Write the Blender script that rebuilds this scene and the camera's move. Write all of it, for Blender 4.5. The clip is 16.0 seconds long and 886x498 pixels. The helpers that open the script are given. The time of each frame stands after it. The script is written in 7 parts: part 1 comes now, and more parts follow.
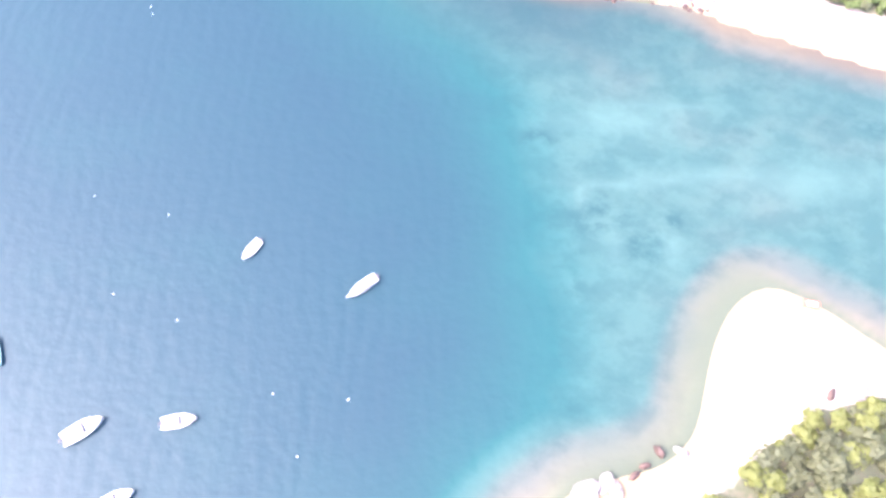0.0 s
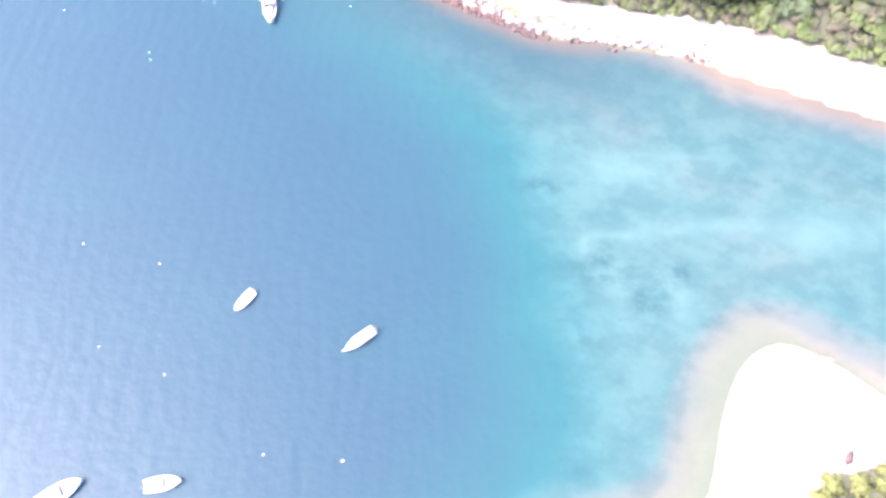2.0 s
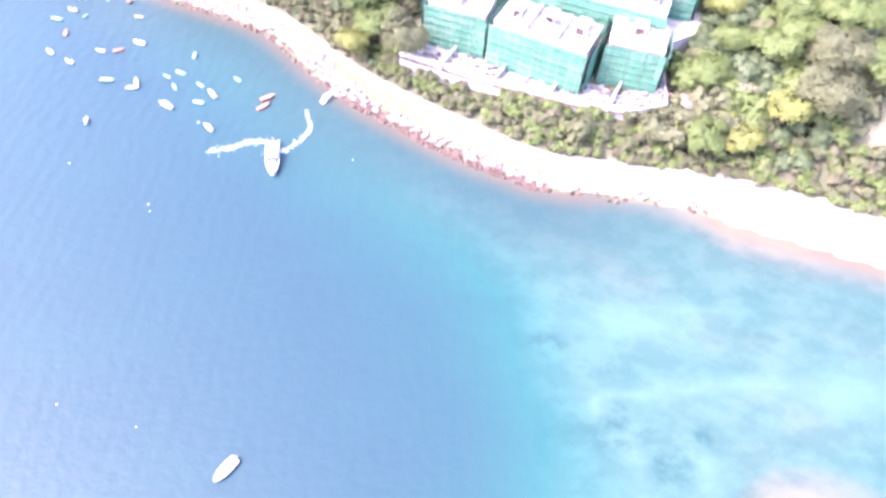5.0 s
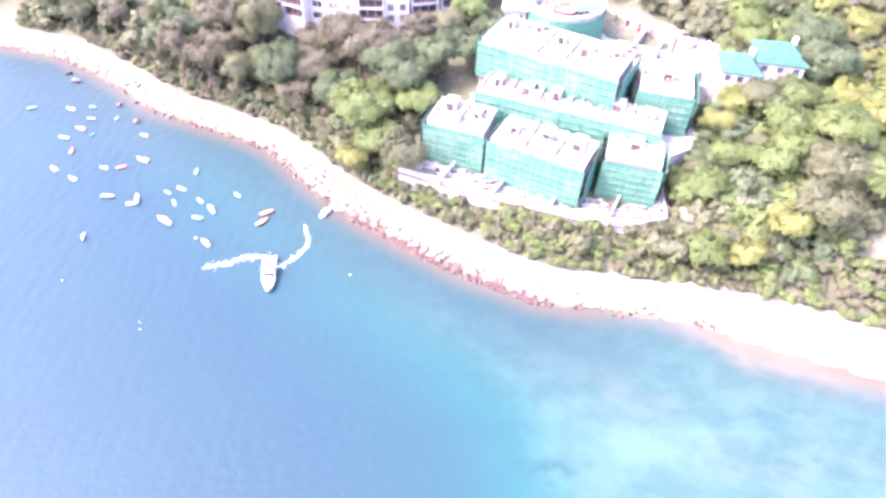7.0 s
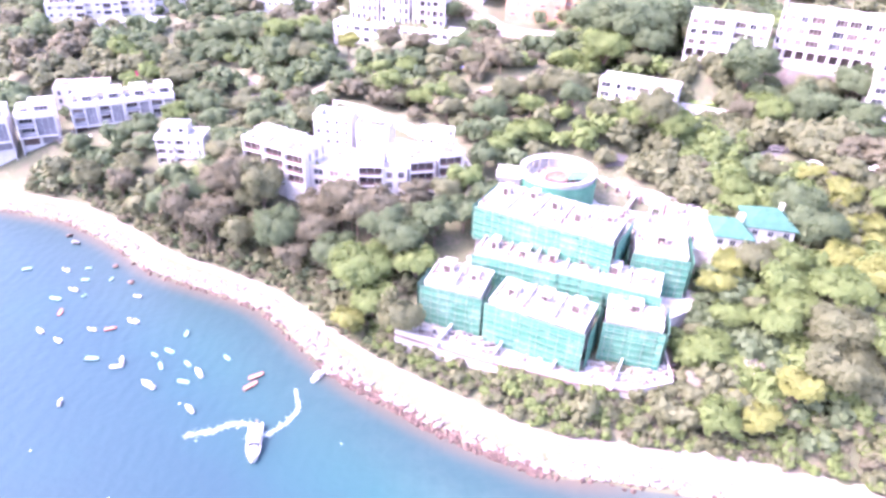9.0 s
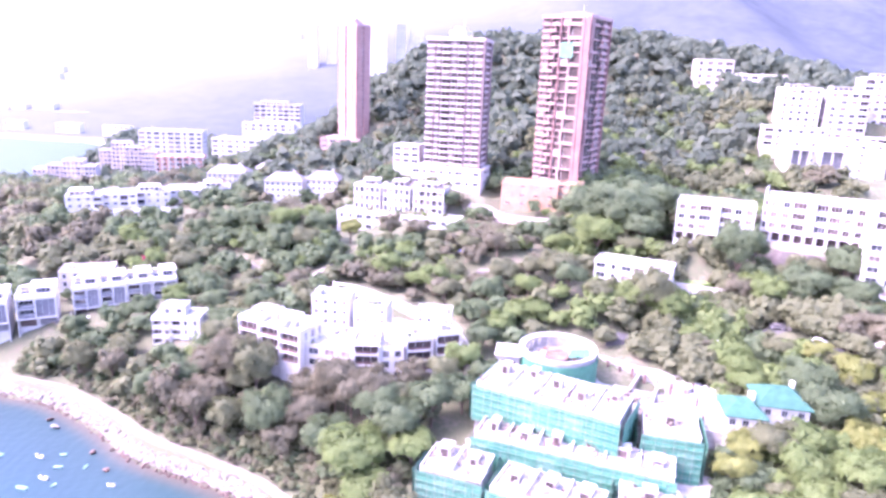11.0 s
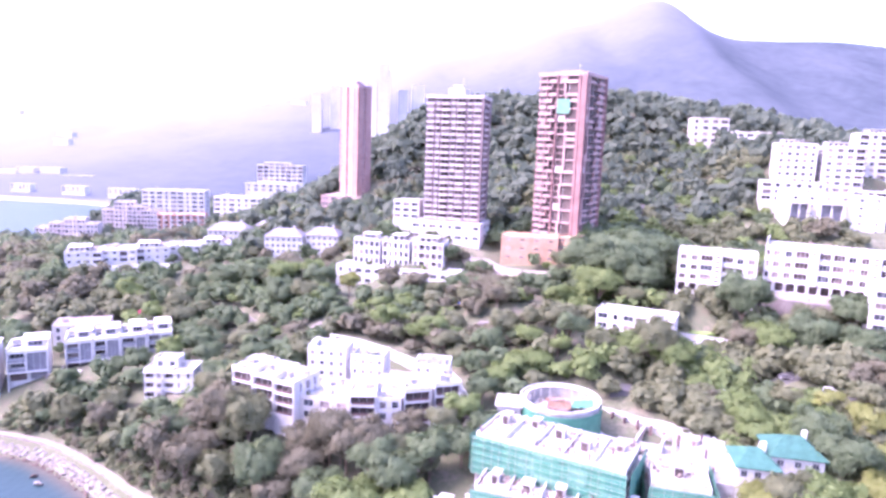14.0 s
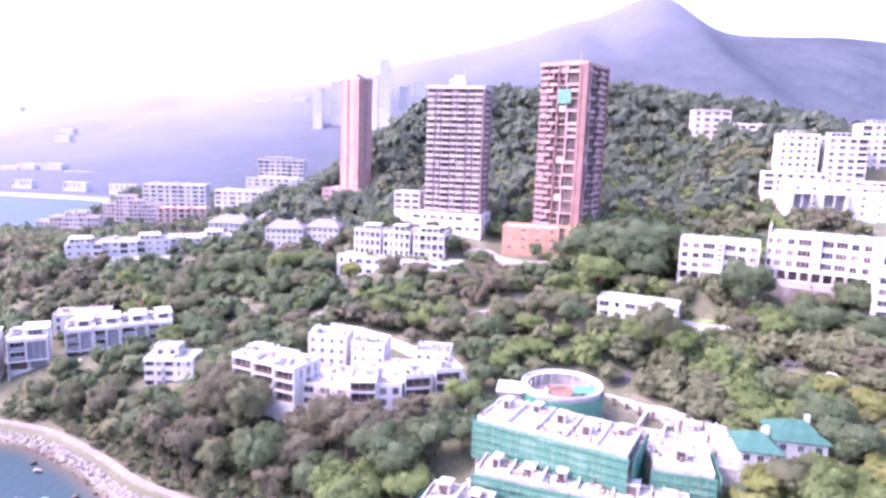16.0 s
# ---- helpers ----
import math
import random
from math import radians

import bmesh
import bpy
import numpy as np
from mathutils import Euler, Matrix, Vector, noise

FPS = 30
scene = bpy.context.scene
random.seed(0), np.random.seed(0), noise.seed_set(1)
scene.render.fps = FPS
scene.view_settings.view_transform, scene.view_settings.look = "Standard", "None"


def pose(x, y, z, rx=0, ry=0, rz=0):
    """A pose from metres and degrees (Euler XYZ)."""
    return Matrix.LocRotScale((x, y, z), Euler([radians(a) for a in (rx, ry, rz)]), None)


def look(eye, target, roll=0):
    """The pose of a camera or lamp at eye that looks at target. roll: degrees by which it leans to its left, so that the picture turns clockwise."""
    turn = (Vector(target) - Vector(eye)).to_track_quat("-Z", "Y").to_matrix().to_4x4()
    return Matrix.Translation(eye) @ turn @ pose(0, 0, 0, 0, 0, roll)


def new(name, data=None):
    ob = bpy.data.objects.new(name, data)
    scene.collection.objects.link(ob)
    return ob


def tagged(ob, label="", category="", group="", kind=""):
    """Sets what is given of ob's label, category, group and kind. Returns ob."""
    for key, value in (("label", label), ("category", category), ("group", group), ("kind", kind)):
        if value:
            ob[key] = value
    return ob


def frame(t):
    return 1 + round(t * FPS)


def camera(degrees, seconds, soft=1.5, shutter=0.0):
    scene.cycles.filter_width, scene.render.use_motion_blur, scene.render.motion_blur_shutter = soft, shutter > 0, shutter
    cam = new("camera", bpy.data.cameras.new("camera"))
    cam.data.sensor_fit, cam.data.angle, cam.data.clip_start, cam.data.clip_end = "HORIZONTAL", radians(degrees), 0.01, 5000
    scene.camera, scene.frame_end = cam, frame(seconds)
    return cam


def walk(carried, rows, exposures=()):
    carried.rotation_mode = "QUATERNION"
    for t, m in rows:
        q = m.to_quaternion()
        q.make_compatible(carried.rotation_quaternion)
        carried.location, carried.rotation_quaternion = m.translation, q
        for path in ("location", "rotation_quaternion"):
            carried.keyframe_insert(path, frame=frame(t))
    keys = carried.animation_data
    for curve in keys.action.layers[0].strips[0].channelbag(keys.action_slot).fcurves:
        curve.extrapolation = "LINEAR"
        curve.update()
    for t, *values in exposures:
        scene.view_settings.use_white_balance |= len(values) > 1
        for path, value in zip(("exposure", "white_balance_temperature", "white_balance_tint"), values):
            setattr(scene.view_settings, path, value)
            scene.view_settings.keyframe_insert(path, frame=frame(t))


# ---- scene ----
cam = camera(68.0, 16.0, soft=2.9)
PATH = [
    (0, (-1.962, -1.171, 117.155), (-1.92, -0.453, 115.289), 5.5),
    (0.5, (-2.224, -0.463, 116.345), (-2.179, 0.258, 114.48), 5.8),
    (1, (-2.483, 0.288, 115.656), (-2.434, 1.028, 113.798), 6.0),
    (1.5, (-2.693, 1.151, 114.97), (-2.643, 1.931, 113.129), 6.1),
    (2, (-2.914, 2.06, 114.233), (-2.863, 2.894, 112.415), 6.0),
    (2.5, (-3.021, 2.818, 113.526), (-2.971, 3.702, 111.733), 5.8),
    (3, (-3.139, 3.5, 112.788), (-3.091, 4.445, 111.025), 5.6),
    (3.5, (-3.169, 4.473, 112.01), (-3.124, 5.483, 110.284), 5.1),
    (4, (-3.081, 5.569, 111.427), (-3.041, 6.66, 109.751), 4.8),
    (4.2, (-3.084, 6.024, 111.23), (-3.048, 7.143, 109.572), 4.7),
    (6.3, (-2.07, 11.172, 110.109), (-2.063, 12.486, 108.602), 3.2),
    (6.5, (-2.129, 11.57, 110.037), (-2.123, 12.917, 108.558), 3.1),
    (7, (-2.275, 12.565, 109.855), (-2.273, 13.99, 108.451), 2.9),
    (7.5, (-2.688, 13.493, 109.609), (-2.688, 15.0, 108.294), 3.0),
    (8, (-3.211, 14.252, 109.122), (-3.212, 15.836, 107.902), 3.0),
    (8.5, (-3.452, 14.892, 108.536), (-3.453, 16.548, 107.414), 3.1),
    (9, (-3.403, 15.469, 107.83), (-3.403, 17.191, 106.812), 2.9),
    (9.5, (-3.178, 15.957, 106.995), (-3.184, 17.74, 106.09), 2.8),
    (10, (-2.832, 16.342, 106.14), (-2.847, 18.183, 105.358), 2.6),
    (10.2, (-2.704, 16.503, 105.76), (-2.723, 18.367, 105.036), 2.6),
    (12.3, (-1.383, 17.91, 101.715), (-1.428, 19.887, 101.418), 2.1),
    (12.5, (-1.271, 18.02, 101.356), (-1.316, 19.997, 101.059), 2.1),
    (13, (-1.04, 18.195, 100.553), (-1.087, 20.171, 100.254), 2.1),
    (13.5, (-0.992, 18.293, 99.908), (-1.038, 20.269, 99.604), 2.1),
    (14, (-0.989, 18.405, 99.236), (-1.035, 20.381, 98.93), 2.1),
    (14.5, (-0.999, 18.456, 98.464), (-1.044, 20.431, 98.155), 2.2),
    (15, (-0.978, 18.478, 97.565), (-1.022, 20.453, 97.254), 2.2),
    (15.5, (-0.833, 18.565, 96.625), (-0.878, 20.54, 96.312), 2.1),
    (16, (-0.644, 18.813, 95.734), (-0.694, 20.788, 95.421), 2.0),
]
walk(cam, [(t, look(eye, target, roll)) for t, eye, target, roll in PATH],
     exposures=[(0.0, 3.1, 5950, 30), (3.5, 3.33, 5980, 36), (7.0, 3.44, 6050, 43), (8.5, 3.42, 5950, 47), (10.0, 3.3, 5700, 51), (12.5, 3.08, 5600, 54), (14.0, 2.86, 5600, 53), (16.0, 2.58, 5700, 51)])

# ---------------------------------------------------------------- sky, sun
SUN_AZ, SUN_EL = 259.0, 51.0      # degrees clockwise from +y, degrees above the horizon
world = bpy.data.worlds.new("sky")
scene.world = world
world.use_nodes = True
wn = world.node_tree
sky = wn.nodes.new("ShaderNodeTexSky")
sky.sky_type = "NISHITA"
sky.sun_disc = False
sky.sun_elevation, sky.sun_rotation = radians(SUN_EL), radians(SUN_AZ)
sky.dust_density, sky.air_density = 5.0, 1.3
wn.links.new(sky.outputs[0], wn.nodes["Background"].inputs[0])
wn.nodes["Background"].inputs[1].default_value = 0.15
sun = new("sun", bpy.data.lights.new("sun", "SUN"))
sun.data.energy, sun.data.angle, sun.data.color = 0.7, radians(10.0), (1.0, 0.96, 0.9)
a, e = radians(SUN_AZ), radians(SUN_EL)
toward = Vector((math.sin(a) * math.cos(e), math.cos(a) * math.cos(e), math.sin(e)))
sun.matrix_world = look(toward * 900, (0, 0, 0))


# ---------------------------------------------------------------- materials
def shade(name, one, two, size=4.0, rough=0.8, metal=0.0, bump=0.2, fine=None, spec=0.4, vary=0.12, third=None):
    """Two colours mixed by coarse and fine noise in metres, a little different on each object."""
    m = bpy.data.materials.new(name)
    m.use_nodes = True
    n, l = m.node_tree.nodes, m.node_tree.links
    b = n["Principled BSDF"]
    b.inputs["Roughness"].default_value, b.inputs["Metallic"].default_value = rough, metal
    b.inputs["Specular IOR Level"].default_value = spec
    geo = n.new("ShaderNodeNewGeometry")
    coarse, grain = n.new("ShaderNodeTexNoise"), n.new("ShaderNodeTexNoise")
    coarse.inputs["Scale"].default_value, coarse.inputs["Detail"].default_value = 1 / size, 5
    grain.inputs["Scale"].default_value, grain.inputs["Detail"].default_value = 8 / size if fine is None else 1 / fine, 3
    for t in (coarse, grain):
        l.new(geo.outputs["Position"], t.inputs["Vector"])
    ramp = n.new("ShaderNodeValToRGB")
    ramp.color_ramp.elements[0].position, ramp.color_ramp.elements[1].position = 0.36, 0.64
    ramp.color_ramp.elements[0].color, ramp.color_ramp.elements[1].color = (*one, 1), (*two, 1)
    if third:
        mid = ramp.color_ramp.elements.new(0.5)
        mid.color = (*third, 1)
    mix = n.new("ShaderNodeMath")
    mix.operation = "MULTIPLY_ADD"
    mix.inputs[1].default_value = 0.35
    l.new(grain.outputs["Fac"], mix.inputs[0])
    scale = n.new("ShaderNodeMath")
    scale.operation = "MULTIPLY_ADD"
    scale.inputs[1].default_value, scale.inputs[2].default_value = 0.65, 0.0
    l.new(coarse.outputs["Fac"], scale.inputs[0])
    l.new(scale.outputs[0], mix.inputs[2])
    l.new(mix.outputs[0], ramp.inputs[0])
    info, bright = n.new("ShaderNodeObjectInfo"), n.new("ShaderNodeMapRange")
    bright.inputs["To Min"].default_value, bright.inputs["To Max"].default_value = 1 - vary, 1 + vary
    l.new(info.outputs["Random"], bright.inputs["Value"])
    hsv = n.new("ShaderNodeHueSaturation")
    l.new(ramp.outputs[0], hsv.inputs["Color"])
    l.new(bright.outputs[0], hsv.inputs["Value"])
    l.new(hsv.outputs[0], b.inputs["Base Color"])
    if bump:
        bp = n.new("ShaderNodeBump")
        bp.inputs["Strength"].default_value, bp.inputs["Distance"].default_value = bump, 0.1
        l.new(grain.outputs["Fac"], bp.inputs["Height"])
        l.new(bp.outputs[0], b.inputs["Normal"])
    return m


def leaf_shade(name, one, two, third):
    """Leaves: colour per clump, some light passing through."""
    m = bpy.data.materials.new(name)
    m.use_nodes = True
    n, l = m.node_tree.nodes, m.node_tree.links
    b = n["Principled BSDF"]
    b.inputs["Roughness"].default_value, b.inputs["Specular IOR Level"].default_value = 0.55, 0.25
    geo, info = n.new("ShaderNodeNewGeometry"), n.new("ShaderNodeObjectInfo")
    noise_a = n.new("ShaderNodeTexNoise")
    noise_a.inputs["Scale"].default_value = 0.11
    l.new(geo.outputs["Position"], noise_a.inputs["Vector"])
    s1, s2 = n.new("ShaderNodeMath"), n.new("ShaderNodeMath")
    s1.operation = s2.operation = "MULTIPLY_ADD"
    s1.inputs[1].default_value, s2.inputs[1].default_value = 0.3, 0.4
    l.new(geo.outputs["Random Per Island"], s1.inputs[0])
    l.new(info.outputs["Random"], s2.inputs[0])
    l.new(s2.outputs[0], s1.inputs[2])
    s3 = n.new("ShaderNodeMath")
    s3.operation = "MULTIPLY_ADD"
    s3.inputs[1].default_value = 0.4
    l.new(noise_a.outputs["Fac"], s3.inputs[0])
    l.new(s3.outputs[0], s2.inputs[2])
    ramp = n.new("ShaderNodeValToRGB")
    els = ramp.color_ramp.elements
    els[0].position, els[1].position = 0.15, 0.85
    els[0].color, els[1].color = (*one, 1), (*three, 1) if (three := third) else (*two, 1)
    mid = els.new(0.5)
    mid.color = (*two, 1)
    l.new(s1.outputs[0], ramp.inputs[0])
    l.new(ramp.outputs[0], b.inputs["Base Color"])
    trans, add = n.new("ShaderNodeBsdfTranslucent"), n.new("ShaderNodeMixShader")
    l.new(ramp.outputs[0], trans.inputs[0])
    add.inputs[0].default_value = 0.58
    l.new(b.outputs[0], add.inputs[1])
    l.new(trans.outputs[0], add.inputs[2])
    l.new(add.outputs[0], n["Material Output"].inputs[0])
    return m


M = {}
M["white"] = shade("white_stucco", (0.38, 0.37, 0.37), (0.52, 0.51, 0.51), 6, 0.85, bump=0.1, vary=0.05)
M["cream"] = shade("cream_stucco", (0.37, 0.34, 0.32), (0.48, 0.45, 0.42), 6, 0.85, bump=0.1, vary=0.05)
M["roofwhite"] = shade("roof_screed", (0.2, 0.19, 0.18), (0.42, 0.405, 0.39), 2.5, 0.9, bump=0.25, vary=0.08)
M["concrete"] = shade("bare_concrete", (0.24, 0.23, 0.225), (0.42, 0.4, 0.385), 3, 0.9, bump=0.3)
M["glass"] = shade("dark_glass", (0.03, 0.034, 0.042), (0.07, 0.075, 0.09), 3, 0.25, bump=0, spec=0.35, vary=0.4)
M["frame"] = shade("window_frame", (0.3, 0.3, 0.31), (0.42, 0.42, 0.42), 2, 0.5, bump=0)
# shade of unlit rooms put into a near-black pane colour
M["void"] = shade("dark_room_shade", (0.04, 0.03, 0.03), (0.1, 0.072, 0.068), 3, 0.8, bump=0, vary=0.4)
M["pink"] = shade("pink_tile", (0.18, 0.1, 0.097), (0.25, 0.145, 0.14), 5, 0.7, bump=0.1)
M["salmon"] = shade("salmon_tile", (0.3, 0.175, 0.155), (0.38, 0.235, 0.21), 5, 0.7, bump=0.1)
M["pinkpale"] = shade("pale_pink_tile", (0.33, 0.215, 0.21), (0.42, 0.29, 0.28), 5, 0.7, bump=0.1)
M["mauvepale"] = shade("pale_mauve_tile", (0.37, 0.325, 0.33), (0.48, 0.43, 0.43), 5, 0.7, bump=0.1)
M["brown"] = shade("brown_tile", (0.1, 0.06, 0.058), (0.16, 0.1, 0.095), 5, 0.7, bump=0.1)
M["mauve"] = shade("mauve_tile", (0.15, 0.11, 0.113), (0.215, 0.165, 0.168), 5, 0.7, bump=0.1)
M["terracotta"] = shade("orange_tile", (0.3, 0.175, 0.115), (0.4, 0.255, 0.18), 4, 0.8, bump=0.2)
M["brick"] = shade("red_brick", (0.36, 0.17, 0.12), (0.5, 0.27, 0.2), 2, 0.85, bump=0.2)
M["netdeep"] = shade("deep_green_net", (0.02, 0.12, 0.088), (0.04, 0.165, 0.122), 2.2, 0.7, bump=0.5, fine=0.25, vary=0.1)
M["net"] = shade("green_net", (0.034, 0.14, 0.092), (0.056, 0.185, 0.126), 2.2, 0.7, bump=0.5, fine=0.25, vary=0.15)
M["netpale"] = shade("pale_green_net", (0.07, 0.18, 0.13), (0.11, 0.22, 0.168), 3, 0.7, bump=0.5, fine=0.25)
M["bamboo"] = shade("bamboo", (0.13, 0.17, 0.135), (0.2, 0.235, 0.195), 1, 0.7, bump=0)
M["teal"] = shade("teal_tile", (0.018, 0.075, 0.054), (0.04, 0.115, 0.086), 1.5, 0.5, bump=0.3)
M["greyroof"] = shade("grey_tile", (0.115, 0.11, 0.125), (0.19, 0.18, 0.2), 2, 0.7, bump=0.3)
M["asphalt"] = shade("asphalt", (0.075, 0.07, 0.075), (0.12, 0.115, 0.12), 6, 0.9, bump=0.2)
M["path"] = shade("pale_path", (0.16, 0.135, 0.12), (0.27, 0.236, 0.213), 3, 0.9, bump=0.2)
M["lane"] = shade("dusty_lane", (0.14, 0.12, 0.115), (0.24, 0.21, 0.195), 3, 0.9, bump=0.2)
M["rock"] = shade("pale_granite", (0.12, 0.105, 0.097), (0.36, 0.33, 0.305), 1.5, 0.85, bump=0.6, vary=0.25)
M["redrock"] = shade("wet_red_rock", (0.055, 0.033, 0.026), (0.115, 0.07, 0.055), 1.5, 0.6, bump=0.6, vary=0.25)
M["trunk"] = shade("bark", (0.09, 0.07, 0.05), (0.18, 0.14, 0.11), 0.8, 0.9, bump=0.5)
M["hull"] = shade("white_gelcoat", (0.42, 0.42, 0.41), (0.55, 0.55, 0.54), 1, 0.3, bump=0, spec=0.5)
M["deck"] = shade("teak_deck", (0.2, 0.17, 0.14), (0.34, 0.29, 0.24), 0.6, 0.7, bump=0.1)
M["canvas"] = shade("blue_grey_canvas", (0.25, 0.28, 0.34), (0.38, 0.41, 0.47), 0.6, 0.8, bump=0.2)
M["orange"] = shade("orange_paint", (0.34, 0.075, 0.055), (0.45, 0.13, 0.08), 0.8, 0.5, bump=0)
M["mint"] = shade("pale_green_hull", (0.14, 0.25, 0.235), (0.22, 0.34, 0.325), 0.8, 0.4, bump=0)
M["deckgreen"] = shade("grey_green_roof_deck", (0.11, 0.12, 0.105), (0.19, 0.2, 0.18), 2, 0.9, bump=0.2)
M["screen"] = shade("lilac_glass_screen", (0.13, 0.13, 0.155), (0.22, 0.22, 0.25), 3, 0.3, bump=0, vary=0.15)
M["curtain"] = shade("curtained_glass", (0.11, 0.085, 0.085), (0.25, 0.2, 0.19), 2, 0.4, bump=0, vary=0.4)
M["foam"] = shade("foam", (0.16, 0.22, 0.24), (0.42, 0.46, 0.47), 1.2, 0.95, bump=0.5, fine=0.25)
M["bluecar"] = shade("blue_sheet", (0.05, 0.08, 0.4), (0.09, 0.14, 0.55), 1, 0.5, bump=0)
M["magenta"] = shade("magenta_bloom", (0.4, 0.02, 0.1), (0.6, 0.06, 0.2), 0.6, 0.7, bump=0.4)
M["rubble"] = shade("rubble", (0.15, 0.115, 0.092), (0.34, 0.285, 0.245), 0.7, 0.95, bump=0.5, vary=0.3)
L_DARK = leaf_shade("dark_leaves", (0.07, 0.096, 0.056), (0.1, 0.134, 0.074), (0.132, 0.174, 0.092))
L_MID = leaf_shade("green_leaves", (0.09, 0.126, 0.05), (0.128, 0.174, 0.066), (0.174, 0.226, 0.085))
L_YELL = leaf_shade("yellow_green_leaves", (0.13, 0.156, 0.06), (0.178, 0.206, 0.074), (0.236, 0.256, 0.088))
L_DRY = leaf_shade("dry_leaves", (0.104, 0.102, 0.068), (0.136, 0.132, 0.088), (0.17, 0.162, 0.108))
L_OLIVE = leaf_shade("olive_leaves", (0.095, 0.107, 0.062), (0.132, 0.147, 0.083), (0.172, 0.186, 0.104))
# paler, bluer green: distance haze put into the leaf colour
L_HILL = leaf_shade("hazed_hill_leaves", (0.075, 0.095, 0.074), (0.1, 0.124, 0.092), (0.128, 0.156, 0.112))


# ---------------------------------------------------------------- lie of the land
# ==ground==
def smooth(a, b, v):
    t = np.clip((np.asarray(v, float) - a) / (b - a), 0, 1)
    return t * t * (3 - 2 * t)


def rounded(points, closed=False, steps=4):
    """A curve through the corners of a plan line."""
    p = np.array(points, float)
    n = len(p)
    out = []
    for i in range(n if closed else n - 1):
        q = [p[(i + k) % n] if closed else p[min(max(i + k, 0), n - 1)] for k in (-1, 0, 1, 2)]
        for s in range(steps):
            t = s / steps
            out.append(0.5 * (2 * q[1] + (q[2] - q[0]) * t + (2 * q[0] - 5 * q[1] + 4 * q[2] - q[3]) * t**2 + (3 * q[1] - q[0] - 3 * q[2] + q[3]) * t**3))
    if not closed:
        out.append(p[-1])
    return np.array(out)


def off_line(x, y, line, closed=False):
    """Distance from a line."""
    best = np.full(np.shape(x), 1e9)
    ends = np.roll(line, -1, 0) if closed else line[1:]
    for (ax, ay), (bx, by) in zip(line, ends):
        dx, dy = bx - ax, by - ay
        t = np.clip(((x - ax) * dx + (y - ay) * dy) / (dx * dx + dy * dy + 1e-9), 0, 1)
        best = np.minimum(best, np.hypot(x - ax - t * dx, y - ay - t * dy))
    return best


def inside(x, y, line):
    hit = np.zeros(np.shape(x), bool)
    for (ax, ay), (bx, by) in zip(line, np.roll(line, -1, 0)):
        hit ^= ((ay > y) != (by > y)) & (x < (bx - ax) * (y - ay) / (by - ay + 1e-12) + ax)
    return hit


COAST = rounded([(230, 74), (150, 80), (118, 85), (96, 91), (88, 93), (77, 97), (64, 101), (55, 105), (38, 107), (21, 109), (13, 112), (0, 118),
                 (-13, 126), (-25, 134), (-38, 146), (-52, 160), (-69, 168), (-88, 176), (-105, 189), (-128, 203), (-150, 209), (-180, 222),
                 (-235, 262), (-320, 380), (-430, 520), (-700, 535)])
BAY = np.array([(-900, 556), (-420, 556), (-358, 570), (-385, 650), (-416, 753), (-470, 890), (-501, 950), (-690, 968), (-1300, 1000), (-3600, 900)], float)
LAND = np.vstack([COAST, BAY, [(-3600, 4200), (4200, 4200), (4200, 30), (600, 60)]])
SPIT = np.vstack([rounded([(300, 8), (150, 12), (100, 18), (82, 28.5), (75, 33.5), (69, 37), (63.5, 38.6), (58.5, 37), (54, 32.5), (50.5, 25.5), (48, 17.5), (45.5, 11),
                           (40, 6), (32, 3.5), (24, 1), (16, -6), (6, -20), (-2, -44)]), [(-10, -200), (-60, -700), (600, -700), (600, 0)]])
DROP = rounded([(-120, 240), (-60, 150), (-26, 116), (-12, 101), (3, 86), (11, 67), (16, 48), (18, 28), (15, 12), (3, -6), (-36, -60), (-90, -300)])

COASTAL = [(-13, 142, 9), (30, 131, 9), (48, 134, 9), (20, 163, 15), (45, 163, 17), (28, 195, 22), (80, 170, 20), (115, 150, 18), (70, 212, 27), (105, 232, 33),
           (120, 200, 38), (160, 180, 40), (-45, 165, 10), (-100, 202, 9), (-157, 236, 13)]
SLOPE = [(-66, 206, 22), (-30, 188, 19), (0, 197, 21), (-112, 272, 18), (-90, 220, 15), (47, 238, 37), (93, 258, 49), (130, 246, 49), (-57, 322, 32),
         (-3, 310, 33), (-20, 250, 27), (-130, 330, 22), (30, 290, 41), (-10, 344, 50), (8, 340, 48), (20, 328, 43), (3, 322, 38), (40, 318, 43), (54, 326, 46)]
UPLAND = [(-100, 390, 32), (-200, 355, 26), (-155, 415, 28), (48, 352, 59), (-5, 364, 61), (-80, 482, 46), (-95, 462, 46), (-62, 462, 47), (190, 362, 62), (215, 420, 85), (-260, 500, 20),
          (-345, 560, 4), (-200, 620, 14), (-330, 800, 8), (60, 420, 62), (-450, 1100, 20)]
SPOTS = np.array(COASTAL + SLOPE + UPLAND, float)


def bump_at(x, y, cx, cy, sx, sy):
    return np.exp(-((x - cx) / sx) ** 2 - ((y - cy) / sy) ** 2)


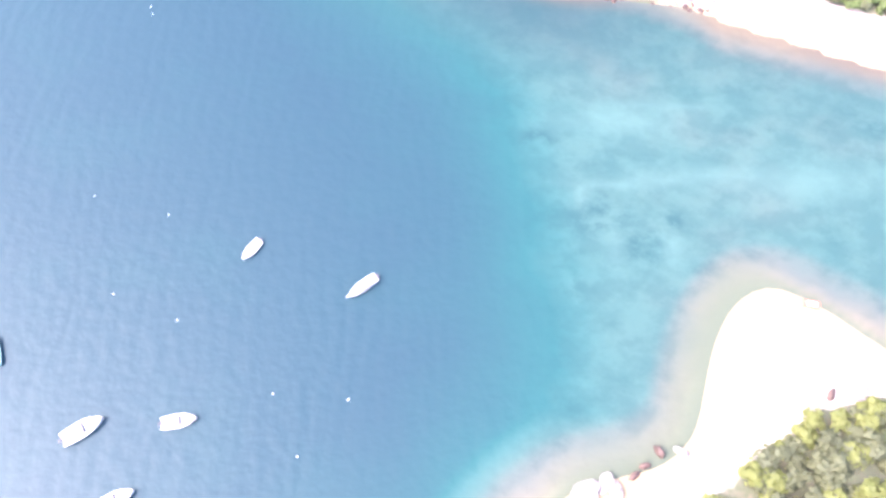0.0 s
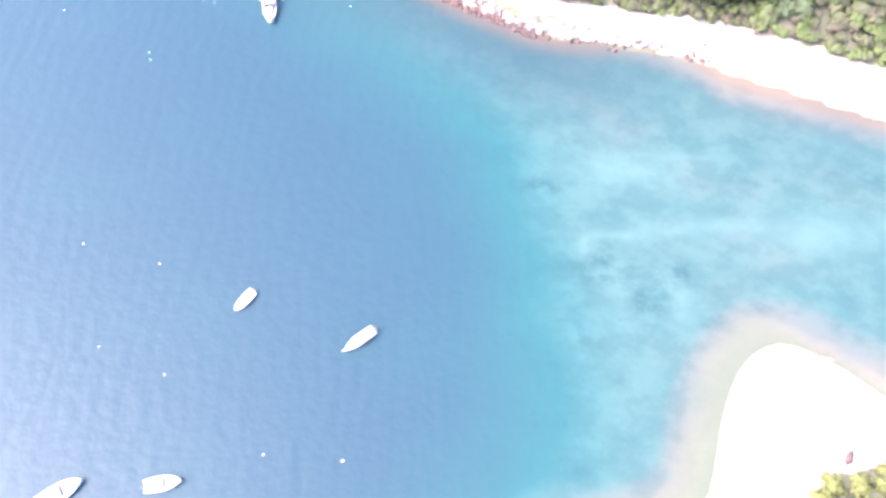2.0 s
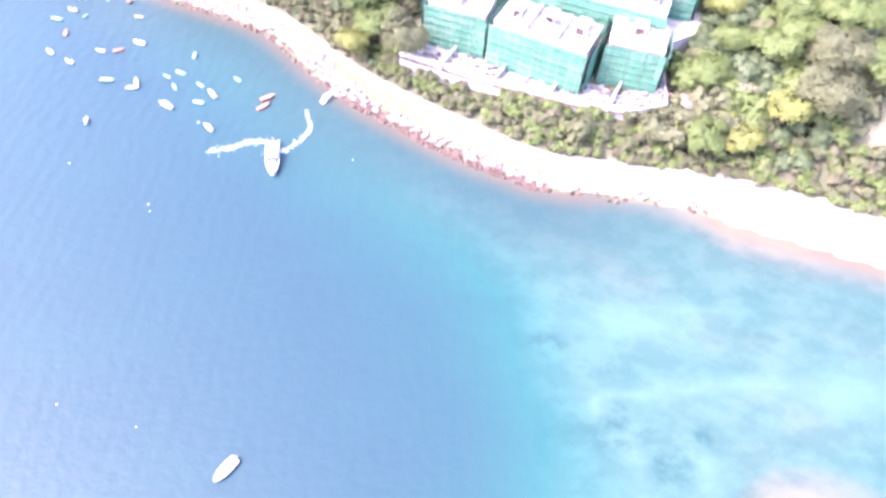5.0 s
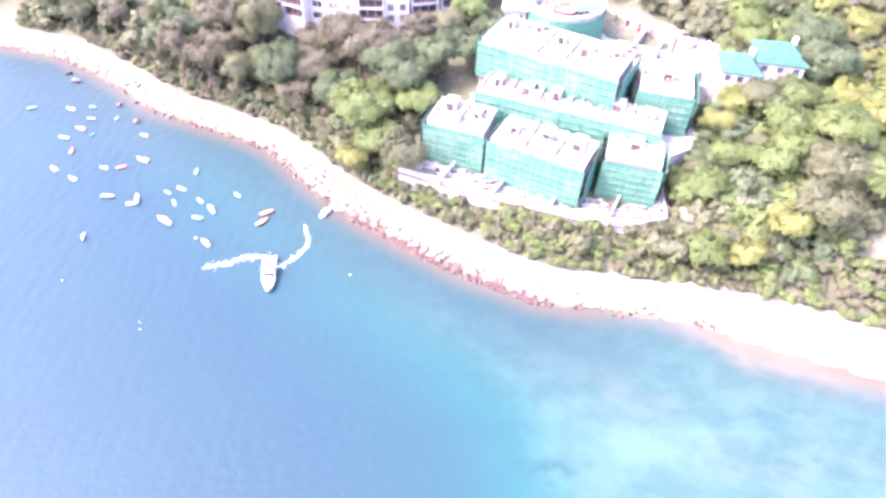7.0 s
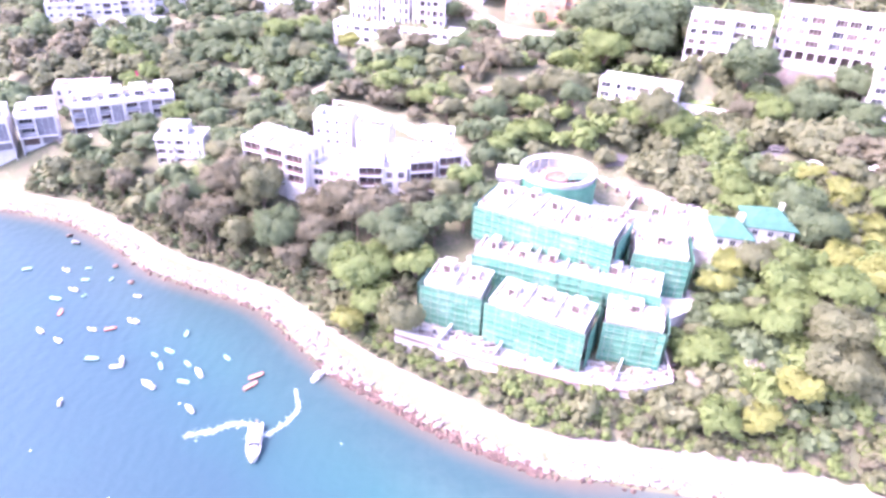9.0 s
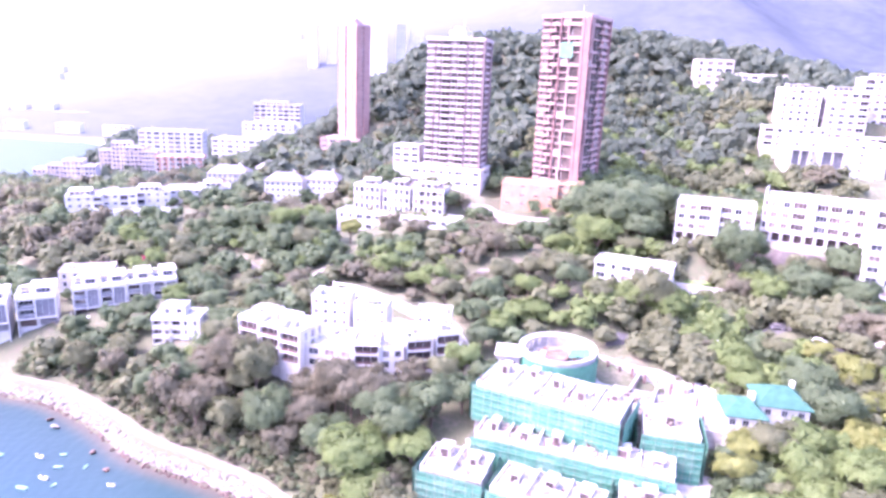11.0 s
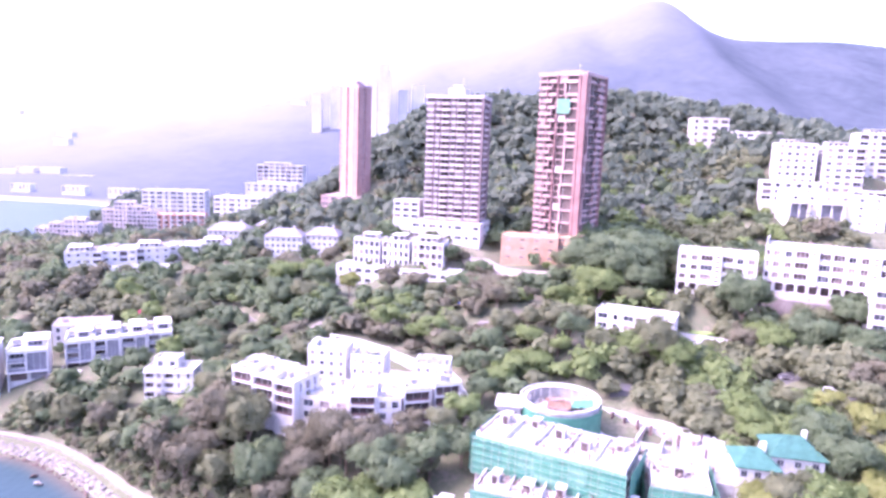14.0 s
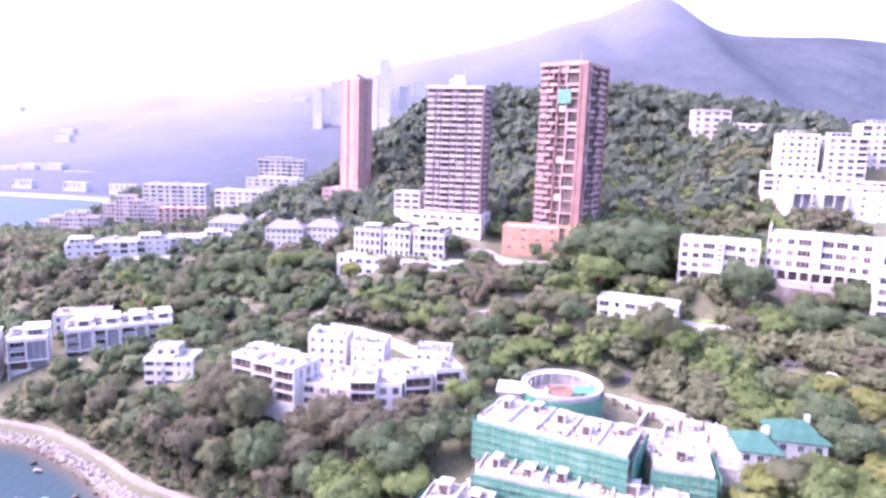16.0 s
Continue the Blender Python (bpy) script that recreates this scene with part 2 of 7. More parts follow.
def ground(x, y):
    """Height of the land or the sea bed."""
    x, y = np.asarray(x, float), np.asarray(y, float)
    total, weight = np.zeros(x.shape), np.zeros(x.shape)
    for sx, sy, sz in SPOTS:
        d2 = (x - sx) ** 2 + (y - sy) ** 2
        w = 1 / (d2 + 60) ** 1.6
        total, weight = total + w * sz, weight + w
    base = total / weight
    base = base + 42 * bump_at(x, y, -35, 610, 75, 110) + 85 * bump_at(x, y, 95, 590, 150, 110) + 45 * bump_at(x, y, 300, 560, 160, 130)
    north = off_line(x, y, LAND, True) * np.where(inside(x, y, LAND), 1, -1)
    south = off_line(x, y, SPIT, True) * np.where(inside(x, y, SPIT), 1, -1)
    steep = np.interp(north, [0, 5, 9, 12, 30, 90, 200], [0.0, 2.6, 3.4, 4.0, 13, 40, 400])
    sand = np.interp(south, [0, 6, 14, 22, 45, 120], [0.0, 0.8, 1.5, 3.0, 9.0, 20])
    bed = -np.interp(-np.maximum(north, south), [0, 5, 15, 40, 120], [0.0, 0.6, 2.0, 5.0, 12.0])
    land = np.minimum(steep, base)
    land = land + (np.minimum(land, 2.0) - land) * smooth(880, 965, y)
    return np.where(north > 0, land, np.where(south > 0, sand, bed))


HX, HY = np.arange(-380, 381, 4.0), np.arange(-80, 721, 4.0)
HZ = ground(*np.meshgrid(HX, HY))


def ground_at(x, y):
    u, v = min(max((x + 380) / 4, 0), len(HX) - 1.01), min(max((y + 80) / 4, 0), len(HY) - 1.01)
    i, j = int(u), int(v)
    u, v = u - i, v - j
    return float((HZ[j, i] * (1 - u) + HZ[j, i + 1] * u) * (1 - v) + (HZ[j + 1, i] * (1 - u) + HZ[j + 1, i + 1] * u) * v)
# ==end==


# ---------------------------------------------------------------- mesh helpers
def mesh_of(name, verts, faces, mats, index=None, smooth_faces=False):
    me = bpy.data.meshes.new(name)
    me.from_pydata([tuple(map(float, v)) for v in verts], [], [tuple(map(int, f)) for f in faces])
    for m in mats if isinstance(mats, (list, tuple)) else [mats]:
        me.materials.append(m)
    if index is not None:
        me.polygons.foreach_set("material_index", np.array(index, np.int32))
    if smooth_faces:
        me.polygons.foreach_set("use_smooth", np.ones(len(faces), bool))
    me.update()
    return me


BOX_F = np.array([(0, 3, 2, 1), (4, 5, 6, 7), (0, 1, 5, 4), (1, 2, 6, 5), (2, 3, 7, 6), (3, 0, 4, 7)])


def soup(name, verts, quads, tris, mat):
    """One mesh straight from arrays of four- and three-cornered faces."""
    me = bpy.data.meshes.new(name)
    me.vertices.add(len(verts))
    me.vertices.foreach_set("co", np.ascontiguousarray(verts, np.float32).ravel())
    loops = np.concatenate([quads.ravel(), tris.ravel()]).astype(np.int32)
    me.loops.add(len(loops))
    me.loops.foreach_set("vertex_index", loops)
    me.polygons.add(len(quads) + len(tris))
    me.polygons.foreach_set("loop_start", np.concatenate([4 * np.arange(len(quads)), 4 * len(quads) + 3 * np.arange(len(tris))]).astype(np.int32))
    me.materials.append(mat)
    me.update(calc_edges=True)
    me.validate()
    return me


def boxes(name, items, mats, index=None):
    """One mesh of several upright boxes (x0, x1, y0, y1, z0, z1)."""
    v, f, mi = [], [], []
    for k, (x0, x1, y0, y1, z0, z1) in enumerate(items):
        f += list(BOX_F + len(v))
        v += [(x0, y0, z0), (x1, y0, z0), (x1, y1, z0), (x0, y1, z0), (x0, y0, z1), (x1, y0, z1), (x1, y1, z1), (x0, y1, z1)]
        mi += [index[k] if index else 0] * 6
    return mesh_of(name, v, f, mats, mi)


def thing(name, x, y, z, rz, label, category, group="", kind=""):
    ob = new(name)
    ob.matrix_basis = pose(x, y, z, 0, 0, rz)
    return tagged(ob, label, category, group, kind)


def part(name, data, parent, label="", m=None):
    ob = new(name, data)
    ob.parent = parent
    if m is not None:
        ob.matrix_basis = m
    if label:
        tagged(ob, label)
    return ob


def prism(name, plan, z0, z1, mat):
    n = len(plan)
    v = [(x, y, z0) for x, y in plan] + [(x, y, z1) for x, y in plan]
    f = [tuple(range(n))[::-1], tuple(range(n, 2 * n))] + [(i, (i + 1) % n, n + (i + 1) % n, n + i) for i in range(n)]
    return mesh_of(name, v, f, mat)


# ---------------------------------------------------------------- land, sea
def sheet(xs, ys):
    gx, gy = np.meshgrid(xs, ys)
    nx, ny = len(xs), len(ys)
    i = np.arange(nx * ny).reshape(ny, nx)
    faces = np.stack([i[:-1, :-1], i[:-1, 1:], i[1:, 1:], i[1:, :-1]], -1).reshape(-1, 4)
    return gx.ravel(), gy.ravel(), faces


def spread(a, b, step, low, high, count):
    inner = np.arange(a, b + step / 2, step)
    left = a - (a - low) * np.linspace(0, 1, count + 1)[1:][::-1] ** 2
    right = b + (high - b) * np.linspace(0, 1, count + 1)[1:] ** 2
    return np.r_[left, inner, right]


def earth_shade():
    m = shade("earth", (0.09, 0.082, 0.055), (0.14, 0.122, 0.088), 9, 0.95, bump=0.4, third=(0.075, 0.085, 0.047), vary=0)
    n, l = m.node_tree.nodes, m.node_tree.links
    b = n["Principled BSDF"]
    old = b.inputs["Base Color"].links[0].from_socket
    sand, mix, att, wob, add = (n.new(k) for k in ("ShaderNodeValToRGB", "ShaderNodeMix", "ShaderNodeAttribute", "ShaderNodeTexNoise", "ShaderNodeMath"))
    sand.color_ramp.elements[0].color, sand.color_ramp.elements[1].color = (0.27, 0.235, 0.19, 1), (0.45, 0.405, 0.345, 1)
    geo = n.new("ShaderNodeNewGeometry")
    wob.inputs["Scale"].default_value, wob.inputs["Detail"].default_value = 0.35, 6
    l.new(geo.outputs["Position"], wob.inputs["Vector"])
    l.new(wob.outputs["Fac"], sand.inputs[0])
    att.attribute_name = "sand"
    add.operation = "MULTIPLY_ADD"
    add.inputs[1].default_value = 1.0
    ramp = n.new("ShaderNodeMapRange")
    ramp.inputs["From Min"].default_value, ramp.inputs["From Max"].default_value = 0.75, 1.05
    l.new(att.outputs["Fac"], add.inputs[0])
    l.new(wob.outputs["Fac"], add.inputs[2])
    l.new(add.outputs[0], ramp.inputs["Value"])
    mix.data_type = "RGBA"
    l.new(ramp.outputs[0], mix.inputs["Factor"])
    xyz, low, wet = n.new("ShaderNodeSeparateXYZ"), n.new("ShaderNodeMapRange"), n.new("ShaderNodeMix")
    l.new(geo.outputs["Position"], xyz.inputs[0])
    jag = n.new("ShaderNodeMath")
    jag.operation = "MULTIPLY_ADD"
    jag.inputs[1].default_value = -0.8
    l.new(wob.outputs["Fac"], jag.inputs[0])
    l.new(xyz.outputs["Z"], jag.inputs[2])
    low.inputs["From Min"].default_value, low.inputs["From Max"].default_value = 0.0, 0.45
    l.new(jag.outputs[0], low.inputs["Value"])
    wet.data_type = "RGBA"
    wet.inputs["A"].default_value = (0.27, 0.2, 0.115, 1)
    l.new(low.outputs[0], wet.inputs["Factor"])
    l.new(sand.outputs[0], wet.inputs["B"])
    l.new(old, mix.inputs["A"])
    l.new(wet.outputs["Result"], mix.inputs["B"])
    l.new(mix.outputs["Result"], b.inputs["Base Color"])
    return m


gx, gy, gf = sheet(spread(-230, 240, 2.5, -3600, 4200, 34), spread(-60, 440, 2.5, -700, 4100, 34))
gz = ground(gx, gy)
rough = np.array([noise.fractal((a / 14, b / 14, 0), 1.0, 2.0, 4) for a, b in zip(gx, gy)])
north = off_line(gx, gy, LAND, True) * np.where(inside(gx, gy, LAND), 1, -1)
south = off_line(gx, gy, SPIT, True) * np.where(inside(gx, gy, SPIT), 1, -1)
gz = gz + rough * np.clip((np.maximum(north, south) - 12) / 20, 0, 1) * 1.2
bush = np.interp(gx, [38, 45, 52, 62, 67, 80, 110, 300], [-6, 1, 5, 12, 17, 18.5, 13, 5])
strip = 3.6 + 2.6 * smooth(-40, 25, gx) + 2.5 * smooth(45, 70, gx)
sand = np.maximum((gy < 60) * (south > -8) * smooth(-2.5, 1.5, gy - bush), smooth(-45, 15, gx) * (1 - smooth(strip, strip + 2.5, np.abs(north))))
sand = sand * (1 - 0.85 * (gy > 60) * (1 - smooth(46, 50, gx)) * (1 - smooth(3.2, 5.0, np.abs(north - 0.5))))
me = mesh_of("ground", np.stack([gx, gy, gz], -1), gf, earth_shade(), smooth_faces=True)
me.attributes.new("sand", "FLOAT", "POINT").data.foreach_set("value", sand.astype(np.float32))
tagged(new("ground", me), "sandy shore rising to a brown and green overgrown hillside", "ground", kind="structure")


def water_shade():
    m = bpy.data.materials.new("sea_water")
    m.use_nodes = True
    n, l = m.node_tree.nodes, m.node_tree.links
    b = n["Principled BSDF"]
    b.inputs["Roughness"].default_value, b.inputs["IOR"].default_value = 0.44, 1.33
    b.inputs["Specular IOR Level"].default_value = 0.36
    geo, att = n.new("ShaderNodeNewGeometry"), n.new("ShaderNodeAttribute")
    att.attribute_name = "depth"
    patch, weed, sw = n.new("ShaderNodeTexNoise"), n.new("ShaderNodeTexNoise"), n.new("ShaderNodeMapping")
    patch.inputs["Scale"].default_value, patch.inputs["Detail"].default_value = 0.045, 6
    weed.inputs["Scale"].default_value, weed.inputs["Detail"].default_value, weed.inputs["Distortion"].default_value = 0.13, 10, 0.3
    sw.inputs["Scale"].default_value = (0.85, 1.15, 1)
    sw.inputs["Rotation"].default_value = (0, 0, 0.5)
    l.new(geo.outputs["Position"], sw.inputs["Vector"])
    l.new(sw.outputs[0], patch.inputs["Vector"])
    l.new(sw.outputs[0], weed.inputs["Vector"])
    add = n.new("ShaderNodeMath")
    add.operation = "MULTIPLY_ADD"
    add.inputs[1].default_value = 0.34
    off = n.new("ShaderNodeMath")
    off.operation = "ADD"
    off.inputs[1].default_value = -0.17
    l.new(patch.outputs["Fac"], add.inputs[0])
    l.new(att.outputs["Fac"], off.inputs[0])
    l.new(off.outputs[0], add.inputs[2])
    ramp = n.new("ShaderNodeValToRGB")
    els = ramp.color_ramp.elements
    els[0].position, els[0].color = 0.0, (0.2, 0.178, 0.112, 1)
    els[1].position, els[1].color = 1.0, (0.0135, 0.0385, 0.0495, 1)
    for p, c in ((0.08, (0.115, 0.105, 0.076)), (0.2, (0.07, 0.083, 0.07)), (0.36, (0.041, 0.083, 0.072)), (0.5, (0.027, 0.077, 0.07)), (0.62, (0.013, 0.059, 0.058)), (0.76, (0.0135, 0.049, 0.0535))):
        els.new(p).color = (*c, 1)
    l.new(add.outputs[0], ramp.inputs[0])
    dark, wr, lim = n.new("ShaderNodeMix"), n.new("ShaderNodeMapRange"), n.new("ShaderNodeMapRange")
    dark.data_type, dark.blend_type = "RGBA", "MULTIPLY"
    dark.inputs["B"].default_value = (0.7, 0.8, 0.83, 1)
    wr.inputs["From Min"].default_value, wr.inputs["From Max"].default_value = 0.5, 0.78
    l.new(weed.outputs["Fac"], wr.inputs["Value"])
    lim.inputs["From Min"].default_value, lim.inputs["From Max"].default_value = 0.75, 0.5
    l.new(att.outputs["Fac"], lim.inputs["Value"])
    both = n.new("ShaderNodeMath")
    both.operation = "MULTIPLY"
    l.new(wr.outputs[0], both.inputs[0])
    l.new(lim.outputs[0], both.inputs[1])
    l.new(both.outputs[0], dark.inputs["Factor"])
    l.new(ramp.outputs[0], dark.inputs["A"])
    murk, silt, weedy = n.new("ShaderNodeAttribute"), n.new("ShaderNodeAttribute"), n.new("ShaderNodeMix")
    murk.attribute_name, silt.attribute_name = "murk", "silt"
    red = n.new("ShaderNodeMix")
    weedy.data_type = red.data_type = "RGBA"
    weedy.inputs["B"].default_value, red.inputs["B"].default_value = (0.02, 0.042, 0.046, 1), (0.08, 0.06, 0.042, 1)
    l.new(murk.outputs["Fac"], weedy.inputs["Factor"])
    l.new(dark.outputs["Result"], weedy.inputs["A"])
    l.new(silt.outputs["Fac"], red.inputs["Factor"])
    meadow, grass, streak, pale, shoal, bar = (n.new(k) for k in ("ShaderNodeAttribute", "ShaderNodeMix", "ShaderNodeAttribute", "ShaderNodeMix", "ShaderNodeAttribute", "ShaderNodeMix"))
    meadow.attribute_name, streak.attribute_name, shoal.attribute_name = "meadow", "streak", "shoal"
    last = weedy.outputs["Result"]
    mott, mr, ms = n.new("ShaderNodeTexNoise"), n.new("ShaderNodeMapRange"), n.new("ShaderNodeMath")
    mott.inputs["Scale"].default_value, mott.inputs["Detail"].default_value, mott.inputs["Roughness"].default_value = 0.16, 9, 0.66
    mr.inputs["From Min"].default_value, mr.inputs["From Max"].default_value = 0.42, 0.57
    ms.operation = "MULTIPLY"
    l.new(sw.outputs[0], mott.inputs["Vector"])
    l.new(mott.outputs["Fac"], mr.inputs["Value"])
    l.new(mr.outputs[0], ms.inputs[0])
    l.new(meadow.outputs["Fac"], ms.inputs[1])
    for node, fac, colour in ((grass, ms.outputs[0], (0.011, 0.04, 0.043)), (pale, streak.outputs["Fac"], (0.07, 0.125, 0.105)), (bar, shoal.outputs["Fac"], (0.07, 0.085, 0.056))):
        node.data_type = "RGBA"
        node.inputs["B"].default_value = (*colour, 1)
        l.new(fac, node.inputs["Factor"])
        l.new(last, node.inputs["A"])
        last = node.outputs["Result"]
    l.new(last, red.inputs["A"])
    l.new(red.outputs["Result"], b.inputs["Base Color"])
    wave, chop, sm = n.new("ShaderNodeTexWave"), n.new("ShaderNodeTexNoise"), n.new("ShaderNodeMath")
    wave.inputs["Scale"].default_value, wave.inputs["Distortion"].default_value, wave.inputs["Detail"].default_value = 0.09, 9, 3
    wave.inputs["Detail Scale"].default_value = 0.6
    chop.inputs["Scale"].default_value, chop.inputs["Detail"].default_value = 0.35, 6
    l.new(geo.outputs["Position"], wave.inputs["Vector"])
    l.new(geo.outputs["Position"], chop.inputs["Vector"])
    sm.operation = "MULTIPLY_ADD"
    sm.inputs[1].default_value = 0.12
    l.new(wave.outputs["Fac"], sm.inputs[0])
    l.new(chop.outputs["Fac"], sm.inputs[2])
    bp = n.new("ShaderNodeBump")
    bp.inputs["Strength"].default_value, bp.inputs["Distance"].default_value = 0.3, 0.5
    l.new(sm.outputs[0], bp.inputs["Height"])
    l.new(bp.outputs[0], b.inputs["Normal"])
    return m


wx, wy, wf = sheet(spread(-150, 130, 1.6, -3600, 4200, 24), spread(-40, 230, 1.6, -700, 4100, 24))
shore = np.maximum(off_line(wx, wy, LAND, True) * np.where(inside(wx, wy, LAND), 1, -1), off_line(wx, wy, SPIT, True) * np.where(inside(wx, wy, SPIT), 1, -1))
east = np.vstack([DROP, [(900, -300), (900, 240)]])
fall = off_line(wx, wy, DROP) * np.where(inside(wx, wy, east), -1, 1)
quick = np.where(wy > 60, 1 + 2.6 * (1 - smooth(5, 62, wx)), 1.0)
depth = np.minimum(np.interp(-shore * quick, [-1, 1, 3.5, 8, 20], [0.0, 0.05, 0.13, 0.24, 1.0]), np.interp(fall, [-26, -12, -3, 4, 14, 26], [0.36, 0.44, 0.6, 0.72, 0.9, 1.0]))
depth = np.where(wy > 235, 1.0, depth)
murk = np.where(wy > 235, 0.9, 0.0) + 0.85 * (wy > 60) * (wy < 235) * (1 - smooth(4, 32, -shore)) * (1 - 0.75 * smooth(20, 62, wx))
silt = 0.75 * (wy > 60) * (wy < 235) * (1 - smooth(0.5, 6.5, -shore)) * (1 - smooth(25, 45, wx) * (1 - smooth(52, 60, wx)))
# seagrass patches, pale sand streaks and the sunken rim of the spit
meadow, streak = 0.34 * (1 - smooth(-8, 2, fall)) * (depth > 0.2), 0.0 * wx
for cx, cy, rx, ry, k in [(19.5, 69, 4, 3.4, 0.95), (26, 71, 3, 1.6, 0.5), (31, 52, 9, 7, 0.75), (40, 46, 7, 5, 0.8), (46, 51.5, 2.6, 2.6, 0.9), (64, 74, 8, 3.5, 0.6), (61, 83, 10, 3, 0.5),
                          (79, 50, 8, 4, 0.55), (51, 42, 5, 3, 0.5), (27, 38, 6, 8, 0.45), (45, 68.4, 7, 0.5, 0.7), (93, 76, 8, 4, 0.8), (57, 57, 3, 2, 0.5), (36, 63, 4, 1.0, 0.5)]:
    meadow = np.maximum(meadow, k * np.exp(-((wx - cx) / rx) ** 2 - ((wy - cy) / ry) ** 2))
for cx, cy, rx, ry, k in [(40, 60, 12, 0.9, 0.65), (58, 62.5, 16, 2.2, 0.4), (36, 74, 12, 3, 0.45), (75, 62, 14, 4, 0.45), (34, 45, 2, 5, 0.3), (45, 46, 2, 3, 0.5), (28, 57, 1.2, 3, 0.5), (43, 78, 14, 1.6, 0.35)]:
    streak = np.maximum(streak, k * np.exp(-((wx - cx) / rx) ** 2 - ((wy - cy - 0.05 * (wx - cx)) / ry) ** 2))
off_spit = -off_line(wx, wy, SPIT, True) * np.where(inside(wx, wy, SPIT), 1, -1)
shoal = np.where(wy < 60, 0.95 * (1 - smooth(0.2, 2.4 + 7.5 * (1 - smooth(54, 70, wx)) * smooth(-6, 14, wy), off_spit)), 0.0)
keep = shore[wf].min(1) < 6
used = np.unique(wf[keep])
back = np.zeros(len(wx), int)
back[used] = np.arange(len(used))
me = mesh_of("sea", np.stack([wx[used], wy[used], 0 * wx[used]], -1), back[wf[keep]], water_shade(), smooth_faces=True)
me.attributes.new("depth", "FLOAT", "POINT").data.foreach_set("value", depth[used].astype(np.float32))
me.attributes.new("murk", "FLOAT", "POINT").data.foreach_set("value", murk[used].astype(np.float32))
me.attributes.new("silt", "FLOAT", "POINT").data.foreach_set("value", silt[used].astype(np.float32))
for key, values in (("meadow", meadow), ("streak", streak), ("shoal", shoal)):
    me.attributes.new(key, "FLOAT", "POINT").data.foreach_set("value", values[used].astype(np.float32))
tagged(new("water", me), "calm sea, deep blue turning turquoise over pale sand", "sea", kind="structure")


# far mountains, so distant that blue haze is painted into their colour and glow
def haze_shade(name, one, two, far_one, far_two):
    """Forest through kilometres of air: haze painted into colour and glow, paler towards the bright end of the bay and
    the crest.
    """
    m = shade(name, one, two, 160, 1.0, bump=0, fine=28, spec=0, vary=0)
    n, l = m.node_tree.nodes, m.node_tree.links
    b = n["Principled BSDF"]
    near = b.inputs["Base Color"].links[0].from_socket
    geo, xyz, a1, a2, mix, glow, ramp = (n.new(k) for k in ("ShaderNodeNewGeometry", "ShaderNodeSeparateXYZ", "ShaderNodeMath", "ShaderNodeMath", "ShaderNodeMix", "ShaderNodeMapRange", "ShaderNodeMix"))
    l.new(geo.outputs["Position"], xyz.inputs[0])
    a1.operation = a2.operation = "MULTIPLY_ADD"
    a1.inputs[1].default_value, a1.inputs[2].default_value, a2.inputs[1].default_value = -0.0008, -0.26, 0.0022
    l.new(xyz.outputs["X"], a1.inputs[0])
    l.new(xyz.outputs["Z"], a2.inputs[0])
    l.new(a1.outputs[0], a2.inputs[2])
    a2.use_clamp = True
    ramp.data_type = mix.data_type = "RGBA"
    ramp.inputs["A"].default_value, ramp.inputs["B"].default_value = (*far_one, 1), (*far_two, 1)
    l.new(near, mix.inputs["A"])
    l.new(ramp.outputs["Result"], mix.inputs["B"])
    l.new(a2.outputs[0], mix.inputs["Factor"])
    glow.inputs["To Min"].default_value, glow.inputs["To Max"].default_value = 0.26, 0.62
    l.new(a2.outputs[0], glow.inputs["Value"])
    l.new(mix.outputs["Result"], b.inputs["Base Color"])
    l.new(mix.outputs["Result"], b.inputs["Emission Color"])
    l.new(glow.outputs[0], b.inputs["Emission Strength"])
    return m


def mountain(name, ridge, depth_m, y0, mat, label):
    """A range with a smooth ridge line (x, height), falling towards the viewer."""
    rx, rz = np.array(ridge, float).T
    xs = np.linspace(rx[0], rx[-1], 260)
    hs = np.interp(xs, rx, rz)
    k = np.ones(5) / 5
    hs = np.convolve(np.pad(hs, 2, "edge"), k, "valid")
    v, f = [], []
    rows = 26
    for r in range(rows):
        u = r / (rows - 1)
        for i, (xx, hh) in enumerate(zip(xs, hs)):
            z = hh * (1 - u) ** 1.15
            z += noise.fractal((xx / 240, u * 3.2, 1.7), 0.9, 2.0, 5) * 38 * min(1, u * 5) * (1 - u)
            v.append((xx, y0 - depth_m * u, z))
    n = len(xs)
    for r in range(rows - 1):
        f += [(r * n + i, (r + 1) * n + i, (r + 1) * n + i + 1, r * n + i + 1) for i in range(n - 1)]
    return tagged(new(name, mesh_of(name, v, f, mat, smooth_faces=True)), label, "mountain", kind="structure")


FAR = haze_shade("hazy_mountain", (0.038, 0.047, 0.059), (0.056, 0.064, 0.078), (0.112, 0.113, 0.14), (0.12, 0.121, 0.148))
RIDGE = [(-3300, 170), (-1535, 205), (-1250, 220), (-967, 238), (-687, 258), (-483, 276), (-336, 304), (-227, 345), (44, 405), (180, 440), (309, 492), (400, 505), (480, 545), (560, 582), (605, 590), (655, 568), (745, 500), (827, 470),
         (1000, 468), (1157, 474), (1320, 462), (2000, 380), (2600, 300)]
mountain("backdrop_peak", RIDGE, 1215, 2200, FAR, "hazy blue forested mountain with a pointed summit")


# ---------------------------------------------------------------- buildings
PANES = {}


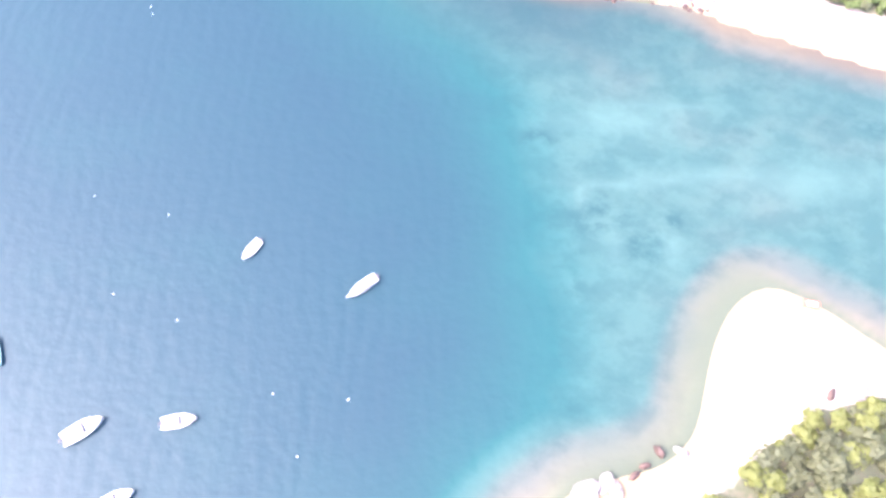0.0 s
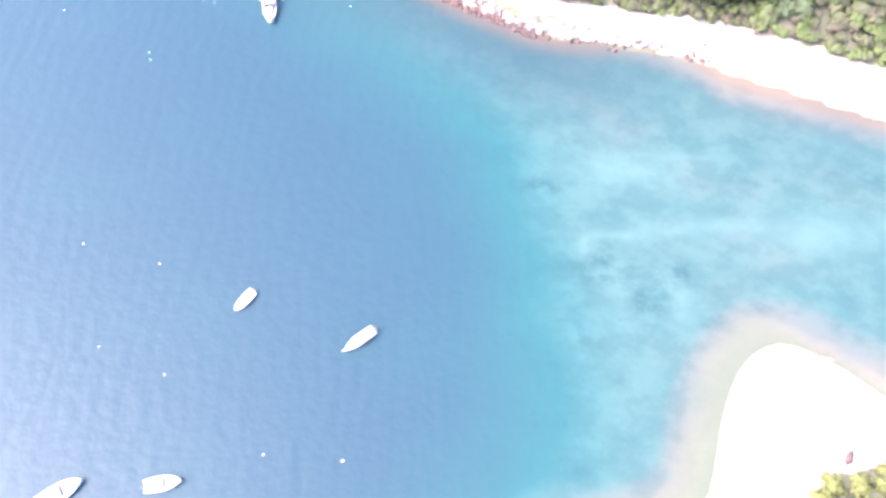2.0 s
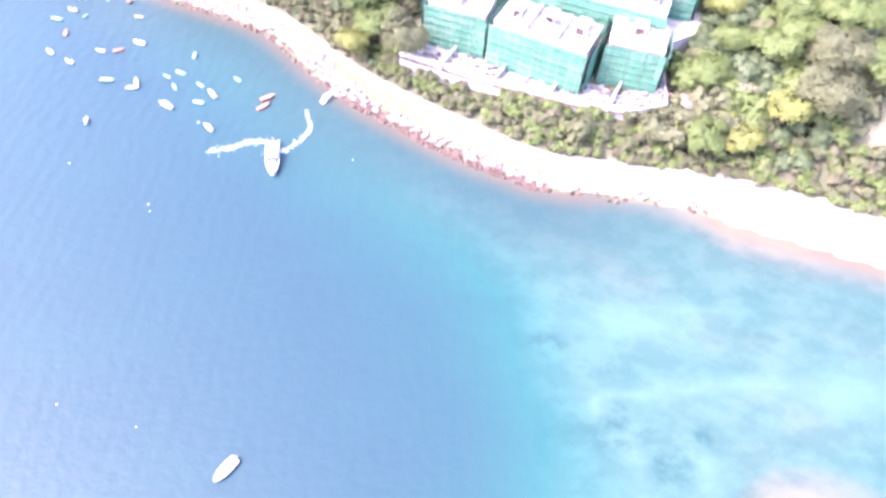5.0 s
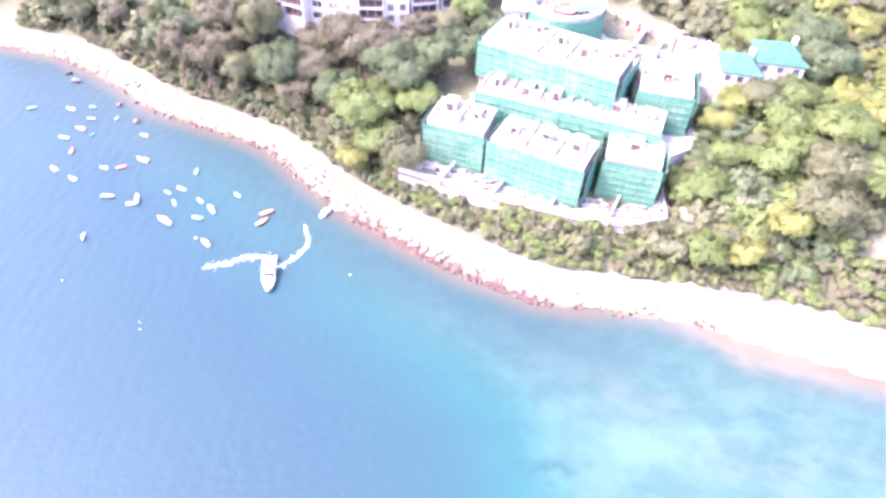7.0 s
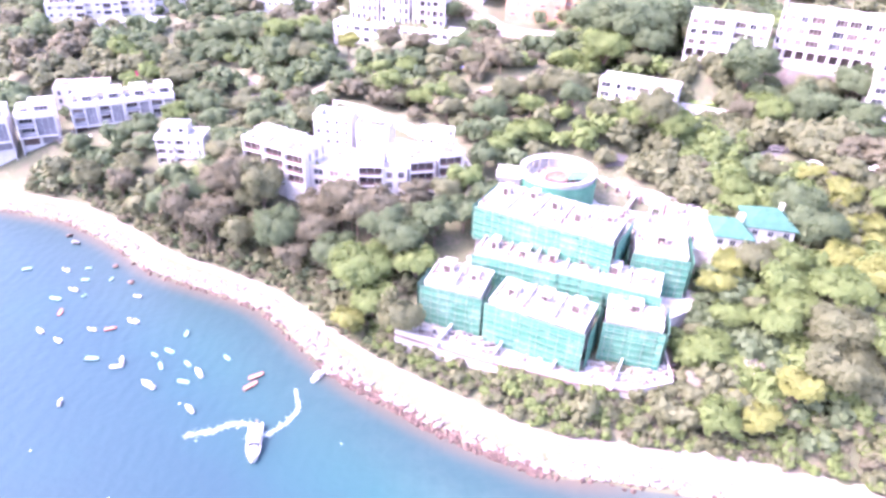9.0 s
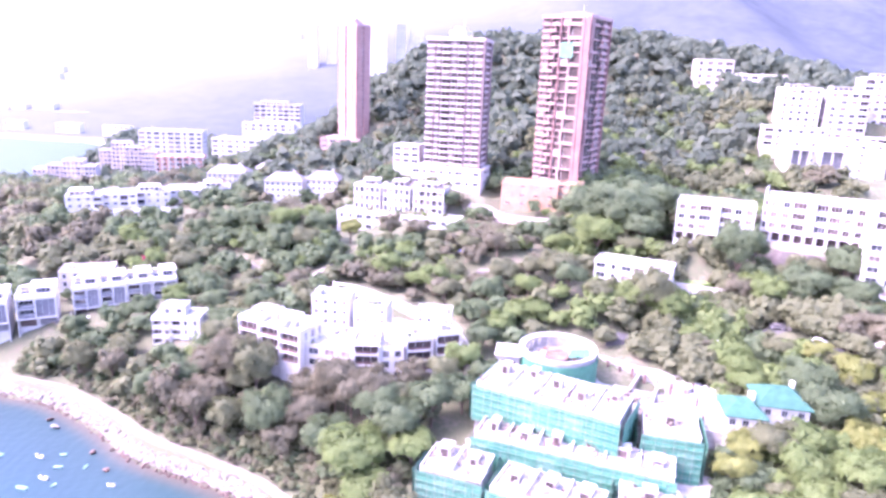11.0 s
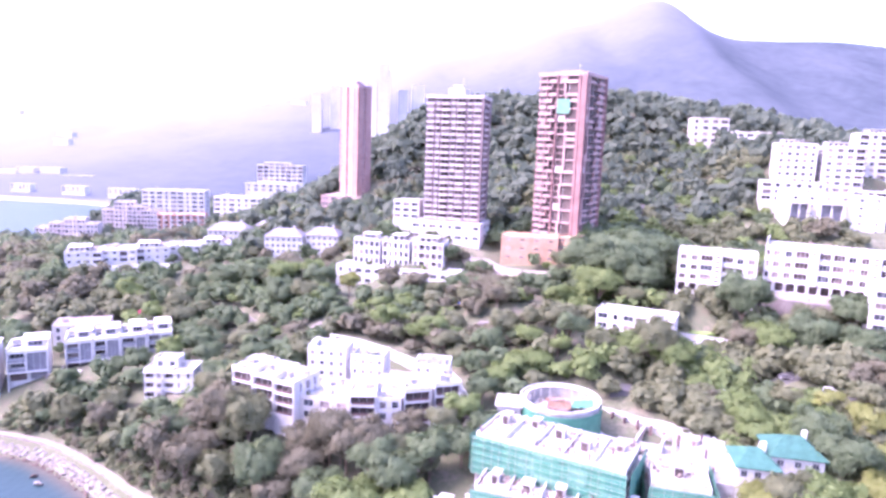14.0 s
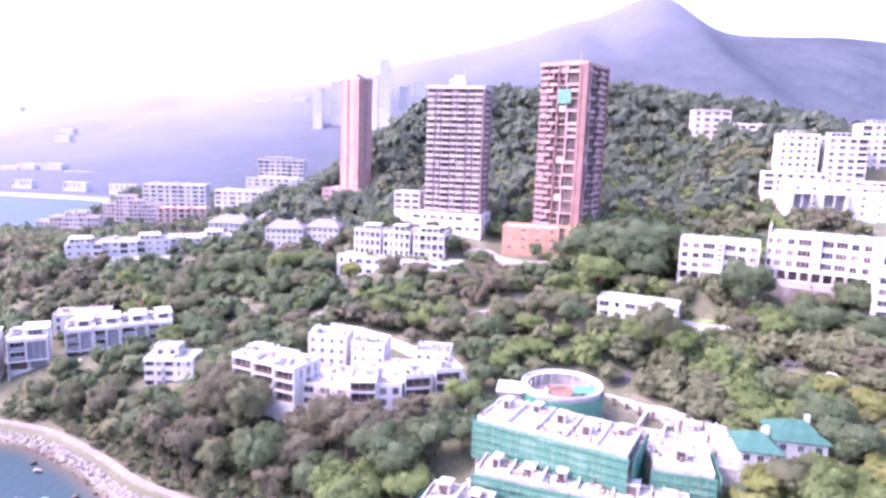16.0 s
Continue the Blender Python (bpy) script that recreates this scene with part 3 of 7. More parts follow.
def window_mesh(w, h, glass, bars=2):
    key = (round(w, 1), round(h, 1), glass, bars)
    if key not in PANES:
        t = min(0.12, w * 0.06)
        xs, zs, solid = [-w / 2], [0, t, h - t, h], []
        for k in range(bars):
            xs += [-w / 2 + w * k / bars + t, -w / 2 + w * (k + 1) / bars - (t if k == bars - 1 else 0)]
        xs.append(w / 2)
        at, v, f, mi = {}, [], [], []

        def vert(*p):
            if p not in at:
                at[p] = len(v)
                v.append(p)
            return at[p]
        deep = lambda i, j: 0.0 if (i % 2 == 1 and j == 1) else -0.06
        for i in range(len(xs) - 1):
            for j in range(3):
                y0 = deep(i, j)
                f.append((vert(xs[i], y0, zs[j]), vert(xs[i + 1], y0, zs[j]), vert(xs[i + 1], y0, zs[j + 1]), vert(xs[i], y0, zs[j + 1])))
                mi.append(0 if y0 == 0.0 else 1)
                for a0, b0, p, q in ((i + 1, j, (xs[i + 1], zs[j]), (xs[i + 1], zs[j + 1])), (i, j + 1, (xs[i], zs[j + 1]), (xs[i + 1], zs[j + 1]))):
                    if a0 < len(xs) - 1 and b0 < 3 and deep(a0, b0) != y0:
                        f.append((vert(p[0], y0, p[1]), vert(q[0], y0, q[1]), vert(q[0], deep(a0, b0), q[1]), vert(p[0], deep(a0, b0), p[1])))
                        mi.append(1)
        PANES[key] = mesh_of("window", v, f, [M[glass], M["frame"]], mi)
    return PANES[key]


TAKEN = []      # plan circles kept free of trees


ROOF_PLANTS = []     # (owner, x, y, z, radius) of the shrubs on roof terraces


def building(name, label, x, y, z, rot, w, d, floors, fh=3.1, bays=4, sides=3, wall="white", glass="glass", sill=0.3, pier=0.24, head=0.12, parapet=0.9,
             roof="roofwhite", balcony=(), deep=6.0, category="house", group="", lefts=True, rights=True, clutter=2, seed=1, bars=2, recess=0.3, loggia=0.0, pent=False, plants=0):
    """A flat-roofed block: its front faces its own -y; x, y is the middle of the front edge."""
    rnd = random.Random(seed)
    ob = thing(name, x, y, z, rot, label, category, group)
    hgt = floors * fh
    t, ts = max(recess, 1.3 if loggia else 0.0), 0.3
    wl = [(-w / 2 + ts, w / 2 - ts, t, d - ts, -deep, hgt)]
    bw, sw = w / bays, (d - t) / max(sides, 1)
    open_bay = [rnd.random() < loggia for b in range(bays)]
    wide = [1.0 if open_bay[b] or bays < 4 else rnd.choice((1.0, 1.0, 0.8, 0.45)) for b in range(bays)]
    for k in range(floors):
        wl.append((-w / 2, w / 2, 0, t, k * fh if k else -deep, k * fh + 0.12 * fh))
        wl.append((-w / 2, w / 2, 0, t, (k + 1 - head) * fh, (k + 1) * fh))
        edge = -w / 2
        for b in range(bays):
            c, ww = -w / 2 + (b + 0.5) * bw, bw * (1 - (0.12 if open_bay[b] else pier)) * wide[b]
            low = 0.12 if open_bay[b] else max(0.12, sill)
            wl.append((edge, c - ww / 2, 0.003, t, k * fh + 0.12 * fh, (k + 1 - head) * fh))
            if low > 0.12:
                wl.append((c - ww / 2, c + ww / 2, 0.003, t, k * fh + 0.12 * fh, k * fh + low * fh))
            edge = c + ww / 2
            back = t - 0.07 if open_bay[b] or recess > 0.7 else 0.25
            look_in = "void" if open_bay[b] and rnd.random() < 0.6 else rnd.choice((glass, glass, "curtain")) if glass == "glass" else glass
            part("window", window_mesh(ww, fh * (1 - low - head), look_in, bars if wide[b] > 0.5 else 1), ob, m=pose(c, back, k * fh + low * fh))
            if open_bay[b]:
                part("balustrade", boxes("balustrade", [(c - ww / 2, c + ww / 2, 0.05, 0.15, k * fh + 0.12 * fh, k * fh + 0.12 * fh + 0.95)], M[rnd.choice((wall, "screen"))]), ob)
        wl.append((edge, w / 2, 0.003, t, k * fh + 0.12 * fh, (k + 1 - head) * fh))
        for s, on in ((-1, lefts), (1, rights)):
            xo, xi = s * (w / 2 - 0.003), s * (w / 2 - ts)
            x0, x1 = min(xo, xi), max(xo, xi)
            if not on:
                wl.append((x0, x1, t, d, k * fh if k else -deep, (k + 1) * fh))
                continue
            wl.append((x0, x1, t, d, k * fh if k else -deep, k * fh + sill * fh))
            wl.append((x0, x1, t, d, (k + 1 - head) * fh, (k + 1) * fh))
            for b in range(sides + 1):
                c = min(max(t + b * sw, t + sw * 0.25), d - sw * 0.25)
                wl.append((x0, x1, c - sw * 0.25, c + sw * 0.25, k * fh + sill * fh, (k + 1 - head) * fh))
                if b < sides:
                    part("window", window_mesh(sw * 0.5, fh * (1 - sill - head), rnd.choice((glass, "curtain")), bars), ob, m=pose(s * (w / 2 - ts + 0.07), t + (b + 0.5) * sw, k * fh + sill * fh, 0, 0, 90 * s))
    wl.append((-w / 2 + ts, w / 2 - ts, d - ts, d, -deep, hgt))
    part("wall", boxes("wall", wl, M[wall]), ob)
    p = parapet
    rf = [(-w / 2 + 0.25, w / 2 - 0.25, 0.25, d - 0.25, hgt + 0.002, hgt + 0.15)]
    ri = [0]
    for q in ((-w / 2, w / 2, 0, 0.25, hgt, hgt + p), (-w / 2, w / 2, d - 0.25, d, hgt, hgt + p), (-w / 2, -w / 2 + 0.25, 0.25, d - 0.25, hgt, hgt + p),
              (w / 2 - 0.25, w / 2, 0.25, d - 0.25, hgt, hgt + p)):
        rf.append(q)
        ri.append(1)
    part("roof", boxes("roof", rf, [M[roof], M[wall]], ri), ob)
    if loggia or floors > 3:
        part("cornice", boxes("cornice", [(-w / 2 - 0.3, w / 2 + 0.3, -0.35, -0.001, hgt - 0.35, hgt - 0.05)], M[wall]), ob)
    for k, b in balcony:
        c = -w / 2 + (b + 0.5) * bw
        part("balcony", boxes("balcony", [(c - bw * 0.42, c + bw * 0.42, -1.1, 0, k * fh - 0.15, k * fh), (c - bw * 0.42, c + bw * 0.42, -1.1, -1.0, k * fh, k * fh + 0.9),
                                          (c - bw * 0.42, c - bw * 0.42 + 0.1, -1.0, 0, k * fh, k * fh + 0.9), (c + bw * 0.42 - 0.1, c + bw * 0.42, -1.0, 0, k * fh, k * fh + 0.9)], M[wall]), ob)
    if pent:
        px0, px1, py0, py1, ph = -w * rnd.uniform(0.2, 0.42), w * rnd.uniform(0.12, 0.4), d * 0.34, d * 0.88, rnd.uniform(2.4, 3.0)
        box = part("penthouse", boxes("penthouse", [(px0, px1, py0, py1, hgt + 0.15, hgt + ph), (px0 - 0.5, px1 + 0.5, py0 - 0.9, py1 + 0.3, hgt + ph, hgt + ph + 0.25)], M[wall]), ob, "setback penthouse under a flat slab")
        n = max(2, int((px1 - px0) / 2.4))
        for k in range(n):
            part("window", window_mesh((px1 - px0) / n * 0.72, ph - 0.75, rnd.choice(("glass", "void", "curtain")), 2), box, m=pose(px0 + (px1 - px0) * (k + 0.5) / n, py0 - 0.03, hgt + 0.35))
        u = px1 + 0.8
        if u + 2.4 < w / 2:
            part("pergola", boxes("pergola", [(u + a0, u + a0 + 0.14, b0, b0 + 0.14, hgt + 0.15, hgt + 2.3) for a0 in (0, 2.2) for b0 in (d * 0.3, d * 0.7)]
                                  + [(u - 0.2 + 0.5 * j, u - 0.08 + 0.5 * j, d * 0.26, d * 0.78, hgt + 2.3, hgt + 2.42) for j in range(6)], M["brown"]), ob)
    for k in range(plants):
        ROOF_PLANTS.append((ob, rnd.uniform(-w / 2 + 0.7, w / 2 - 0.7), rnd.choice((0.7, 1.0, d - 0.9, rnd.uniform(0.8, d * 0.3))), hgt + 0.15, rnd.uniform(0.4, 0.9)))
    for k in range(clutter):
        bx, by = rnd.uniform(-w * 0.4, w * 0.4), rnd.uniform(d * 0.2, d * 0.85)
        ww, dd, hh = rnd.uniform(0.7, min(3, w * 0.25)), rnd.uniform(0.7, min(2.6, d * 0.3)), rnd.uniform(0.6, 2.0)
        part("roof_hut", boxes("roof_hut", [(bx - ww / 2, bx + ww / 2, by - dd / 2, by + dd / 2, hgt + 0.15, hgt + hh), (bx - ww / 2 - 0.15, bx + ww / 2 + 0.15, by - dd / 2 - 0.15, by + dd / 2 + 0.15, hgt + hh, hgt + hh + 0.15)], M[rnd.choice((wall, "concrete", "roofwhite"))]), ob)
    ca, sa = math.cos(radians(rot)), math.sin(radians(rot))
    step = max(3.0, d / 3)
    for u in np.arange(-w / 2, w / 2 + 0.1, step):
        for q in np.arange(0, d + 0.1, step):
            TAKEN.append((x + ca * u - sa * q, y + sa * u + ca * q, step * 0.6 + 0.4))
    return ob


def tower(name, label, x, y, z, rot, w, d, floors, fh, wall, trim, front, right, crown, seed, hole="void"):
    """A high-rise: each face is a row of columns (kind, share of the width)."""
    rnd = random.Random(seed)
    ob = thing(name, x, y, z, rot, label, "tower", "apartment towers")
    hgt, dep = floors * fh, 1.1
    wl = [(-w / 2, w / 2 - dep, dep, d, -14, hgt)]

    def flip(q):                                        # from the front face to the right-hand one
        x0, x1, y0, y1, z0, z1 = q
        return (w / 2 - y1, w / 2 - y0, x0 + w / 2, x1 + w / 2, z0, z1)

    def face(spec, width, turn):
        at = -w / 2
        put = flip if turn else (lambda q: q)
        total = sum(v for _, v in spec)
        for kind, share in spec:
            x0, x1 = at, at + width * share / total
            at, mid, cw = x1, (x0 + x1) / 2, x1 - x0

            def glaze(px, pz, pw, ph):
                m = pose(px, dep - 0.06, pz)
                if turn:
                    m = pose(w / 2 - dep + 0.06, px + w / 2, pz, 0, 0, 90)
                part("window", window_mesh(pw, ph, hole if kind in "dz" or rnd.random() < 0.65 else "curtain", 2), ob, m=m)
            if kind == "p":
                wl.append(put((x0, x1, -0.35, dep, -14, hgt + 0.8)))
                continue
            if kind == "g":                             # open slot between two bays
                continue
            if kind == "s":
                wl.append(put((x0, x1, 0.0, dep, -14, hgt)))
                continue
            for k in range(floors):
                z0 = k * fh
                if kind == "w":
                    wl.append(put((x0, x1, 0.5, dep, z0 if k else -14, z0 + 0.36 * fh)))
                    wl.append(put((x0, x0 + 0.14 * cw, 0.55, dep, z0 + 0.36 * fh, z0 + fh)))
                    wl.append(put((x1 - 0.14 * cw, x1, 0.55, dep, z0 + 0.36 * fh, z0 + fh)))
                    part("sill_band", boxes("sill_band", [put((x0, x1, 0.2, 0.5, z0 + 0.02 * fh, z0 + 0.34 * fh))], M[trim]), ob)
                    glaze(mid, z0 + 0.36 * fh, cw * 0.72, fh * 0.64)
                elif kind == "b":
                    glaze(mid, z0 + 0.1, cw, fh - 0.1)
                    part("balcony", boxes("balcony", [put((x0, x1, -0.7, dep, z0 - 0.1, z0 + 0.1)), put((x0, x1, -0.7, -0.55, z0 + 0.1, z0 + 1.05))], M[trim]), ob)
                elif kind == "z":
                    glaze(mid, z0 + 0.1, cw, fh - 0.1)
                    a0, a1 = (x0, x0 + cw * 0.62) if k % 2 else (x0 + cw * 0.3, x1)
                    part("balcony", boxes("balcony", [put((x0, x1, 0.4, dep, z0 - 0.12, z0 + 0.12)), put((a0, a1, -1.0, 0.4, z0 - 0.12, z0 + 0.12)), put((a0, a1, -1.0, -0.8, z0 + 0.12, z0 + 1.2)),
                                                      put((a1 - 0.25, a1, -0.8, 0.4, z0 + 0.12, z0 + (fh if k % 2 else 1.2)))], M[trim]), ob)
                elif kind == "d" and k % 2 == 0:
                    top = min(2 * fh, hgt - z0)
                    glaze(mid, z0 + 0.2, cw, top - 0.2)
                    cut = cw * rnd.choice((0.3, 0.36, 0.42))
                    bits = [put((x0, x1, -0.1, dep, z0 - 0.2, z0 + 0.2)), put((x0 + cut, x0 + cut + cw * 0.07, 0.1, dep, z0 + 0.2, z0 + top - 0.2))]
                    if rnd.random() < 0.6:
                        bits.append(put((x0 + cut, x1, 0.2, 0.35, z0 + 0.25, z0 + 1.1)))
                    if rnd.random() < 0.7:
                        bits.append(put((x0, x0 + cut, 0.0, dep, z0 + fh - 0.15, z0 + fh + 0.15)))
                    if rnd.random() < 0.35:
                        bits.append(put((x0 + cut, x1, 0.25, 0.4, z0 + fh, z0 + fh + 1.5)))
                    part("floor_slab", boxes("floor_slab", bits, M[trim]), ob)
                    if rnd.random() < 0.35:
                        part("infill_panel", boxes("infill_panel", [put((x0 + 0.2, x0 + cut - 0.2, 0.5, 0.6, z0 + 0.3, z0 + fh - 0.2))], M[rnd.choice(("concrete", "mauvepale", "pinkpale"))]), ob)
    face(front, w, False)
    face(right, d, True)
    part("wall", boxes("wall", wl, M[wall]), ob)
    part("roof", boxes("roof", [(-w / 2 + 0.2, w / 2 - 0.2, 0.2, d - 0.2, hgt + 0.002, hgt + 0.25)], M["roofwhite"]), ob)
    part("parapet", boxes("parapet", [(-w / 2 - 0.2, w / 2 + 0.2, -0.2, 0.2, hgt, hgt + 1.6), (-w / 2 - 0.2, w / 2 + 0.2, d - 0.2, d + 0.2, hgt, hgt + 1.6), (-w / 2 - 0.2, -w / 2 + 0.2, 0.2, d - 0.2, hgt, hgt + 1.6),
                                      (w / 2 - 0.2, w / 2 + 0.2, 0.2, d - 0.2, hgt, hgt + 1.6)], M[trim]), ob)
    c0, c1, ch = crown
    part("plant_room", boxes("plant_room", [(w * c0, w * c1, d * 0.15, d * 0.7, hgt + 0.25, hgt + ch), (w * (c0 + 0.06), w * (c1 - 0.06), d * 0.3, d * 0.55, hgt + ch, hgt + ch * 1.35)], M["white" if wall == "mauve" else trim]), ob)
    part("mast", boxes("mast", [(w * c1 * 0.5, w * c1 * 0.5 + 0.15, d * 0.4, d * 0.4 + 0.15, hgt + ch * 1.35, hgt + ch * 1.35 + 3.5)], M["frame"]), ob)
    TAKEN.append((x, y + d / 2, max(w, d) * 0.5))
    return ob


# ---------------------------------------------------------------- the three towers on the upper road
pink_tower = tower("apartment_tower", "tall pink tiled tower with staggered balconies and dark openings", 46.6, 347, 58, -34, 25, 25, 25, 3.1, "pink", "pinkpale",
                   [("w", 0.15), ("z", 0.2), ("p", 0.03), ("d", 0.38), ("p", 0.05), ("s", 0.05), ("p", 0.06)], [("p", 0.04), ("d", 0.38), ("z", 0.25), ("w", 0.26), ("p", 0.03)], (-0.25, 0.3, 2.4), 3)
part("green_net", boxes("green_net", [(-2.2, 4.6, -0.5, -0.3, 59.5, 66.5)], M["netpale"]), pink_tower, "pale green net over one balcony")
tower("apartment_tower", "mauve apartment tower with pale floor bands and bay balconies", -5.5, 359.5, 62, -14, 30, 19, 20, 3.1, "mauve", "mauvepale",
      [("w", 0.14), ("g", 0.025), ("w", 0.08), ("g", 0.03), ("b", 0.14), ("g", 0.02), ("w", 0.09), ("g", 0.02), ("b", 0.14), ("g", 0.04), ("w", 0.08), ("g", 0.02), ("w", 0.16), ("p", 0.015)], [("p", 0.06), ("w", 0.22), ("w", 0.22), ("w", 0.22), ("s", 0.22)], (-0.14, 0.14, 5.2), 4)
tower("apartment_tower", "slim pink brick-tiled tower above the wooded hillside", -80, 479, 60, -34, 17.6, 13.4, 25, 3.1, "salmon", "pinkpale",
      [("w", 0.12), ("p", 0.26), ("w", 0.1), ("p", 0.26), ("s", 0.2)], [("s", 0.4), ("w", 0.15), ("s", 0.45)], (-0.3, 0.25, 3.6), 5)
TAKEN += [(-94 + 9 * k, 455, 6) for k in range(5)]
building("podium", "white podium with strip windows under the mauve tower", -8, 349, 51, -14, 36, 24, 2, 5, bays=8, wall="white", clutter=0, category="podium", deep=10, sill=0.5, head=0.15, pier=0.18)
building("podium", "orange tiled podium terrace below the pink tower", 33, 331, 45, -10, 27, 16, 3, 4.2, bays=4, wall="terracotta", roof="terracotta", sill=0.66, clutter=1, category="podium", deep=10)
building("podium", "orange tiled stair block of the pink tower", 50, 331, 44, -34, 9, 12, 4, 3.6, bays=2, wall="terracotta", roof="terracotta", sill=0.55, clutter=0, category="podium", deep=10)
building("podium", "pink terrace podium round the slim tower", -76, 466, 56, -8, 42, 26, 2, 3.5, bays=7, wall="pinkpale", clutter=3, category="podium", deep=10)
building("annex", "small white annex beside the mauve tower", -30, 372, 60, -10, 14, 12, 3, 3.2, bays=3, clutter=1, category="building", seed=8)

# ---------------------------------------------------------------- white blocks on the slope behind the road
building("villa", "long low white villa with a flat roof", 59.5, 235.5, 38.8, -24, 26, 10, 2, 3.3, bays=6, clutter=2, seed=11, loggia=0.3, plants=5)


def slab_block(x, y, z, rot, w, d, floors, fh, spec, label, seed, deep=10, left_up=0.0):
    """A white block over an open arcade; its front is a row of columns (kind, share of the width)."""
    rnd = random.Random(seed)
    ob = thing("apartment_block", x, y, z, rot, label, "apartment block")
    hgt, t = floors * fh, 0.5
    wl = [(-w / 2, w / 2, t + 2.4, d, -deep, fh), (-w / 2, w / 2, t, d, fh, hgt), (-w / 2, -w / 2 + 0.5, 0, t + 2.4, -deep, fh), (w / 2 - 0.5, w / 2, 0, t + 2.4, -deep, fh), (-w / 2 + 0.5, w / 2 - 0.5, 0.02, t + 2.4, -deep, 0)]
    wl.append((-w / 2, w / 2, 0, t, fh - 0.5, fh + 0.02))
    n = max(3, int(w / 3.4))
    for k in range(n):
        u = -w / 2 + w * (k + 0.5) / n
        # flat dark sheet on the back wall, painted as arcade shade
        part("arcade_opening", boxes("arcade_opening", [(u - 1.25, u + 1.25, t + 2.3, t + 2.38, 0.05, fh - 0.6)], M["void"]), ob, "dark sheet painted as the shade of a parking opening")
        part("arcade_pier", boxes("arcade_pier", [(u + 1.3, u + 1.9, 0.02, 0.5, 0, fh - 0.5)], M["white"]), ob)
    at, total = -w / 2, sum(v for _, v in spec)
    for kind, share in spec:
        x0, x1 = at, at + w * share / total
        at, cw, mid = x1, x1 - x0, (x0 + x1) / 2
        if kind == "s":
            wl.append((x0, x1, -0.9, t, fh * 0.9, hgt + 1.8))
            for k in range(1, floors):
                for q in (0.25, 0.7):
                    part("stair_slot", boxes("stair_slot", [(x0 + cw * 0.2, x1 - cw * 0.2, -0.93, -0.9, (k + q) * fh, (k + q) * fh + 0.5)], M["glass"]), ob)
            continue
        for k in range(1, floors):
            z0, look_out = k * fh, rnd.choice(("curtain", "curtain", "glass", "void"))
            if kind == "w":
                ww = cw * 0.6
                wl += [(x0, mid - ww / 2, 0, t, z0, z0 + fh), (mid + ww / 2, x1, 0, t, z0, z0 + fh), (mid - ww / 2, mid + ww / 2, 0, t, z0, z0 + fh * 0.24), (mid - ww / 2, mid + ww / 2, 0, t, z0 + fh * 0.8, z0 + fh)]
                part("window", window_mesh(ww, fh * 0.56, look_out, 2), ob, m=pose(mid, t - 0.07, z0 + fh * 0.24))
                part("air_conditioner", boxes("air_conditioner", [(mid + ww * 0.1, mid + ww * 0.1 + 0.8, -0.35, 0, z0 + 0.15, z0 + 0.65)], M["concrete"]), ob) if rnd.random() < 0.4 else None
            else:
                wl += [(x0, x0 + 0.3, 0, t, z0, z0 + fh), (x1 - 0.3, x1, 0, t, z0, z0 + fh), (x0 + 0.3, x1 - 0.3, 0, t, z0 + fh * 0.88, z0 + fh)]
                part("window", window_mesh(cw - 0.6, fh * 0.86, "void" if rnd.random() < 0.6 else look_out, 3), ob, m=pose(mid, t - 0.07, z0 + 0.05))
                part("balustrade", boxes("balustrade", [(x0 + 0.3, x1 - 0.3, 0.02, 0.14, z0, z0 + fh * 0.32)], M["white" if rnd.random() < 0.7 else "canvas"]), ob)
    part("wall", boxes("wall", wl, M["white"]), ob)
    p = hgt
    part("roof", boxes("roof", [(-w / 2 + 0.3, w / 2 - 0.3, 0.3, d - 0.3, p + 0.002, p + 0.15)], M["roofwhite"]), ob)
    part("parapet", boxes("parapet", [(-w / 2, w / 2, 0, 0.3, p, p + 0.9), (-w / 2, w / 2, d - 0.3, d, p, p + 0.9), (w / 2 - 0.3, w / 2, 0.3, d - 0.3, p, p + 0.9), (-w / 2, -w / 2 + 0.3, 0.3, d - 0.3, p, p + 0.9 + left_up)], M["white"]), ob)
    for k in range(int(w / 3.2)):
        u, q = rnd.uniform(-w / 2 + 1, w / 2 - 3), rnd.uniform(0.8, d - 4)
        ww, dd, hh = rnd.uniform(0.8, 3.4), rnd.uniform(0.8, 3), rnd.uniform(0.6, 2.4)
        part("roof_hut", boxes("roof_hut", [(u, u + ww, q, q + dd, p + 0.15, p + hh), (u - 0.12, u + ww + 0.12, q - 0.12, q + dd + 0.12, p + hh, p + hh + 0.12)], M[rnd.choice(("white", "concrete", "pinkpale", "white"))]), ob)
    for k in range(3):
        u = rnd.uniform(-w / 2 + 2, w / 2 - 5)
        part("pergola", boxes("pergola", [(u, u + 0.15, 1, 1.15, p + 0.15, p + 2.3), (u + 3, u + 3.15, 1, 1.15, p + 0.15, p + 2.3), (u, u + 0.15, 4, 4.15, p + 0.15, p + 2.3), (u + 3, u + 3.15, 4, 4.15, p + 0.15, p + 2.3)]
                              + [(u + 0.6 * j, u + 0.6 * j + 0.12, 0.7, 4.5, p + 2.3, p + 2.42) for j in range(6)], M["brown"]), ob)
    ca, sa = math.cos(radians(rot)), math.sin(radians(rot))
    for u in np.arange(-w / 2, w / 2 + 0.1, 4.5):
        for q in np.arange(-3, d + 0.1, 4.5):
            TAKEN.append((x + ca * u - sa * q, y + sa * u + ca * q, 3.2))
    return ob


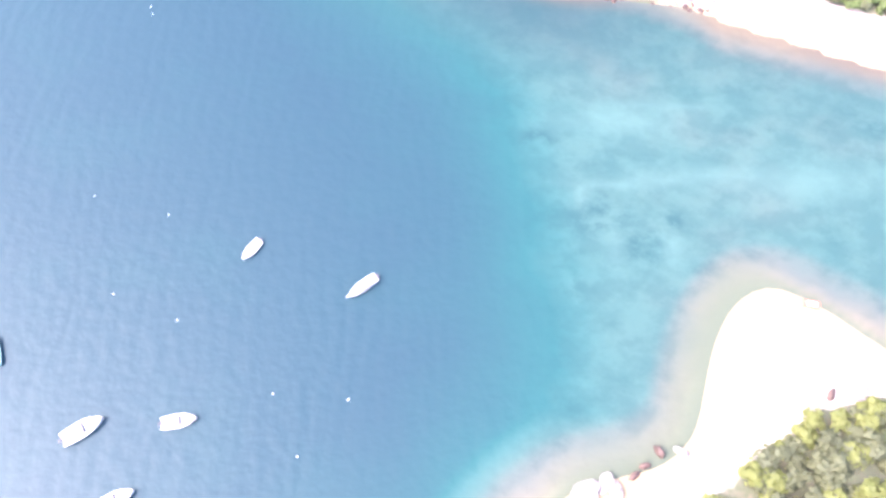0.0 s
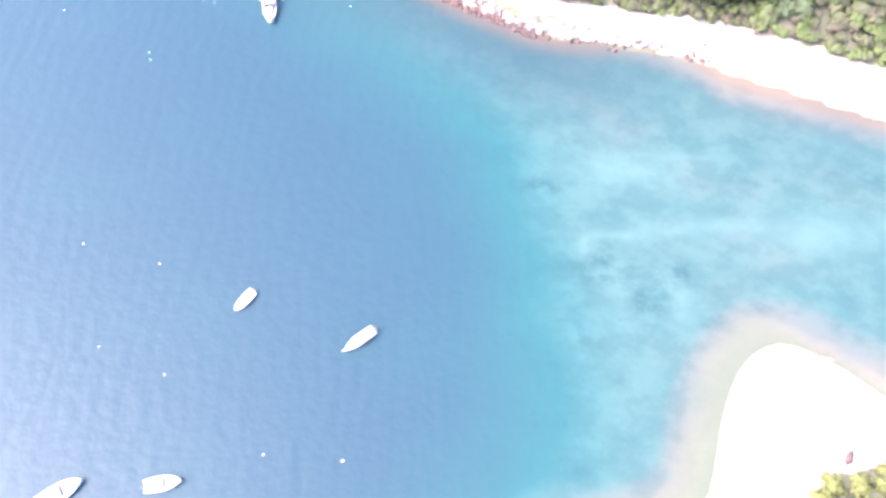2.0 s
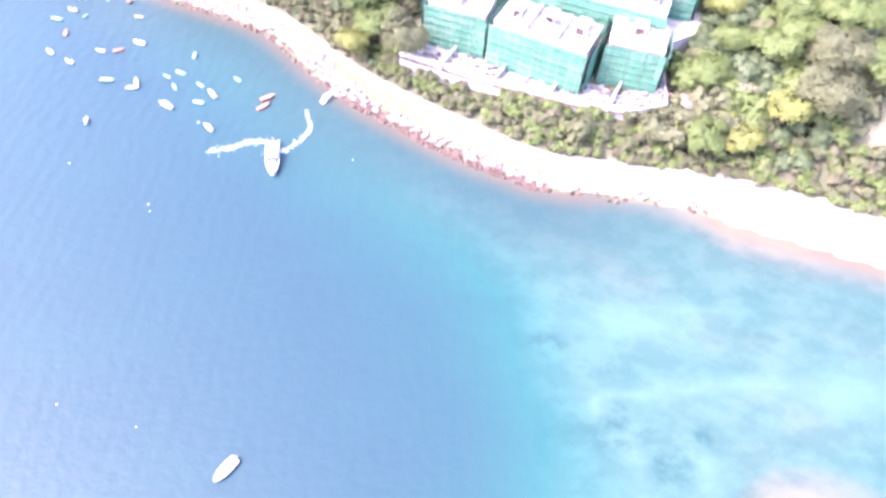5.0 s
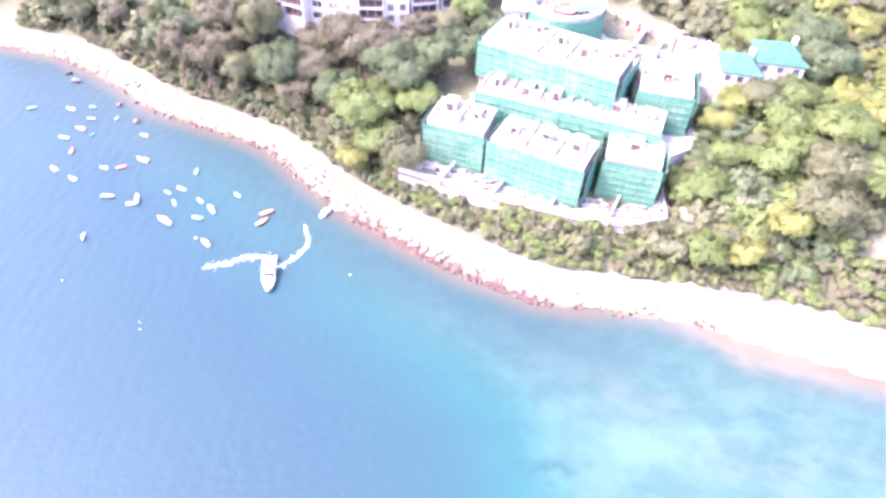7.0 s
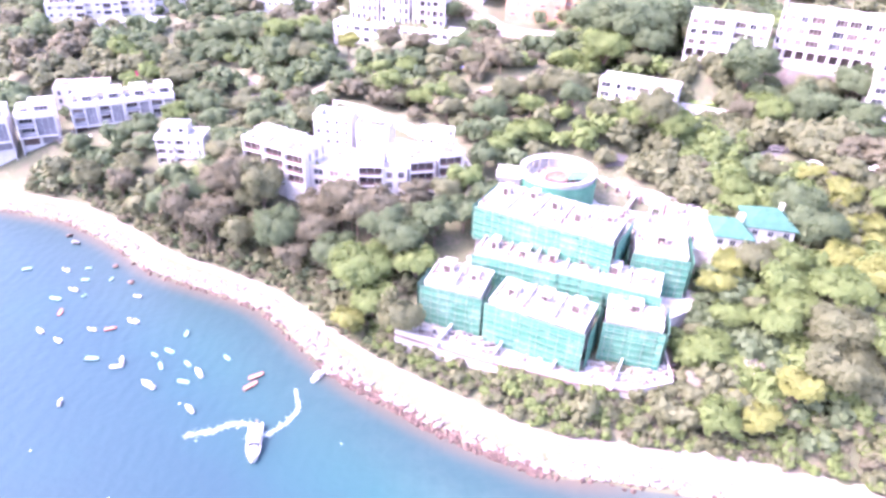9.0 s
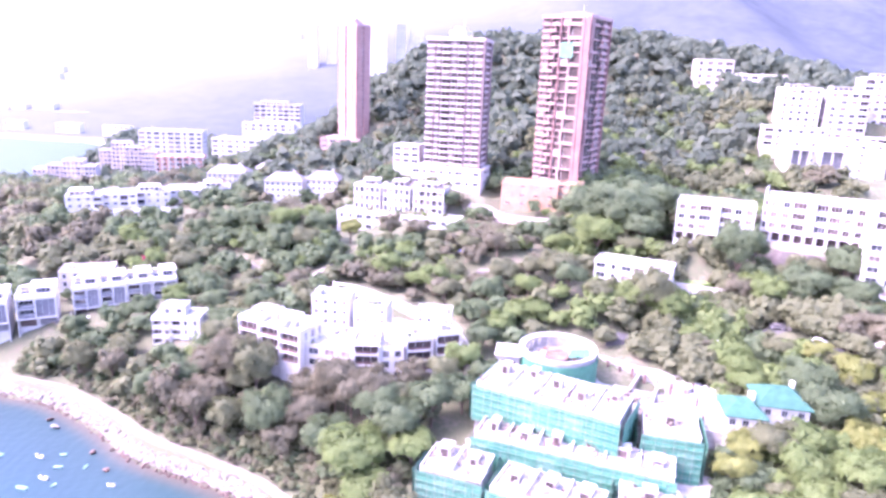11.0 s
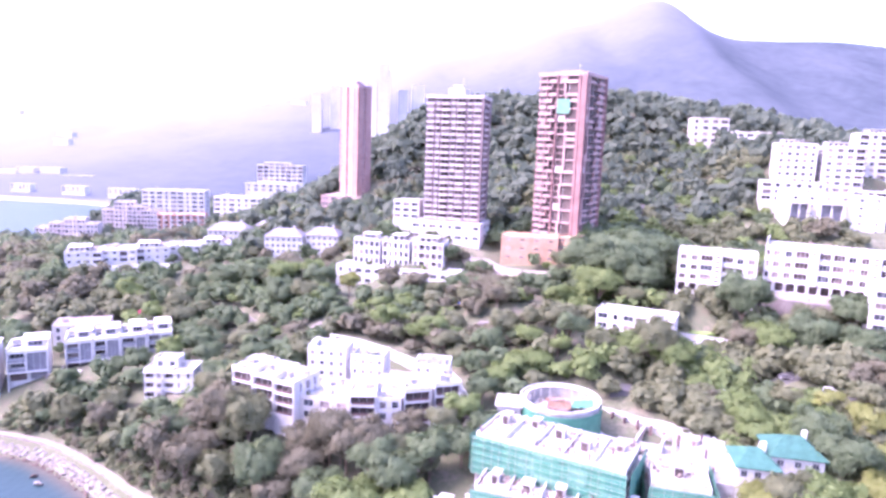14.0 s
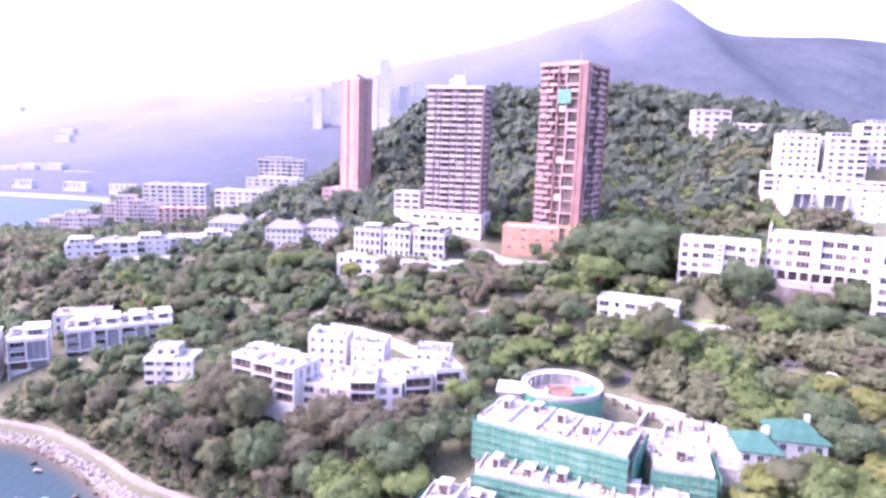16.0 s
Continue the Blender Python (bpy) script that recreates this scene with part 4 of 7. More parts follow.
slab_block(94, 258.5, 49.5, -22, 27, 13, 4, 3.6, [("w", 1), ("w", 1), ("b", 1.25), ("s", 0.7), ("b", 1.1), ("w", 1), ("w", 1)], "white four-storey apartment block over a dark arcade", 12)
slab_block(131, 249, 51.5, -28, 44, 15, 4, 4.0, [("w", 0.5), ("w", 1), ("w", 1), ("b", 1.3), ("s", 0.7), ("b", 1.1), ("b", 1.1), ("w", 1), ("w", 1), ("s", 0.7), ("b", 1.2), ("w", 1)],
           "long white apartment block over an arcade of parking", 13, left_up=2.2)
building("apartment_block", "bright white stepped apartment block with few windows", 138, 213, 40, -25, 26, 18, 6, 3.5, bays=5, category="apartment block", seed=14, recess=0.6, balcony=((1, 0), (1, 3), (2, 0), (2, 3), (3, 0), (3, 3)))
tagged(new("forecourt", prism("forecourt", [(109, 251), (113, 243), (150, 224), (156, 232), (150, 246), (112, 262)], 36, 51.4, M["lane"])), "pale paved forecourt in front of the long white block", "forecourt", kind="structure")
for u in range(5):
    TAKEN.append((115 + 9 * u, 248 - 4.6 * u, 4))
M["grass"] = shade("mown_grass", (0.13, 0.2, 0.05), (0.22, 0.3, 0.09), 1.5, 0.95, bump=0.4)
tagged(new("lawn", prism("lawn", [(77, 240), (84, 236.5), (91, 239), (90, 247), (80, 249)], 34, 39.8, M["grass"])), "bright green mown lawn beside the low villa", "lawn", kind="structure")
TAKEN += [(84, 242, 6), (80, 235, 4), (88, 232, 4), (52, 234, 5), (60, 231, 5), (67, 228, 5), (46, 238, 5)]
lw = thing("garden_wall", 72, 238, 37.5, -24, "long white retaining wall beside the lawn", "wall")
part("panel", boxes("panel", [(0, 21, -0.3, 0.3, -5, 2.4)], M["white"]), lw)
part("coping", boxes("coping", [(-0.1, 21.1, -0.4, 0.4, 2.4, 2.6)], M["concrete"]), lw)
port = building("apartment_block", "white terraced apartment building with tall framed porticoes", 190, 357, 62, -12, 46, 22, 5, 3.9, bays=6, category="apartment block", seed=15, pier=0.75, sill=0.5, plants=16, clutter=5)
for u, wd in ((-17.5, 10.0), (-2.5, 12.0)):
    part("portico", boxes("portico", [(u - wd / 2, u - wd / 2 + 1.0, -3.2, 0, -2, 15.5), (u + wd / 2 - 1.0, u + wd / 2, -3.2, 0, -2, 15.5), (u - wd / 2, u + wd / 2, -3.2, 0, 15.5, 17.2), (u - 0.3, u + 0.3, -2.6, -2.0, 0, 15.5)], M["white"]), port, "tall white portico frame")
    # glazing sheet whose bluish grey also paints the recess shade
    part("glazing", boxes("glazing", [(u - wd / 2 + 1.0, u + wd / 2 - 1.0, -0.2, -0.06, 1, 15.4)], M["screen"]), port, "bluish glazing tinted for the shade of the deep recess")
building("apartment_block", "white terraced apartment building on the ridge", 187, 396, 82, -14, 20, 18, 7, 3.7, bays=5, category="apartment block", seed=16, loggia=0.3, pier=0.45, pent=True, plants=8)
building("apartment_block", "white stepped terrace below the ridge block", 182, 386, 76, -14, 32, 12, 3, 3.6, bays=6, category="apartment block", seed=21, loggia=0.2, pier=0.6, plants=14)
building("apartment_block", "white apartment building with roof terraces", 209, 388, 78, -14, 20, 18, 8, 3.6, bays=4, category="apartment block", seed=17, loggia=0.4, pier=0.4, pent=True, plants=8)
building("apartment_block", "large white apartment building high on the slope", 245, 394, 78, -16, 46, 20, 10, 3.7, bays=9, category="apartment block", seed=18, clutter=6, loggia=0.35, pier=0.45, pent=True, plants=10)
building("apartment_block", "white planted terrace wing below the large block", 236, 378, 72, -16, 50, 14, 3, 3.8, bays=8, category="apartment block", seed=22, loggia=0.3, pier=0.6, plants=18)
building("villa", "white hilltop villa with a flat roof", 168, 480, 108, -8, 24, 14, 4, 4.2, bays=4, wall="cream", seed=19)
building("villa", "long low white hilltop house", 196, 474, 109, -14, 34, 12, 2, 3.6, bays=6, seed=20, wall="cream")

# ---------------------------------------------------------------- townhouses beside the shore
ROWS = [(-63.2, 202.3, 22.4, 7.4, 3, -23, "void"), (-56.1, 199.3, 21.9, 7.4, 3, -23, "void"), (-49.3, 196.6, 21.2, 7.0, 3, -23, "void"),
        (-25.6, 190.2, 18.2, 7.4, 4, 4, "void"), (-18.4, 191.6, 19.6, 6.8, 3, 8, "glass"), (-10.6, 194.6, 21.6, 8.0, 3, 18, "void"), (-2.2, 198.2, 22.4, 8.0, 3, 20, "void")]
for i, (hx, hy, hz, hw, nf, rot, gl) in enumerate(ROWS):
    ob = building("townhouse", "white townhouse with deep dark loggias and a roof terrace" if gl == "void" else "white townhouse with paired tall windows and a roof terrace", hx, hy, hz, rot, hw, 13, nf, 3.2,
                  bays=1 if gl == "void" else 2, sides=3, glass=gl, sill=0.06 if gl == "void" else 0.3, pier=0.1 if gl == "void" else 0.45, head=0.1, group="shore townhouses", seed=30 + i, bars=3, clutter=2,
                  recess=1.1 if gl == "void" else 0.35, parapet=1.0, plants=4)
    for k in range(nf):
        part("balustrade", boxes("balustrade", [(-hw * 0.4, hw * 0.4, 0.1, 0.15, k * 3.2 + 0.2, k * 3.2 + 1.1)], M["brown"]), ob, "dark red glass balustrade")
    for j in range(5):
        part("pergola_beam", boxes("pergola_beam", [(-hw * 0.35, hw * 0.35, 5 + 0.9 * j, 5.15 + 0.9 * j, nf * 3.2 + 2.3, nf * 3.2 + 2.45)], M["white"]), ob)
    for sx in (-0.36, 0.33):
        for sy in (5.0, 8.6):
            part("pergola_post", boxes("pergola_post", [(hw * sx, hw * (sx + 0.03), sy, sy + 0.2, nf * 3.2 + 0.1, nf * 3.2 + 2.3)], M["white"]), ob)
for i, (hx, hy, hz, hw, rot) in enumerate([(-41.5, 219, 24.5, 12.5, -6), (-27.8, 213.6, 24, 10.5, -8), (-7.4, 206.4, 24.5, 10.5, -4)]):
    building("townhouse", "white townhouse with small square windows and a roof garden", hx, hy, hz, rot, hw, 9, 3, 3.3, bays=4, sides=3, sill=0.4, pier=0.6, head=0.2, group="shore townhouses", seed=40 + i, roof="deckgreen", pent=False, clutter=5, plants=6)
building("townhouse", "low white garden wing with planted roof terraces", -37.5, 197, 19.5, -10, 15, 16, 2, 3.4, bays=3, wall="cream", sill=0.3, pier=0.4, group="shore townhouses", seed=44, clutter=4, plants=16)
building("townhouse", "low white wing with stepped roof terraces", -16, 203, 22, 6, 22, 10, 2, 3.3, bays=4, sill=0.3, pier=0.4, group="shore townhouses", seed=45, clutter=6, plants=10, loggia=0.3)
CURVE = rounded([(-47, 253), (-34, 245), (-21, 234), (-9, 226), (0.5, 217), (6.4, 203)], steps=5)
cw_ob = thing("curved_wall", 0, 0, 0, 0, "curved white retaining wall behind the townhouses", "wall", kind="structure")
for (ax, ay), (bx, by) in zip(CURVE, CURVE[1:]):
    ln, an = math.hypot(bx - ax, by - ay), math.degrees(math.atan2(by - ay, bx - ax))
    part("wall_panel", boxes("wall_panel", [(-0.05, ln + 0.05, -0.2, 0.2, -8, 2.8), (-0.05, ln + 0.05, -0.3, 0.3, 2.8, 2.95)], M["white"]), cw_ob, m=pose(ax, ay, max(ground_at(ax, ay), ground_at(bx, by)) + 0.3, 0, 0, an))
    TAKEN += [(ax, ay, 4.2), (ax + 3, ay + 3, 3.2)]
tagged(new("court", prism("court", [(-42, 240), (-30, 236), (-18, 228), (-8, 221), (1, 213), (5.5, 203), (2, 200), (-14, 213), (-22, 223), (-40, 229)], 14, 25.0, M["path"])), "pale paved court behind the shore townhouses", "court", kind="structure")
TAKEN += [(-36 + 7 * k, 233 - 4.6 * k, 5) for k in range(6)]

# ---------------------------------------------------------------- row of white houses on the point
def row_house(x, y, z, rot, w, label, seed, d=13.0):
    """A white framed house: dark ground floor, a two-storey bay with a loggia and a tall lilac screen, a stepped roof."""
    rnd = random.Random(seed)
    ob = thing("row_house", x, y, z, rot, label, "house", "row houses on the point")
    h0, h1, h2 = 3.4, 3.9, 11.2
    mid = rnd.uniform(-0.06, 0.06) * w
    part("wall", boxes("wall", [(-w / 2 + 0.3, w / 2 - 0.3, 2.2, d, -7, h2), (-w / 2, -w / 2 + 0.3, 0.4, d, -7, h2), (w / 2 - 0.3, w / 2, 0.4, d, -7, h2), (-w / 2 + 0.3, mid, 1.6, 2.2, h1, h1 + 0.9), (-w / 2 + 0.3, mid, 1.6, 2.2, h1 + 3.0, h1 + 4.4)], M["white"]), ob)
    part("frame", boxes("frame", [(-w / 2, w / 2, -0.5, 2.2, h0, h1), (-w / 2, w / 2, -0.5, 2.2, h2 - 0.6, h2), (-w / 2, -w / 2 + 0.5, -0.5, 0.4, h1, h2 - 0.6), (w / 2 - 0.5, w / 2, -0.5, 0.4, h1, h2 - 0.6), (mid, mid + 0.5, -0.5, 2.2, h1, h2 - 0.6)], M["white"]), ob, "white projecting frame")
    for k in range(2):
        part("window", window_mesh((mid + w / 2 - 0.3) * 0.8, 2.1, rnd.choice(("glass", "curtain", "void")), 3), ob, m=pose((mid - w / 2 + 0.3) / 2, 2.13, h1 + 0.9 + 3.5 * k))
        part("balustrade", boxes("balustrade", [(-w / 2 + 0.5, mid, -0.35, -0.25, h1 + 3.5 * k, h1 + 3.5 * k + 0.95)], M["screen"]), ob)
    part("loggia_slab", boxes("loggia_slab", [(-w / 2 + 0.5, mid, -0.3, 1.6, h1 + 3.2, h1 + 3.5)], M["white"]), ob)
    part("screen", boxes("screen", [(mid + 0.5, w / 2 - 0.5, 0.2, 0.32, h1, h2 - 0.6)], M["screen"]), ob, "tall lilac-grey glass screen")
    for q in range(1, 3):
        u = mid + 0.5 + (w / 2 - 1.0 - mid) * q / 3
        part("mullion", boxes("mullion", [(u - 0.06, u + 0.06, 0.1, 0.2, h1, h2 - 0.6)], M["frame"]), ob)
    for sx in (-0.25, 0.24):
        # panels on the solid wall, coloured for the shade of open garages
        part("garage_door", boxes("garage_door", [(sx * w - w * 0.2, sx * w + w * 0.2, 2.12, 2.2, 0.05, 2.7)], M["void" if sx < 0 else "screen"]), ob, "flat panel standing in for a shaded garage opening")
    part("roof", boxes("roof", [(-w / 2, w / 2, 0.4, d, h2 + 0.002, h2 + 0.2), (-w / 2, w / 2, -0.5, -0.2, h2, h2 + 0.7), (-w / 2, -w / 2 + 0.3, -0.2, d, h2 + 0.2, h2 + 1.2), (w / 2 - 0.3, w / 2, -0.2, d, h2 + 0.2, h2 + 1.2)], M["white"]), ob)
    pent = part("penthouse", boxes("penthouse", [(-w * 0.1, w / 2 - 0.3, 4.5, d, h2 + 0.2, h2 + 2.6), (-w * 0.16, w / 2 + 0.15, 3.6, d + 0.2, h2 + 2.6, h2 + 2.9)], M["white"]), ob)
    part("window", window_mesh(w * 0.36, 1.8, "glass", 3), pent, m=pose(w * 0.17, 4.45, h2 + 0.5))
    part("skylight", boxes("skylight", [(-w * 0.4, -w * 0.18, 5, 8, h2 + 0.2, h2 + 0.5)], M["glass"]), ob)
    part("roof_hut", boxes("roof_hut", [(-w * 0.42, -w * 0.2, 9.5, 12, h2 + 0.2, h2 + 1.9)], M["roofwhite"]), ob)
    for k in range(3):
        ROOF_PLANTS.append((ob, rnd.uniform(-w * 0.4, -w * 0.1), rnd.uniform(0.6, 4), h2 + 0.2, 0.5))
    ca, sa = math.cos(radians(rot)), math.sin(radians(rot))
    for u in (-0.4, 0.0, 0.4):
        for q in (-8, -4, 2, 8, 13):
            TAKEN.append((x + ca * u * w - sa * q, y + sa * u * w + ca * q, 3.6))
    return ob


for i in range(4):
    u = 4.6 + 9.1 * i
    row_house(-142.4 + u * math.cos(radians(27)), 244.6 + u * math.sin(radians(27)), 13.0 + 0.25 * i, 27, 8.9, "white modern row house with a tall lilac screen and a loggia", 50 + i)
row_house(-150.6, 236.2, 12.2, 27, 12.5, "large white end house with a tall lilac screen", 55)
row_house(-163.5, 229.5, 11.4, 27, 11.5, "white end house with wide windows by the shore", 56)
tagged(new("forecourt", prism("forecourt", [(-150, 240), (-140, 238), (-108, 253), (-110, 262), (-146, 247)], 6, 13.3, M["path"])), "pale paved forecourt in front of the row houses", "forecourt", kind="structure")
for i in range(6):
    TAKEN.append((-146 + 7 * i, 240.5 + 2.8 * i, 4.5))
for i in range(4):
    g_ob = thing("garden_wall", -143.5 + 8.4 * i, 244.2 + 3.9 * i, 13.3, 113, "low white wall between two forecourts", "wall", "forecourt walls")
    part("panel", boxes("panel", [(-3, 3, -0.12, 0.12, 0, 1.5)], M["white"]), g_ob)
    part("coping", boxes("coping", [(-3.05, 3.05, -0.17, 0.17, 1.5, 1.58)], M["concrete"]), g_ob)
building("house", "low house with a pale pitched roof behind the row", -150, 268, 14, 20, 20, 12, 3, 3.2, bays=5, wall="cream", roof="terracotta", seed=58)
building("villa", "small white old villa with a stepped top", -95, 224, 12.6, 4, 16, 10, 3, 3.3, bays=5, wall="white", seed=57, pier=0.5, sill=0.35, loggia=0.3, balcony=((1, 1), (2, 1), (1, 3)), plants=4)
building("villa", "upper storey of the old villa with a rounded gable", -97, 227, 22.5, 4, 8, 6, 1, 3.0, bays=2, wall="white", seed=59, clutter=0, deep=0.1, pier=0.6)
TAKEN += [(-102 + 5 * k, 218.5, 3.5) for k in range(4)]

# ---------------------------------------------------------------- middle distance
for i, (hx, hw) in enumerate([(-45.5, 13.4), (-31, 13.4), (-15.4, 15)]):
    building("villa", "white three-storey villa with tall windows above a planted terrace", hx, 333 - 3.3 * i, 41.5, -13, hw, 12, 3, 4.0, bays=5, pier=0.3, sill=0.2, group="terrace villas", seed=60 + i, bars=2, clutter=2, loggia=0.25, pent=True, plants=5)
podium = building("podium", "long white terrace wall with rows of openings", -30, 321, 32.0, -13, 60, 12, 2, 4.7, bays=13, pier=0.35, sill=0.45, clutter=0, category="podium", seed=64)
for k in range(16):
    ROOF_PLANTS.append((podium, -24 + 3.1 * k + (k * 7) % 3, 3 + (k * 5) % 4, 9.5, 0.8 + 0.25 * (k % 4)))
for i in range(5):
    building("terrace_block", "white terraced low block with roof gardens", -200 + 13.5 * i, 357 + 11.5 * i, 26, 24, 17.5, 18, 3, 3.6, bays=4, sill=0.5, pier=0.62 - 0.2 * (i % 2), group="low white terraces", seed=70 + i, loggia=0.2, pent=i % 2 == 0, plants=6, clutter=5)
building("terrace_block", "white stepped lower wing with garden terraces", -176, 360, 22, 24, 50, 10, 2, 3.4, bays=9, sill=0.5, pier=0.6, group="low white terraces", seed=79, loggia=0.15, plants=14, clutter=4)
brick_ob = building("apartment_block", "red brick apartment block with white vertical fins and stepped balconies", -199, 478, 27, 14, 33, 14, 5, 3.5, bays=7, wall="brick", category="apartment block", seed=76, deep=12, clutter=4)
for k in range(8):
    part("fin", boxes("fin", [(-16.5 + 4.6 * k, -15.6 + 4.6 * k, -0.7, 0, 0, 18.2)] + [(-16.5 + 4.6 * k, -13.9 + 4.6 * k, -0.9, 0, 3.5 * q - 0.3, 3.5 * q + 0.6) for q in range(1, 5)], M["white"]), brick_ob, "white fin with stepped balconies")
building("apartment_block", "large white block beside the bay", -240, 560, 33, 10, 50, 20, 6, 3.6, bays=9, category="apartment block", seed=77, deep=24, clutter=5)
building("apartment_block", "large white block on the rise", -166, 504, 38, 0, 38, 18, 5, 3.6, bays=7, category="apartment block", seed=78)
for i, (hx, hy, hz, nf, hw) in enumerate([(-296, 566, 16, 6, 15), (-280, 556, 17, 8, 15), (-264, 548, 18, 7, 16), (-250, 542, 19, 6, 12), (-300, 482, 14, 5, 14), (-285, 474, 15, 6, 13), (-270, 468, 16, 7, 13), (-257, 462, 17, 6, 12)]):
    building("house", "pale mauve-grey villa block with small balconies by the bay", hx, hy, hz, 16, hw, 13, nf, 3.4, bays=5, wall="mauvepale", group="bay villas", seed=80 + i, clutter=4, deep=14, balcony=((2, 1), (3, 1), (4, 1), (2, 3), (3, 3)))
building("apartment_block", "white terraced block with loggias on the far wooded slope", -189, 700, 57, 4, 47, 18, 4, 4.2, bays=8, category="apartment block", seed=87, loggia=0.5, pent=True)
building("podium", "white lower terrace below the far block", -196, 690, 47, 4, 52, 10, 2, 4, bays=7, category="podium", seed=88, clutter=0, pier=0.5)
for i, (hx, hz, hw, hh) in enumerate([(-167, 165, 24, 26), (-192, 165, 16, 18), (-130, 165, 19, 13), (-100, 170, 26, 15), (-323, 150, 20, 15), (-286, 150, 22, 20), (-258, 150, 16, 17)]):
    # panes take the pale frame colour, so haze is put into the windows
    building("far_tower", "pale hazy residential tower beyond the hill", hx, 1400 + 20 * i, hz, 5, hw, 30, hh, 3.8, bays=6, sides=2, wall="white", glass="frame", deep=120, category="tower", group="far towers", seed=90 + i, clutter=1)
FAR_HOMES = [(-570, 1892, 193, 52, 3), (-455, 1840, 190, 44, 5), (-340, 1495, 110, 14, 3), (-860, 1420, 75, 30, 3), (-1275, 1870, 152, 50, 2), (-1190, 1860, 150, 50, 2),
             (-795, 1150, 20, 34, 3), (-765, 1155, 21, 30, 4), (-722, 1158, 22, 36, 4), (-668, 1148, 20, 52, 2), (-900, 1500, 90, 34, 3)]
for i, (hx, hy, hz, hw, nf) in enumerate(FAR_HOMES):
    # pale frame colour in the panes again paints the distance haze
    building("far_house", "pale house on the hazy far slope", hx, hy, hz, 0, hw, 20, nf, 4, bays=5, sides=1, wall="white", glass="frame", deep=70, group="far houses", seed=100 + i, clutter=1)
for i, (hx, hy, hz, hw) in enumerate([(-520, 1010, 10, 40), (-600, 1020, 10, 36), (-690, 1030, 10, 30)]):
    building("far_house", "pale low house behind the far beach", hx, hy, hz, 0, hw, 14, 2, 4, bays=5, sides=1, wall="white", deep=60, group="far houses", seed=120 + i, clutter=1)


# ---------------------------------------------------------------- the building site above the shore
def net_mesh(w, h, seed):
    """Scaffold netting in sheets a few metres wide, lapped at each lift, with shallow folds and a wavy lower edge."""
    rnd = random.Random(seed)
    nx, nz = max(8, int(w / 0.45)), max(6, int(h / 0.45))
    sheets = [(rnd.uniform(0, 1), rnd.uniform(-0.12, 0.12)) for k in range(400)]
    v, f, idx = [], [], []
    for j in range(nz + 1):
        for i in range(nx + 1):
            u = -w / 2 + w * i / nx
            lift = (h * j / nz) % 1.9
            bag = 0.16 * math.sin(lift / 1.9 * math.pi)
            v.append((u, -1.25 - bag + 0.05 * math.sin(u * 2.1 + seed) + sheets[int(i / 7)][1] + rnd.uniform(-0.03, 0.03), h * j / nz - (rnd.uniform(0, 0.5) if j == 0 else 0)))
    for j in range(nz):
        for i in range(nx):
            a0 = j * (nx + 1) + i
            f.append((a0, a0 + 1, a0 + nx + 2, a0 + nx + 1))
            level = int(h * (j + 0.5) / nz / 1.9)
            tone = sheets[int(i / 9) + 23 * (level // 2)][0]
            lap = (h * (j + 0.5) / nz) % 1.9 < 0.42
            idx.append(1 if lap or (j == nz - 1) or (tone > 0.8 and rnd.random() < 0.8) else 2 if tone < 0.1 or rnd.random() < 0.12 else 0)
    return mesh_of("scaffold_net", v, f, [M["net"], M["netpale"], M["netdeep"]], idx)


